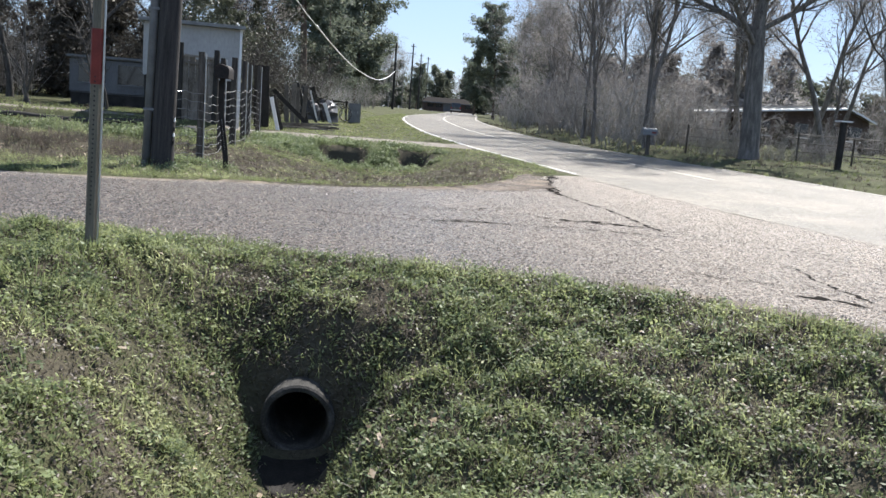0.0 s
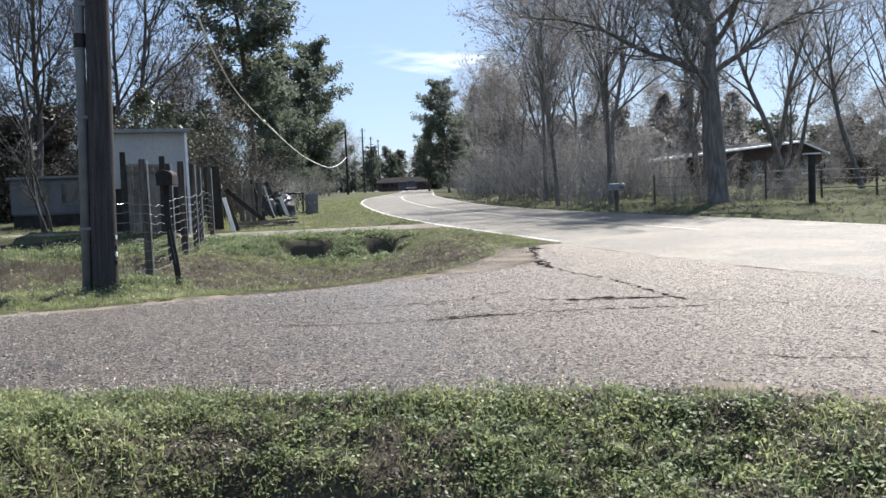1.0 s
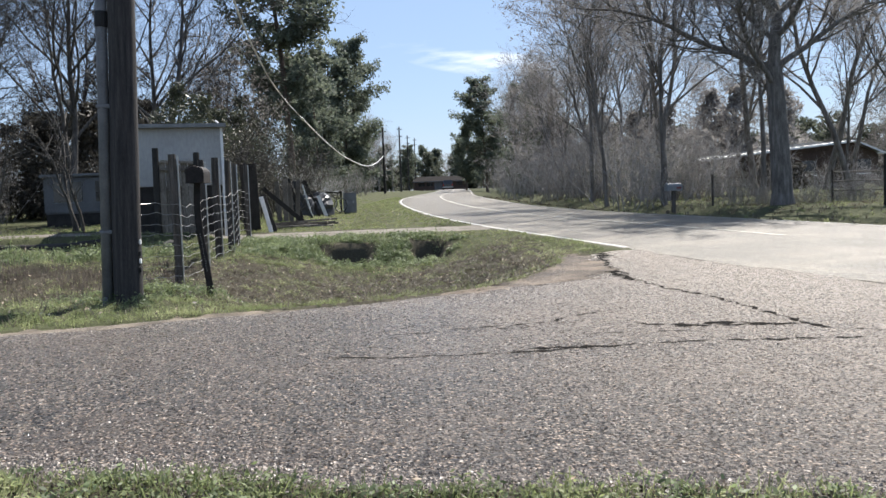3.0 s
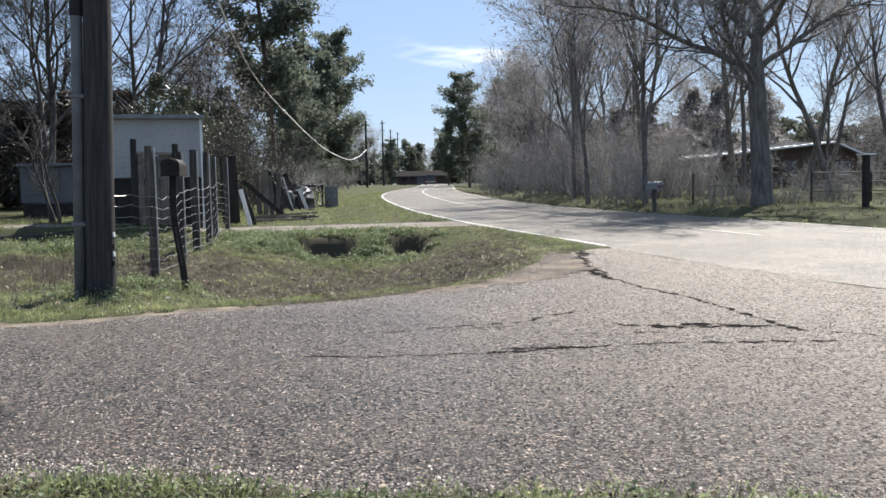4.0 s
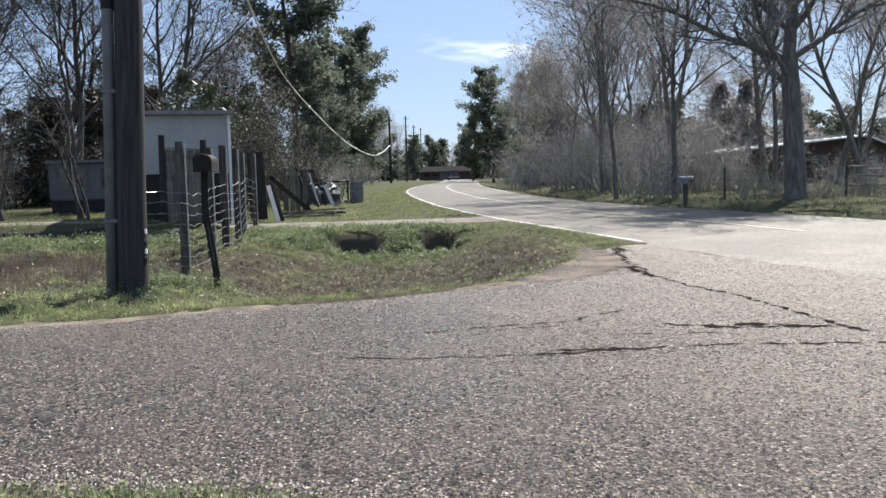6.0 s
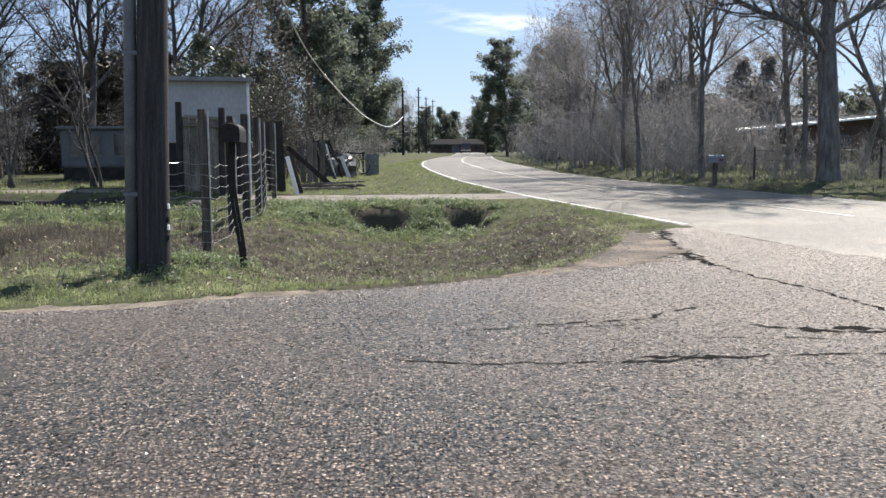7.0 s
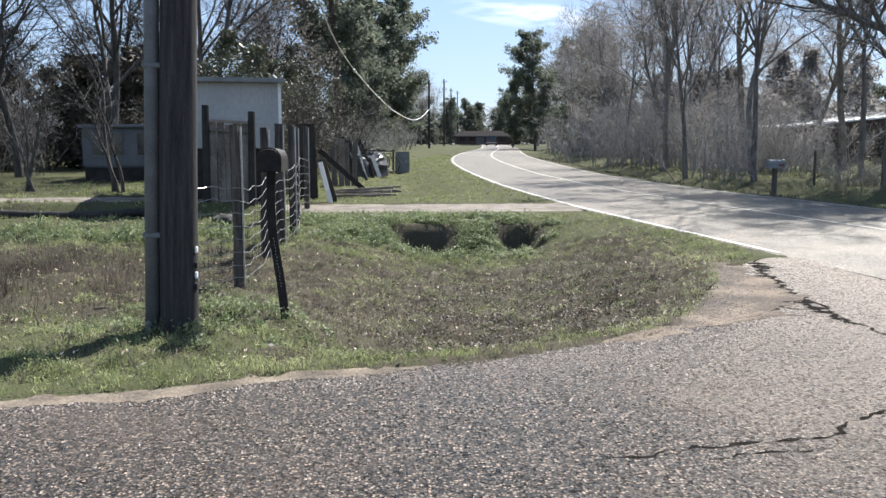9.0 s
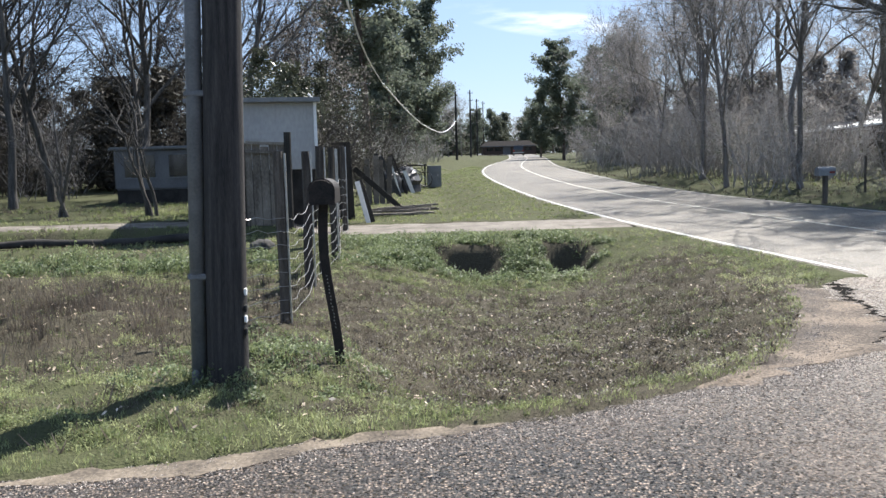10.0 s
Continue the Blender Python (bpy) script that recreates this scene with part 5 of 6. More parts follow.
def side_way(d, spread, rng):
    a = d.orthogonal().normalized()
    a.rotate(Matrix.Rotation(rng.uniform(0, 2 * math.pi), 3, d))
    return (d * math.cos(spread) + a * math.sin(spread)).normalized()


def bare_tree_meshes(seed, height, r0, fork, spread, counts, leaves=0, bark=M_BARK, twigs=M_TWIG):
    """Trunk, limbs and twigs of a leafless tree, as (wood, twigs) meshes."""
    rng = random.Random(seed)
    wood, twig = Geo(), Geo()
    leaf = []
    trunk = limb(wood, Vector((0, 0, -0.3)), Vector((rng.uniform(-0.06, 0.06), rng.uniform(-0.06, 0.06), 1)), height * 0.86, r0, r0 * 0.14, 12, rng, 0.05, 0.07, 10)
    wood.tube([trunk[0], trunk[0].lerp(trunk[1], 0.3), trunk[0].lerp(trunk[1], 0.6), trunk[0].lerp(trunk[1], 0.98)], [r0 * 1.45, r0 * 1.22, r0 * 1.06, r0 * 0.9], 10, caps=False)
    n1, n2, n3, n4 = counts
    for i in range(n1):
        u = fork + (0.98 - fork) * (i + rng.random()) / n1
        k = min(len(trunk) - 2, int(u * (len(trunk) - 1)))
        s = trunk[k].lerp(trunk[k + 1], u * (len(trunk) - 1) - k)
        d = (trunk[k + 1] - trunk[k]).normalized()
        rr = r0 * (1 - 0.86 * u)
        ln = height * (0.52 - 0.3 * u) * rng.uniform(0.8, 1.2)
        b1 = limb(wood, s, side_way(d, spread * rng.uniform(0.75, 1.25), rng), ln, rr * 0.6, rr * 0.13, 7, rng, 0.07, 0.17, 7)
        for j in range(n2):
            v = rng.uniform(0.25, 1.0)
            k2 = min(len(b1) - 2, int(v * (len(b1) - 1)))
            d2 = (b1[k2 + 1] - b1[k2]).normalized()
            b2 = limb(wood, b1[k2 + 1], side_way(d2, rng.uniform(0.45, 0.95), rng), ln * rng.uniform(0.3, 0.55), max(0.014, rr * 0.3 * (1.1 - v)), 0.009, 4, rng, 0.05, 0.2, 4)
            for q in range(n3):
                k3 = rng.randrange(1, len(b2))
                d3 = (b2[k3] - b2[k3 - 1]).normalized()
                e3 = sliver(twig, b2[k3], side_way(d3, rng.uniform(0.4, 0.9), rng), ln * rng.uniform(0.13, 0.28), 0.0062, rng)
                b3 = [b2[k3], b2[k3].lerp(e3, 0.5), e3]
                for _ in range(n4):
                    k4 = rng.randrange(1, len(b3))
                    d4 = (b3[k4] - b3[k4 - 1]).normalized()
                    b4 = sliver(twig, b3[k4], side_way(d4, rng.uniform(0.4, 0.9), rng), ln * rng.uniform(0.07, 0.16), 0.0052, rng)
                    if leaves and rng.random() < leaves:
                        leaf.append(b4)
    return wood.mesh("trunk", bark, True), twig.mesh("crown", twigs), leaf


def oak_meshes(seed):
    """A heavy trunk that forks low into wide crooked limbs, as (wood, twigs) meshes."""
    rng = random.Random(seed)
    wood, twig = Geo(), Geo()
    stem = limb(wood, Vector((0, 0, -0.3)), Vector((0, 0, 1)), 4.5, 0.33, 0.25, 7, rng, 0.05, 0.018, 12)
    wood.tube([stem[0], stem[0].lerp(stem[1], 0.35), stem[0].lerp(stem[1], 0.7), stem[1]], [0.44, 0.39, 0.355, 0.32], 12, caps=False)
    leader = limb(wood, stem[-1], Vector((0.05, 0, 1)), 9.0, 0.2, 0.025, 10, rng, 0.05, 0.15, 9)
    starts = [(stem[5], 0.075, 5.0, 1.1), (stem[6], 0.09, 6.0, 1.0)]
    starts += [(leader[k], 0.108 - 0.008 * k, 7.0 - 0.55 * k, 1.0 - 0.05 * k) for k in (0, 0, 1, 1, 2, 2, 3, 3, 4, 5, 6, 7, 8)]

    def spray(b, ln, n):
        for _ in range(n):
            k = rng.randrange(1, len(b))
            d = (b[k] - b[k - 1]).normalized()
            c = limb(wood, b[k], side_way(d, rng.uniform(0.5, 1.0), rng), ln * rng.uniform(0.6, 1.2), 0.016, 0.006, 4, rng, 0.03, 0.24, 4)
            for q in range(1, len(c)):
                for _ in range(3):
                    w = side_way((c[q] - c[q - 1]).normalized(), rng.uniform(0.4, 1.0), rng)
                    e = sliver(twig, c[q], w, ln * rng.uniform(0.3, 0.6), 0.007, rng)
                    sliver(twig, c[q].lerp(e, 0.5), side_way(w, 0.7, rng), ln * rng.uniform(0.18, 0.36), 0.006, rng)

    turn = rng.uniform(0, 6.28)
    for i, (s, r0, ln, tilt) in enumerate(starts):
        turn += 2.4 + rng.uniform(-0.3, 0.3)
        way_ = Vector((math.cos(turn) * math.sin(tilt), math.sin(turn) * math.sin(tilt), math.cos(tilt)))
        b1 = limb(wood, s, way_, ln * rng.uniform(0.9, 1.15), r0, 0.022, 10, rng, 0.05, 0.2, 8)
        for k in range(2, len(b1)):
            for _ in range(2):
                d = (b1[k] - b1[k - 1]).normalized()
                b2 = limb(wood, b1[k], side_way(d, rng.uniform(0.5, 1.05), rng), ln * rng.uniform(0.22, 0.45), max(0.018, r0 * (0.5 - 0.035 * k)), 0.008, 6, rng, 0.05, 0.24, 6)
                spray(b2, 1.0, 6)
        spray(b1, 1.0, 5)
    return wood.mesh("trunk", M_BARK, True), twig.mesh("crown", M_TWIG), []


def leaf_tris(centers, per, size, spread, rng, flat=0.0, slim=0.42):
    """Small pointed leaves (two triangles each) scattered round centres."""
    c = np.repeat(np.array(centers, float), per, axis=0)
    n = len(c)
    c = c + rng.normal(0, spread, (n, 3)) * (1, 1, 1 - flat)
    a = rng.normal(0, 1, (n, 3))
    a /= np.linalg.norm(a, axis=1)[:, None]
    b = np.cross(a, rng.normal(0, 1, (n, 3)))
    b /= np.linalg.norm(b, axis=1)[:, None] + 1e-9
    s = size * rng.uniform(0.6, 1.4, (n, 1))
    return np.stack([c - a * s, c + b * s * slim, c + a * s, c - b * s * slim], 1).reshape(-1, 3)


def raw_mesh(name, verts, per, mat):
    me = bpy.data.meshes.new(name)
    n = len(verts)
    me.vertices.add(n)
    me.vertices.foreach_set("co", np.ascontiguousarray(verts, dtype=np.float32).ravel())
    me.loops.add(n)
    me.loops.foreach_set("vertex_index", np.arange(n, dtype=np.int32))
    k = n // per
    me.polygons.add(k)
    me.polygons.foreach_set("loop_start", np.arange(k, dtype=np.int32) * per)
    me.polygons.foreach_set("loop_total", np.full(k, per, dtype=np.int32))
    me.materials.append(mat)
    me.update(calc_edges=True)
    return me


def bare_tree(kind_, label, group):
    t = thing("bare_tree", (0, 0, 0), 0, label, "tree", group)
    part("trunk", kind_[0], M_BARK, t)
    part("crown", kind_[1], M_TWIG, t, "bare twigs")
    if kind_[2]:
        part("dead_foliage", raw_mesh("dead_foliage", leaf_tris(kind_[2], 3, 0.06, 0.14, np.random.default_rng(3)), 4, M_DEADLEAF), M_DEADLEAF, t, "brown leaves still clinging")
    return t


def pine_meshes(seed, height, r0, first, reach):
    rng = random.Random(seed)
    wood, tips = Geo(), []
    trunk = limb(wood, Vector((0, 0, -0.3)), Vector((0, 0, 1)), height, r0, 0.04, 12, rng, 0.05, 0.025, 9)
    n = int(height * 4.6)
    for i in range(n):
        u = first + (0.99 - first) * (i + rng.random()) / n
        k = min(len(trunk) - 2, int(u * (len(trunk) - 1)))
        s = trunk[k].lerp(trunk[k + 1], u * (len(trunk) - 1) - k)
        ln = reach * (0.35 + 0.9 * math.sin(math.pi * min(1, max(0.06, (1 - u) / (1 - first) * 0.85 + 0.05)))) * rng.uniform(0.5, 1.2)
        b = limb(wood, s, side_way(Vector((0, 0, 1)), rng.uniform(1.1, 1.6), rng), ln, r0 * 0.22 * (1.1 - u), 0.012, 6, rng, 0.05, 0.12, 5)
        for q in range(2, len(b)):
            for _ in range(4):
                w = sliver(wood, b[q], side_way((b[q] - b[q - 1]).normalized(), rng.uniform(0.4, 1.0), rng), ln * rng.uniform(0.12, 0.28), 0.012, rng)
                tips.append(b[q].lerp(w, rng.uniform(0.6, 1.0)))
    return wood.mesh("trunk", M_BARKP, True), tips


def pine_tree(seed, height, r0, first, reach, label, group, per=13, size=0.165, mat=None):
    wood, tips = pine_meshes(seed, height, r0, first, reach)
    t = thing("pine_tree", (0, 0, 0), 0, label, "tree", group)
    part("trunk", wood, M_BARKP, t)
    part("crown", raw_mesh("crown", leaf_tris(tips, per, size, 0.26, np.random.default_rng(seed), 0.3), 4, mat or M_NEEDLE), M_NEEDLE, t, "dark green needle clumps")
    return t


def brush_bush(seed, height, width, label, leaves, mat):
    """Tangled leafless undergrowth with some clinging leaves."""
    rng = random.Random(seed)
    g, tips = Geo(), []
    for i in range(16):
        a, rr = rng.uniform(0, 2 * math.pi), width * math.sqrt(rng.random()) * 0.55
        b = limb(g, Vector((rr * math.cos(a), rr * math.sin(a), -0.15)), Vector((rng.gauss(0, 0.3), rng.gauss(0, 0.3), 1)), height * rng.uniform(0.6, 1.1), 0.022, 0.006, 6, rng, 0.0, 0.16, 4)
        for q in range(1, len(b)):
            for _ in range(4):
                way_ = side_way((b[q] - b[q - 1]).normalized(), rng.uniform(0.4, 1.1), rng)
                w = sliver(g, b[q], way_, height * rng.uniform(0.12, 0.28), 0.0055, rng)
                sliver(g, b[q].lerp(w, 0.5), side_way(way_, 0.7, rng), height * rng.uniform(0.06, 0.14), 0.0045, rng)
                tips.append(b[q].lerp(w, rng.uniform(0.5, 1.0)))
    t = thing("bush", (0, 0, 0), 0, label, "bush", "undergrowth by the road")
    stem = M_STEM if mat is M_VINE else M_TWIG
    part("stem_tangle", g.mesh("stem_tangle", stem), stem, t)
    if leaves:
        part("foliage", raw_mesh("foliage", leaf_tris(tips, leaves, 0.042, 0.14, np.random.default_rng(seed)), 4, mat), mat, t, "small clinging leaves")
    return t


def put(proto, x, y, turn, scale, used):
    """Stands the first one itself, and copies of it after that."""
    m = pose(x, y, zl(x, y), 0, 0, turn) @ Matrix.Scale(scale, 4)
    if proto.name in used:
        o = copy_thing(proto, m)
        o.matrix_basis = m
        return o
    used.add(proto.name)
    proto.matrix_basis = m
    return proto


used = set()
G_BARE, G_PINE = "bare winter trees by the road", "pines by the road"
oak = bare_tree(oak_meshes(12), "large bare oak with heavy crooked limbs", "")
put(oak, 12.9, 29.2, 40, 1.0, used)
bares = [bare_tree(bare_tree_meshes(s, h, r, f, sp, c, lv), lab, G_BARE) for s, h, r, f, sp, c, lv, lab in (
    (21, 12.0, 0.105, 0.35, 0.6, (15, 6, 6, 5), 0.0, "slender bare winter tree with fine twigs"),
    (22, 13.5, 0.14, 0.30, 0.7, (14, 6, 6, 5), 0.0, "bare winter tree with a spreading crown"),
    (23, 10.0, 0.09, 0.28, 0.55, (15, 6, 6, 5), 0.25, "bare winter tree with some brown leaves still on"),
    (24, 14.5, 0.165, 0.38, 0.75, (13, 7, 6, 5), 0.0, "tall bare winter tree with forked limbs"),
)]
# same sort of trees, painted darker because they stand backlit without glare
backlit_bares = [bare_tree(bare_tree_meshes(s, h, r, f, sp, c, lv, M_BARK_BACKLIT, M_STEM), lab, G_BARE) for s, h, r, f, sp, c, lv, lab in (
    (25, 12.0, 0.12, 0.28, 0.65, (17, 7, 7, 5), 0.0, "bare tree with a close fine crown, painted dark against the light"),
    (26, 13.0, 0.15, 0.25, 0.75, (16, 7, 7, 5), 0.0, "bare tree with crooked spreading limbs, painted dark against the light"),
    (27, 9.5, 0.09, 0.22, 0.6, (16, 6, 7, 5), 0.35, "tree with reddish-brown leaves still on, painted dark against the light"),
    (28, 14.0, 0.16, 0.3, 0.7, (16, 7, 7, 5), 0.0, "tall bare tree with forked limbs, painted dark against the light"),
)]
pines = [pine_tree(31, 19.0, 0.26, 0.3, 3.0, "tall dark green pine with loose drooping limbs", G_PINE),
         pine_tree(32, 15.0, 0.22, 0.16, 2.7, "full dark green pine reaching low", G_PINE),
         pine_tree(33, 12.5, 0.2, 0.12, 2.4, "broad dark green pine beside the road", G_PINE)]
bushes = [brush_bush(41, 3.2, 2.6, "dense leafless grey-brown undergrowth", 1, M_DEADLEAF),
          brush_bush(42, 4.2, 2.8, "tall tangled undergrowth with brown leaves", 2, M_DEADLEAF),
          brush_bush(43, 2.6, 2.4, "low evergreen undergrowth by the road", 4, M_CEDAR),
          brush_bush(44, 3.4, 2.2, "dark vine-choked brush along the fence line", 5, M_VINE)]

# pines on the yard side
for k, x, y, s in ((0, -4.75, 66, 1.1), (1, -1.9, 116, 1.3), (2, -4.9, 108, 1.35), (1, -6.2, 100, 1.0), (2, -0.6, 128, 1.1), (2, -4.0, 90, 0.95)):
    put(pines[k], x, y, rng.uniform(0, 360), s, used)
# right side pine group at the bend
for k, x, y, s in ((1, 14.6, 104, 0.88), (2, 18.5, 98, 1.0), (2, 13.9, 118, 0.75), (1, 20, 112, 0.85)):
    put(pines[k], x, y, rng.uniform(0, 360), s, used)

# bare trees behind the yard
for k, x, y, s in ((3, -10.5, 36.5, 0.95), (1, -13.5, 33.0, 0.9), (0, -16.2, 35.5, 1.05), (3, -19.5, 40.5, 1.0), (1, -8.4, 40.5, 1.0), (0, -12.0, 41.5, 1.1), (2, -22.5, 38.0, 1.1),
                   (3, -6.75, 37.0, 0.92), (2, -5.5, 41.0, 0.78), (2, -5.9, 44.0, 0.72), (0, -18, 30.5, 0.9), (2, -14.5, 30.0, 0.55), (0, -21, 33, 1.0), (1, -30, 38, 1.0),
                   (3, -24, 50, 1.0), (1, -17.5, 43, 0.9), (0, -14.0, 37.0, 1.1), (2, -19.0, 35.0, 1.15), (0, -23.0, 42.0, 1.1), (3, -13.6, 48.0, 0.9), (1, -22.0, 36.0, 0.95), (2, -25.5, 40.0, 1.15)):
    put(backlit_bares[k], x, y, rng.uniform(0, 360), s, used)
# woods across the road
for k, x, y, s in ((0, 10.7, 33.5, 0.95), (2, 9.6, 37.0, 1.05), (1, 12.3, 37.5, 0.95), (0, 10.3, 42.0, 1.0), (3, 13.8, 42.0, 0.95), (2, 11.4, 45.0, 1.05), (1, 12.8, 49.5, 0.8), (0, 15.6, 36.0, 1.05),
                   (3, 17.5, 41.0, 1.0), (1, 19.5, 36.5, 1.0), (2, 21.5, 33.0, 1.1), (2, 12.0, 55.0, 0.9), (0, 12.8, 50.0, 1.05), (3, 15.5, 54.0, 0.9), (1, 14.0, 62.0, 0.8),
                   (2, 13.6, 66.0, 0.9), (0, 12.6, 74.0, 0.9), (2, 14.4, 84.0, 0.9), (1, 24.5, 39.0, 1.0), (3, 23.0, 45.0, 1.0), (0, 28.0, 42.0, 1.1), (2, 27.0, 50.0, 1.1), (1, 20.0, 50.0, 1.0),
                   (3, 17.5, 62.0, 1.0), (0, 21.5, 66.0, 1.1), (1, 25.0, 74.0, 1.1), (2, 17.0, 78.0, 1.0), (3, 30.5, 56.0, 1.0)):
    put(bares[k], x, y, rng.uniform(0, 360), s, used)

# both sides of the far road
for k, x, y, s in ((0, -3.0, 124, 1.0), (2, 0.5, 134, 1.1), (1, -4.5, 140, 1.0), (0, 2.0, 148, 0.9), (2, 3.5, 165, 1.1), (1, 0.0, 160, 1.0), (0, 6.5, 180, 1.0), (2, 19.5, 124, 1.0), (0, 22.0, 134, 1.0), (1, 21.5, 146, 1.0), (2, 24.0, 160, 1.1)):
    put(bares[k], x, y, rng.uniform(0, 360), s, used)
for k, x, y, s in ((2, 6.0, 214, 0.9), (1, 11.5, 222, 0.75), (2, 24, 220, 0.9), (1, 30, 216, 0.9), (2, 17, 232, 0.95), (2, 28.5, 190, 0.9)):
    put(pines[k], x, y, rng.uniform(0, 360), s, used)

# undergrowth, thick across the road and thin behind the yard
for i in range(56):
    y = 31.0 + 60 * rng.random() ** 1.4
    x = float(road_right(y)) + rng.uniform(2.6, 9.4)
    if x > 11 and y < 36:
        continue
    put(bushes[rng.choice((0, 1, 0, 1, 2))], x, y, rng.uniform(0, 360), rng.uniform(0.75, 1.15), used)
for i in range(16):
    put(bushes[rng.choice((0, 1, 2))], rng.uniform(14, 34), rng.uniform(38, 56), rng.uniform(0, 360), rng.uniform(0.35, 0.6), used)
for i in range(12):
    put(bushes[rng.choice((0, 2))], rng.uniform(10.6, 16), rng.uniform(29.5, 31.0), rng.uniform(0, 360), rng.uniform(0.22, 0.36), used)
for i in range(26):
    x = rng.uniform(-30, -6.5)
    put(bushes[rng.choice((3, 3, 1, 3))], x, rng.uniform(36, 47) if x > -17.5 else rng.uniform(30, 42), rng.uniform(0, 360), rng.uniform(0.7, 1.1), used)
for x, y, s, k in ((-4.4, 26.4, 0.8, 3), (-4.6, 28.4, 0.95, 3), (-4.2, 31.0, 0.9, 3), (-3.4, 35, 0.85, 3), (-4.8, 33, 1.05, 3), (-3.3, 39, 0.9, 3), (-3.0, 43, 0.9, 3), (-5.0, 37, 1.1, 3), (-2.6, 50, 0.8, 2), (-4.2, 47, 1.0, 3),
                   (-5.6, 30, 0.8, 3), (-5.2, 40, 1.0, 3), (-4.0, 56, 1.0, 2), (-3.6, 64, 0.9, 2), (-3.4, 72, 1.0, 2), (-2.6, 84, 1.2, 2), (-1.6, 92, 1.2, 2), (-1.0, 102, 1.3, 2)):
    put(bushes[k], x, y, rng.uniform(0, 360), s, used)


def sapling(x, y, h, label):
    g = Geo()
    r = random.Random(int(h * 77))
    for k in range(3):
        b = limb(g, Vector((0.12 * k - 0.1, 0, -0.1)), Vector((r.uniform(-0.35, 0.35), 0, 1)), h * r.uniform(0.8, 1.1), 0.055, 0.012, 8, r, 0.03, 0.14, 7)
        for q in range(3, len(b)):
            for _ in range(3):
                w = limb(g, b[q], side_way((b[q] - b[q - 1]).normalized(), r.uniform(0.5, 0.9), r), h * r.uniform(0.15, 0.3), 0.014, 0.005, 4, r, 0.03, 0.18, 4)
                limb(g, w[2], side_way((w[2] - w[1]).normalized(), 0.6, r), h * 0.12, 0.007, 0.003, 2, r, 0, 0.2, 3)
    t = thing("sapling", (x, y, zl(x, y)), 0, label, "tree")
    part("trunk", g.mesh("trunk", M_BARK_BACKLIT, True), M_BARK_BACKLIT, t)


def stone(x, y, r, label):
    bm = bmesh.new()
    bmesh.ops.create_icosphere(bm, subdivisions=3, radius=r)
    for v in bm.verts:
        v.co *= 1 + 0.22 * noise.noise(v.co * 4 / r * 0.5)
        v.co.z *= 0.6
    bm.verts.index_update()
    g = Geo().add([(v.co.x + x, v.co.y + y, v.co.z + zl(x, y) + r * 0.3) for v in bm.verts], [[v.index for v in f.verts] for f in bm.faces])
    bm.free()
    single("stone", g, M_CONCRETE, label, "stone", smooth=True)


def shadow_log():
    # stands in for a long shadow beside the track, built as a dark tube
    t = thing("log", (0, 0, 0), 0, "long dark tube standing for a shadow beside the yard track", "log")
    r = random.Random(6)
    line = [(-9.2, 21.3), (-8.6, 21.5), (-8.0, 21.7), (-7.4, 21.82), (-6.8, 21.86), (-6.2, 21.94), (-5.5, 22.0), (-4.8, 22.1)]
    pts = [(x, y, zl(x, y) + 0.06 + 0.03 * math.sin(2.1 * x)) for x, y in line]
    part("trunk", Geo().tube(smooth_line(pts, 4), [0.03 + 0.05 * min(1.0, i / 9) for i in range(29)], 10, wobble=0.08, rng=r), M_DARK, t, smooth=True)


shadow_log()
stone(-3.75, 20.6, 0.2, "rough grey stone lying in the yard grass")
sapling(-8.0, 28.6, 3.4, "small bare tree with crossed stems in the yard")
sapling(-10.5, 29.3, 3.0, "thin dark bare sapling in the yard")


# ---- far woods ----
def yard_woods():
    """Fine twiggy woods behind the yard."""
    rs = np.random.default_rng(12)
    n = 15000
    k = rs.integers(0, 46, n)
    cx, cy, h, w = rs.uniform(-44, -14, 46), rs.uniform(56, 95, 46), rs.uniform(6.0, 10.5, 46), rs.uniform(2, 4.5, 46)
    u = rs.random(n)
    rad = w[k] * np.sqrt(np.sin(np.pi * np.clip(u * 0.9 + 0.07, 0, 1))) * np.sqrt(rs.random(n))
    a = rs.random(n) * 2 * np.pi
    c = np.stack([cx[k] + rad * np.cos(a), cy[k] + rad * np.sin(a), profile(cy[k]) + h[k] * (0.05 + 0.95 * u)], -1)
    bulk("yard_woods", leaf_tris(c, 1, 0.4, 0.2, rs, slim=0.05), 4, M_STEM, "dark winter woods behind the yard", "woods")


yard_woods()


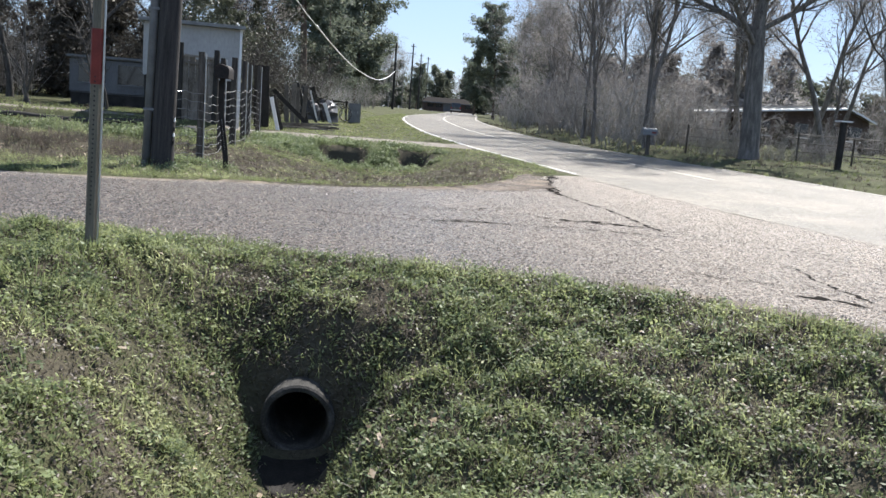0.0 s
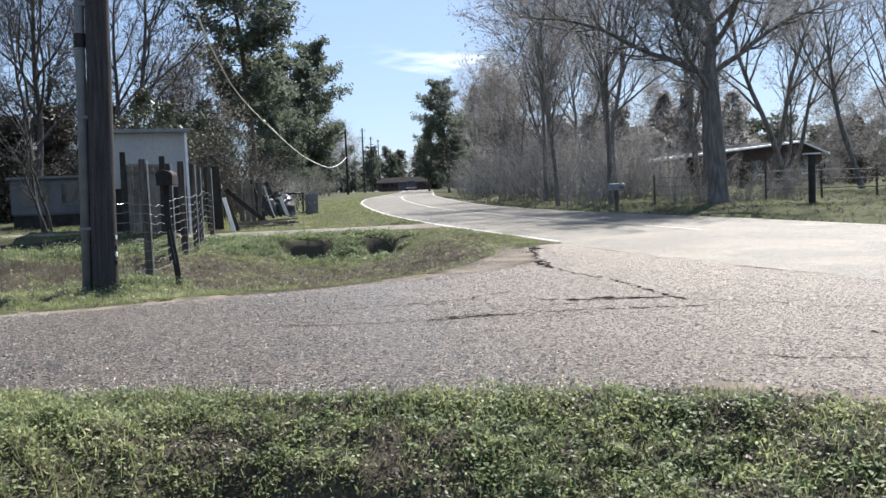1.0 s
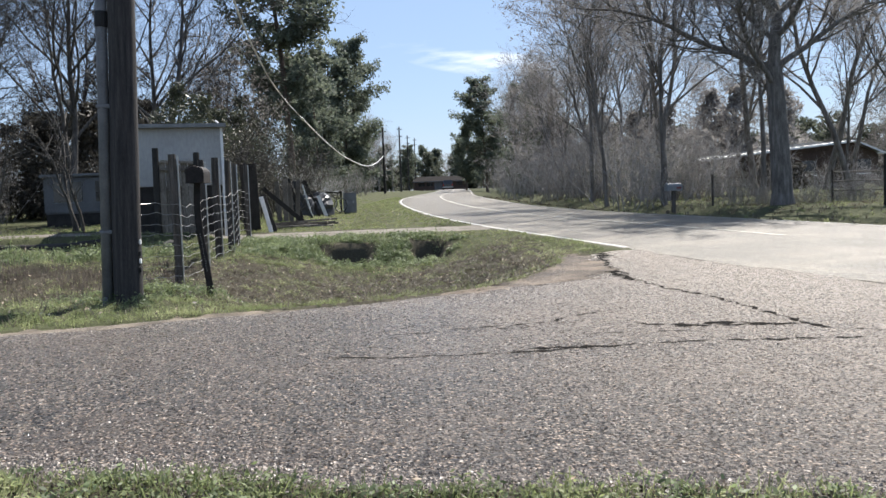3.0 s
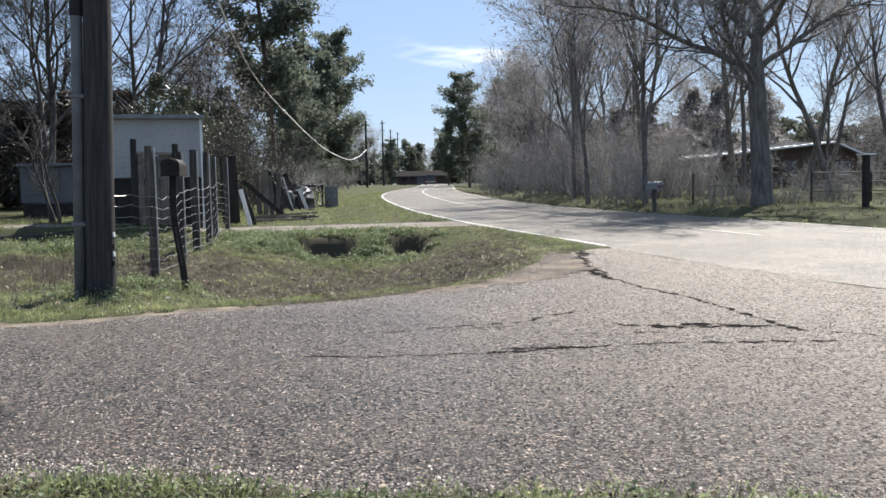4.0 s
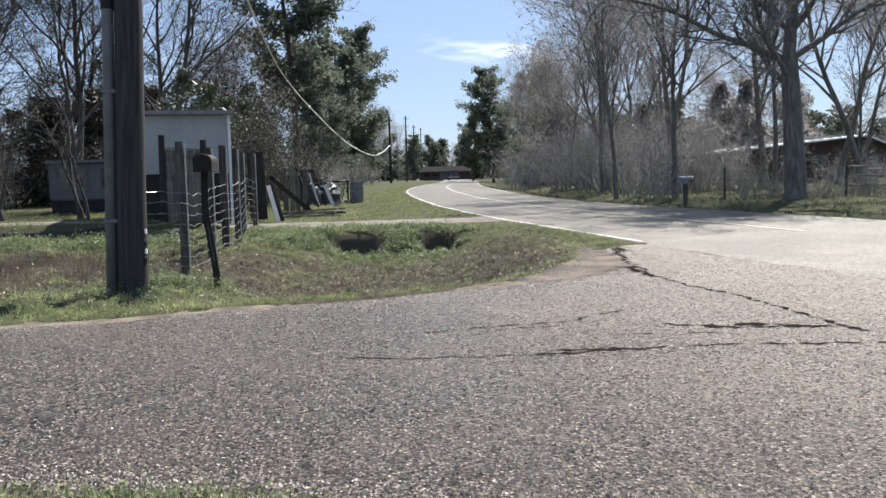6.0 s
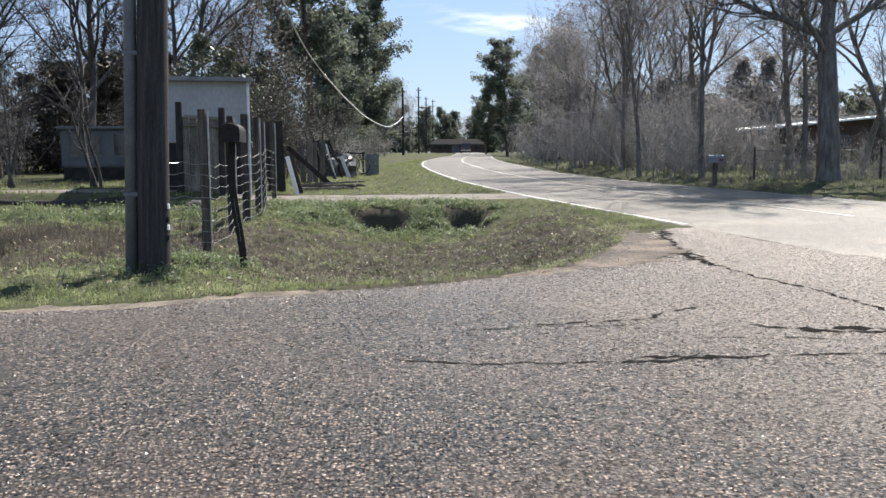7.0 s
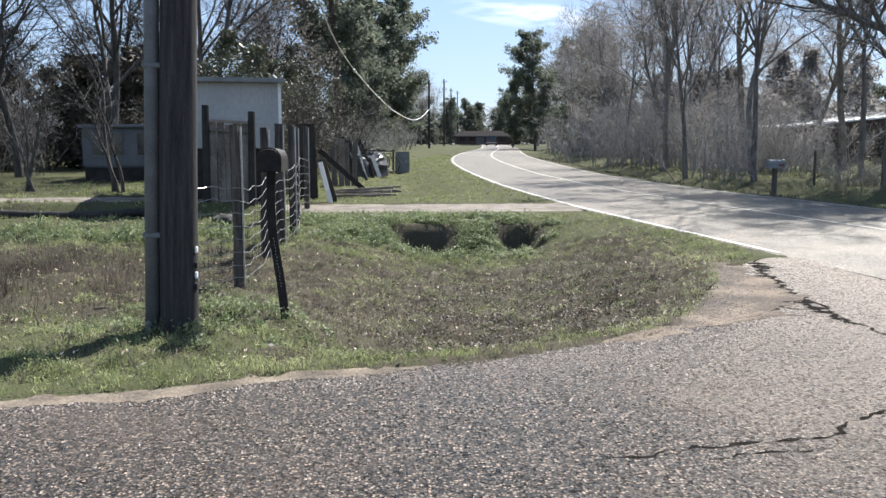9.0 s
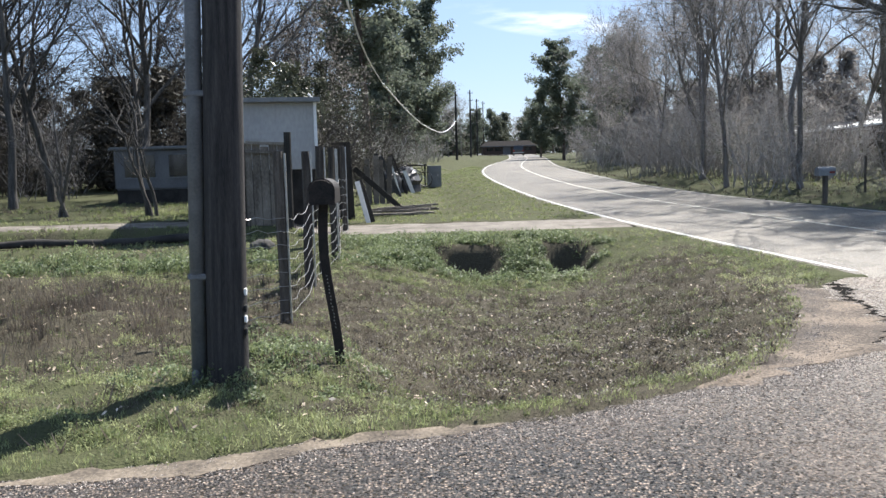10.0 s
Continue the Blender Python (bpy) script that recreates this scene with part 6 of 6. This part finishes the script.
def far_woods():
    rs = np.random.default_rng(9)
    centers = []
    def crown_at(x, y, h, w, n):
        z = float(profile(y))
        u = rs.random(n)
        zz = z + h * (0.08 + 0.92 * u)
        rad = w * np.sqrt(np.clip(np.sin(np.pi * np.clip(u * 0.92 + 0.06, 0, 1)), 0, 1)) * np.sqrt(rs.random(n))
        a = rs.random(n) * 2 * np.pi
        centers.append(np.stack([x + rad * np.cos(a), y + rad * np.sin(a), zz], -1))
    for i in range(50):
        y = rs.uniform(190, 330)
        crown_at(float(road_left(y)) - rs.uniform(9, 70), y, rs.uniform(8, 15), rs.uniform(2.5, 5), 180)
    for i in range(60):
        y = rs.uniform(190, 330)
        crown_at(float(road_right(y)) + rs.uniform(5, 80), y, rs.uniform(7, 13), rs.uniform(2.5, 5), 180)
    for i in range(40):
        crown_at(rs.uniform(-20, 60), rs.uniform(225, 330), rs.uniform(8, 13), rs.uniform(3, 6), 700)
    for i in range(90):
        x = rs.uniform(-150, -32)
        crown_at(x, rs.uniform(60, 120), rs.uniform(6, 11), rs.uniform(2.5, 5), 140)
    v = leaf_tris(np.concatenate(centers), 1, 0.6, 0.4, rs, slim=0.1)
    bulk("far_woods", v, 4, M_FARWOOD, "hazy far woods along the road and behind the yards", "woods")


far_woods()


def dense_woods(name, places, per, size, mat, label, seed, slim=0.3):
    """Close-grown evergreen crowns, each a cloud of small leaves round a leaning axis."""
    rs = np.random.default_rng(seed)
    out = []
    for x, y, h, w in places:
        u = rs.random(per)
        rad = w * np.clip(1.15 - u, 0.05, 1) ** 0.6 * rs.random(per) ** 0.4 * (0.75 + 0.35 * np.sin(17 * u + x))
        a = rs.random(per) * 2 * np.pi
        out.append(np.stack([x + rad * np.cos(a), y + rad * np.sin(a), profile(y) + h * (0.02 + 0.98 * u)], -1))
    bulk(name, leaf_tris(np.concatenate(out), 1, size, size * 0.4, rs, slim=slim), 4, mat, label, "woods")


r_ = random.Random(77)
dense_woods("dark_shrubs", [(-4.3 - 0.5 * (i % 3) + r_.uniform(-0.3, 0.3), 26.6 + 1.75 * i + r_.uniform(-0.6, 0.6), r_.uniform(3.2, 4.6) + 0.09 * i, r_.uniform(1.0, 1.35)) for i in range(15)], 3000, 0.065, M_HEDGE, "dark glossy shrubs along the yard's fence line", 65)
dense_woods("evergreen_woods", [(15 + 1.55 * i + r_.uniform(-1, 1), 76 + 0.25 * i + r_.uniform(-5, 6), r_.uniform(3.5, 6.5), r_.uniform(2.4, 3.6)) for i in range(38)], 1300, 0.3, M_CEDAR, "dim evergreen woods behind the low house", 61)
dense_woods("twiggy_woods", [(13 + 1.7 * i + r_.uniform(-1, 1), 70 + 0.3 * i + r_.uniform(-6, 8), r_.uniform(8.0, 12.0), r_.uniform(2.4, 4.0)) for i in range(34)], 1500, 0.42, M_FARWOOD, "fine leafless woods behind the low house", 66, 0.05)
dense_woods("hedge", [(17.5 + 1.25 * i + r_.uniform(-0.5, 0.5), 50 + r_.uniform(-2, 2), r_.uniform(1.2, 1.75), r_.uniform(0.8, 1.2)) for i in range(18)], 1500, 0.09, M_VINE, "dim untrimmed hedge before the low house", 68)
dense_woods("brown_thicket", [(14 + 1.3 * i + r_.uniform(-1, 1), 66 + 0.2 * i + r_.uniform(-4, 5), r_.uniform(3.5, 7.5), r_.uniform(1.5, 2.6)) for i in range(14)], 1500, 0.26, M_FARWOOD, "brown thicket behind the low house", 62)
dense_woods("dark_thicket", [(-44 + 1.15 * i + r_.uniform(-1, 1), 47 + r_.uniform(-3, 6), r_.uniform(3.6, 5.8), r_.uniform(2.0, 3.0)) for i in range(33)], 2200, 0.18, M_VINE, "dark winter thicket behind the yard", 64)
dense_woods("twiggy_woods", [(-45 + 1.2 * i + r_.uniform(-1, 1), 50 + r_.uniform(-3, 7), r_.uniform(5.0, 8.2), r_.uniform(2.0, 3.2)) for i in range(33)], 1300, 0.34, M_STEM, "fine dark leafless woods behind the yard", 67, 0.05)
dense_woods("evergreen_woods", [(-6 + 1.9 * i + r_.uniform(-1, 1), 236 + r_.uniform(-10, 12), r_.uniform(5.0, 11.5), r_.uniform(2.0, 3.6)) for i in range(26)], 900, 0.5, M_CEDAR, "dark evergreen trees behind the end of the road", 63)


# ---- grass, weeds and litter ----
def lumps(name, x0, x1, y0, y1, count, per, radius, high, leaf, mat, label, seed, keep, share=0.35, gaps=0.05):
    """Low domed clumps, each a bunch of short broad blades and small leaves, with gaps between the clumps."""
    rs = np.random.default_rng(seed)
    cx, cy = rs.uniform(x0, x1, count), rs.uniform(y0, y1, count)
    patchy = gaps + (1 - gaps) * ((rumple(3.3 * cx + seed, 3.0 * cy + 0.4 * seed) + 0.6 * rumple(7.7 * cx, 6.9 * cy + seed) + rs.normal(0, 0.12, count)) > -0.04)
    k = (on_road(cx, cy) < rs.normal(-0.06, 0.04, count)) & ~at_pipe(cx, cy) & (rs.random(count) < keep(cx, cy) * patchy)
    cx, cy = cx[k], cy[k]
    m = len(cx)
    size = rs.uniform(0.45, 1.5, m)
    own = np.repeat(np.arange(m), per)
    n = len(own)
    rad = radius * size[own] * np.sqrt(rs.random(n))
    ang = rs.uniform(0, 2 * np.pi, n)
    ox, oy = rad * np.cos(ang), rad * np.sin(ang)
    x, y = cx[own] + ox, cy[own] + oy
    z = land(x, y)
    dome = high * size[own] * np.sqrt(np.clip(1.05 - (rad / (radius * size[own])) ** 2, 0, 1)) * rs.uniform(0.55, 1.15, n)
    flat = rs.random(n) < share
    a = rs.uniform(0, 2 * np.pi, n)
    w = leaf * rs.uniform(0.5, 1.2, n)
    ux, uy = np.cos(a) * w / 2, np.sin(a) * w / 2
    lx, ly = ox * rs.uniform(0.2, 0.9, n) + rs.normal(0, 0.012, n), oy * rs.uniform(0.2, 0.9, n) + rs.normal(0, 0.012, n)
    s3 = lambda px, py, pz: np.stack([px, py, pz], -1)
    blade = np.stack([s3(x - ux, y - uy, z - 0.01), s3(x + ux, y + uy, z - 0.01), s3(x + lx + ux * 0.3, y + ly + uy * 0.3, z + dome), s3(x + lx - ux * 0.3, y + ly - uy * 0.3, z + dome)], 1)
    tilt = rs.normal(0, 0.5, n)
    c = s3(x, y, z + dome * rs.uniform(0.6, 1.0, n))
    ax = s3(np.cos(a) * np.cos(tilt), np.sin(a) * np.cos(tilt), np.sin(tilt)) * (leaf * rs.uniform(1.0, 2.2, n))[:, None]
    roll = rs.normal(0, 0.5, n)
    bx = s3(-np.sin(a) * np.cos(roll), np.cos(a) * np.cos(roll), np.sin(roll)) * (leaf * rs.uniform(0.6, 1.1, n))[:, None]
    leafq = np.stack([c - ax, c + bx, c + ax, c - bx], 1)
    bulk(name, np.where(flat[:, None, None], leafq, blade).reshape(-1, 3), 4, mat, label, "grass")


def blades(name, x0, x1, y0, y1, count, h, w, mat, label, seed, keep, lean=0.5):
    """Bent grass blades scattered where keep(x, y) is larger than a random number."""
    rs = np.random.default_rng(seed)
    tufts = max(1, count // 14)
    cx, cy, ch = rs.uniform(x0, x1, tufts), rs.uniform(y0, y1, tufts), rs.uniform(0.55, 1.3, tufts)
    own = rs.integers(0, tufts, count)
    x, y = cx[own] + rs.normal(0, h * 0.45, count), cy[own] + rs.normal(0, h * 0.45, count)
    tall = ch[own]
    k = (on_road(x, y) < rs.normal(0.0, 0.05, count)) & ~at_pipe(x, y) & (rs.random(count) < keep(x, y))
    x, y, tall = x[k], y[k], tall[k]
    n = len(x)
    z = land(x, y)
    hh = h * tall * rs.uniform(0.45, 1.35, n) * (0.8 + 0.35 * rumple(1.3 * x, 1.1 * y + 2))
    a, b = rs.uniform(0, 2 * np.pi, n), rs.uniform(0, 2 * np.pi, n)
    ux, uy = np.cos(a) * w / 2, np.sin(a) * w / 2
    lx, ly = np.cos(b) * hh * lean * rs.random(n), np.sin(b) * hh * lean * rs.random(n)
    p = lambda px, py, pz: np.stack([px, py, pz], -1)
    base1, base2 = p(x - ux, y - uy, z - 0.01), p(x + ux, y + uy, z - 0.01)
    tip1, tip2 = p(x + lx - ux * 0.25, y + ly - uy * 0.25, z + hh), p(x + lx + ux * 0.25, y + ly + uy * 0.25, z + hh)
    bulk(name, np.stack([base1, base2, tip2, tip1], 1).reshape(-1, 3), 4, mat, label, "grass")


def leaves_on_ground(name, x0, x1, y0, y1, count, size, high, mat, label, seed, keep, category="weeds"):
    """Small broad leaves lying or standing over the ground."""
    rs = np.random.default_rng(seed)
    x, y = rs.uniform(x0, x1, count), rs.uniform(y0, y1, count)
    k = (on_road(x, y) < -0.03) & ~at_pipe(x, y) & (rs.random(count) < keep(x, y))
    x, y = x[k], y[k]
    n = len(x)
    z = land(x, y) + rs.random(n) * high
    a, tilt = rs.uniform(0, 2 * np.pi, n), rs.normal(0, 0.55, n)
    s = size * rs.uniform(0.5, 1.4, n)
    ax = np.stack([np.cos(a) * np.cos(tilt), np.sin(a) * np.cos(tilt), np.sin(tilt)], -1)
    roll = rs.normal(0, 0.6, n)
    bx = np.stack([-np.sin(a) * np.cos(roll), np.cos(a) * np.cos(roll), np.sin(roll)], -1)
    c = np.stack([x, y, z + 0.012], -1)
    q = np.stack([c - ax * s[:, None], c + bx * s[:, None] * 0.5, c + ax * s[:, None], c - bx * s[:, None] * 0.5], 1)
    bulk(name, q.reshape(-1, 3), 4, mat, label, category)


lush = lambda x, y: np.clip(1.15 - 1.5 * dryness(x, y), 0.07, 1)
arid = lambda x, y: np.clip(0.15 + 1.3 * dryness(x, y), 0.1, 1)
lumps("grass", -4.5, 4.6, 2.4, 7.0, 12500, 34, 0.07, 0.06, 0.0075, M_GRASS, "lumpy green grass on the near bank", 1, lush, 0.72, 0.12)
clover = lambda x, y: np.clip(0.3 + 0.5 * ss(x, -0.6, 0.6) - 0.45 * ss(x, 1.2, 2.6) + 0.35 * rumple(0.9 * x, 1.1 * y), 0.08, 1)
lumps("clover", -4.5, 4.6, 2.4, 7.0, 7500, 34, 0.085, 0.06, 0.009, M_WEED, "dark clover clumps on the near bank", 3, clover, 0.8, 0.1)
lumps("dry_grass", -4.5, 4.6, 2.4, 7.0, 13000, 24, 0.08, 0.035, 0.0068, M_DRYGRASS, "dry grass clumps on the near bank", 2, lambda x, y: 0.4 + arid(x, y), 0.6, 0.5)
blades("grass", -4.5, 4.6, 2.4, 7.0, 45000, 0.032, 0.004, M_GRASS, "short green grass between the clumps", 18, lush, 1.0)
mouth_ = lambda x, y: np.exp(-(((x - 0.1) / 0.45) ** 2) - (((y - 4.6) / 0.22) ** 2))
leaves_on_ground("leaf_litter", -1.0, 1.2, 4.0, 5.0, 420, 0.03, 0.03, M_LITTER, "pale dead leaves and chaff below the pipe mouth", 23, mouth_, "litter")
tall_weeds = lambda x, y: np.exp(-(((x + 5.8) / 3.0) ** 2) - (((y - 15.4) / 1.5) ** 2)) * (0.35 + 0.65 * (rumple(1.9 * x, 2.3 * y) > -0.1))
blades("dry_stalks", -10.0, -3.0, 13.0, 18.2, 42000, 0.17, 0.007, M_DRYGRASS, "brown dry weed stalks standing in the yard", 24, tall_weeds, 0.6)
apart = lambda x, y: 1.0 - ((x > -4.5) & (x < 4.6) & (y > 2.4)) * 1.0
blades("grass", -16.0, 7.0, -9.0, 8.0, 90000, 0.06, 0.014, M_GRASS, "green grass of the roadside bank", 27, apart, 0.9)
blades("dry_grass", -16.0, 7.0, -9.0, 8.0, 30000, 0.05, 0.012, M_DRYGRASS, "dry grass of the roadside bank", 28, apart, 1.1)
brow = lambda x, y: np.exp(-(((near_edge(x) - y - 0.16) / 0.2) ** 2)) * (0.35 + 0.65 * (rumple(2.3 * x, 0.7 * y) > -0.1))
blades("grass", -4.5, 3.4, 4.2, 6.9, 60000, 0.06, 0.005, M_GRASS, "longer sunlit grass along the brow of the bank", 29, brow, 1.1)
blades("grass", 0.3, 4.4, 2.4, 6.0, 26000, 0.055, 0.0045, M_GRASS, "longer grass among the clover", 30, lambda x, y: 0.5 + 0.4 * rumple(1.7 * x, 1.5 * y), 1.2)
tuft = lambda x, y: 0.9 * np.exp(-(((x + 1.7) / 0.8) ** 2) - (((y - 5.5) / 0.7) ** 2))
lumps("grass", -3.6, -0.3, 4.2, 6.6, 1300, 46, 0.11, 0.085, 0.0075, M_GRASS, "rank bright grass tufts round the marker post", 33, tuft, 0.5, 0.3)
straw = lambda x, y: np.exp(-(((x - 0.25) / 0.4) ** 2) - (((y - 5.5) / 0.6) ** 2)) + 0.05
blades("dry_stalks", -1.2, 1.8, 4.3, 6.5, 9000, 0.05, 0.004, M_DRYGRASS, "straw and dry stalks above the pipe", 19, straw, 3.0)
leaves_on_ground("leaf_litter", -4.5, 4.6, 2.4, 6.6, 1300, 0.016, 0.04, M_LITTER, "pale dead leaves caught in the grass", 4, arid, "litter")
lumps("grass", -6.0, 3.6, 10.4, 19.0, 13000, 30, 0.085, 0.06, 0.0062, M_GRASS, "lumpy green grass round the corner ditch", 20, lush, 0.55)
blades("grass", -8.0, 3.6, 10.3, 21.9, 90000, 0.04, 0.006, M_GRASS, "green grass round the corner ditch", 5, lush, 0.9)
blades("dry_grass", -8.0, 3.6, 10.3, 21.9, 60000, 0.05, 0.006, M_DRYGRASS, "brown dry grass in the corner ditch", 6, arid, 1.2)
lumps("dry_grass", -3.0, 3.4, 11.6, 19.4, 7000, 22, 0.085, 0.05, 0.0055, M_DRYGRASS, "brown thatch clumps in the corner ditch", 25, arid, 0.35)
lumps("grass", -2.4, 3.0, 12.4, 19.0, 900, 60, 0.12, 0.06, 0.006, M_GRASS, "green clumps in the dry corner ditch", 26, lambda x, y: 0.6 + 0 * x, 0.6)
rim = lambda x, y: np.exp(-(((y - far_edge(x) - 0.12) / 0.22) ** 2)) * (0.4 + 0.6 * (rumple(2.1 * x + 1, 0.9 * y) > -0.15))
blades("grass", -8.0, 2.6, 10.1, 15.0, 60000, 0.055, 0.0055, M_GRASS, "sunlit grass along the far edge of the side road", 32, rim, 1.1)
leaves_on_ground("leaf_litter", -8.0, 3.4, 10.6, 21.0, 6000, 0.02, 0.05, M_LITTER, "pale dead leaves in the corner ditch", 7, arid, "litter")
leaves_on_ground("leaf_litter", -2.2, 2.6, 12.6, 18.4, 22000, 0.015, 0.04, M_LITTERD, "matted brown leaves in the corner ditch", 31, lambda x, y: np.exp(-(((x - 0.3) / 1.5) ** 2) - (((y - 15.0) / 2.2) ** 2)), "litter")
green_bank = lambda x, y: np.exp(-(((x + 0.3) / 2.0) ** 4) - (((y - 20.3) / 1.25) ** 4)) * (0.35 + 0.65 * (rumple(2.2 * x, 2.0 * y) > -0.15)) * (1 - np.exp(-(((x + 0.4) / 0.58) ** 4) - (((y - 20.15) / 0.8) ** 4))) * (1 - np.exp(-(((x - 1.2) / 0.46) ** 4) - (((y - 20.1) / 0.75) ** 4)))
lumps("ditch_weeds", -2.6, 2.0, 18.7, 21.9, 950, 130, 0.17, 0.12, 0.013, M_WEED, "lush green weed clumps over the culvert bank", 8, green_bank, 0.8, 0.6)
left_tuft = lambda x, y: np.exp(-(((x + 5.4) / 2.4) ** 4) - (((y - 18.9) / 0.85) ** 4)) * 0.5
lumps("ditch_weeds", -9.0, -2.7, 17.4, 20.4, 420, 170, 0.2, 0.24, 0.016, M_WEED, "green weed clumps in the yard", 9, left_tuft, 0.8, 0.6)
post_tuft = lambda x, y: np.exp(-(((x + 2.3) / 0.75) ** 4) - (((y - 13.2) / 1.0) ** 4)) * 0.8
lumps("ditch_weeds", -3.4, -1.2, 11.5, 14.6, 300, 80, 0.12, 0.1, 0.011, M_WEED, "weed clumps round the pole and post", 10, post_tuft, 0.75, 0.6)
blades("grass", -30.0, -8.0, 9.8, 34.0, 45000, 0.07, 0.016, M_GRASS, "green grass of the yard", 11, lush, 0.8)
blades("grass", -9.0, -2.5, 21.5, 36.0, 45000, 0.06, 0.012, M_GRASS, "green grass of the yard", 12, lush, 0.8)
blades("grass", -3.0, 3.0, 24.6, 75.0, 75000, 0.05, 0.012, M_GRASS, "green verge beside the curving road", 13, lush, 0.8)
blades("dry_grass", -30.0, -2.5, 10.0, 34.0, 26000, 0.12, 0.015, M_DRYGRASS, "dry grass of the yard", 14, arid, 0.9)
blades("grass", 8.0, 36.0, 14.0, 48.0, 40000, 0.06, 0.014, M_GRASS, "green lawn and verge across the road", 15, lush, 0.8)
blades("dry_grass", 7.0, 22.0, 18.0, 62.0, 30000, 0.10, 0.02, M_DRYGRASS, "dry verge grass across the road", 16, arid, 0.9)
leaves_on_ground("leaf_litter", -3.0, 2.2, 25.0, 48.0, 1200, 0.025, 0.03, M_LITTER, "pale dead leaves on the verge", 17, lambda x, y: 0.6 + 0 * x, "litter")


# ---- loose stones ----
def loose_chips(name, x, y, size, mat, label, seed):
    """Small angular stones lying on the road."""
    rs = np.random.default_rng(seed)
    n = len(x)
    z = np.array([road_z(float(a), float(b)) for a, b in zip(x, y)])
    s_ = size * rs.uniform(0.5, 1.6, n)
    ring = [(1, 0, 0), (0, 1, 0), (-1, 0, 0), (0, -1, 0)]
    a = rs.uniform(0, np.pi, n)
    ca, sa = np.cos(a), np.sin(a)
    corner = []
    for rx, ry, _ in ring:
        k = rs.uniform(0.6, 1.2, n) * s_
        corner.append(np.stack([x + (rx * ca - ry * sa) * k, y + (rx * sa + ry * ca) * k, z + 0.001], -1))
    top = np.stack([x + rs.normal(0, 0.2, n) * s_, y + rs.normal(0, 0.2, n) * s_, z + s_ * rs.uniform(0.5, 1.0, n)], -1)
    tri = [np.stack([corner[i], corner[(i + 1) % 4], top], 1) for i in range(4)]
    bulk(name, np.concatenate(tri, 1).reshape(-1, 3), 3, mat, label, "gravel")


M_CHIP = material("loose_stone_chips", [(0.05, 0.042, 0.036), (0.17, 0.14, 0.115), (0.42, 0.36, 0.3)], 30, 120, 0.5, 0.0, spec=0.4)
rs_ = np.random.default_rng(51)
px_, py_ = rs_.uniform(-4.5, 5.0, 30000), rs_.uniform(4.5, 11.5, 30000)
ok_ = (on_road(px_, py_) > 0.02) & (rs_.random(30000) < np.clip(1.2 - (py_ - 6.0) / 5.0, 0.2, 1)) & (px_ < 4.4)
loose_chips("loose_gravel", px_[ok_], py_[ok_], 0.0065, M_CHIP, "loose stone chips on the side road", 52)
px_ = rs_.uniform(-5.0, 2.8, 9000)
py_ = far_edge(px_) - np.abs(rs_.normal(0.02, 0.2, 9000))
loose_chips("loose_gravel", px_, py_, 0.006, M_CHIP, "loose stone chips along the road's edge", 53)
px_ = rs_.normal(2.2, 0.55, 5200)
py_ = far_edge(np.minimum(px_, 2.85)) - np.abs(rs_.normal(0.1, 0.5, 5200))
ok_ = on_road(px_, py_) > 0.0
loose_chips("loose_gravel", px_[ok_], py_[ok_], 0.008, M_CHIP, "loose stones and grit on the dirt at the corner", 55)
px_ = rs_.uniform(-4.5, 3.0, 9000)
py_ = near_edge(px_) + np.abs(rs_.normal(0, 0.16, 9000))
loose_chips("loose_gravel", px_, py_, 0.0075, M_CHIP, "loose stone chips along the grass edge", 54)
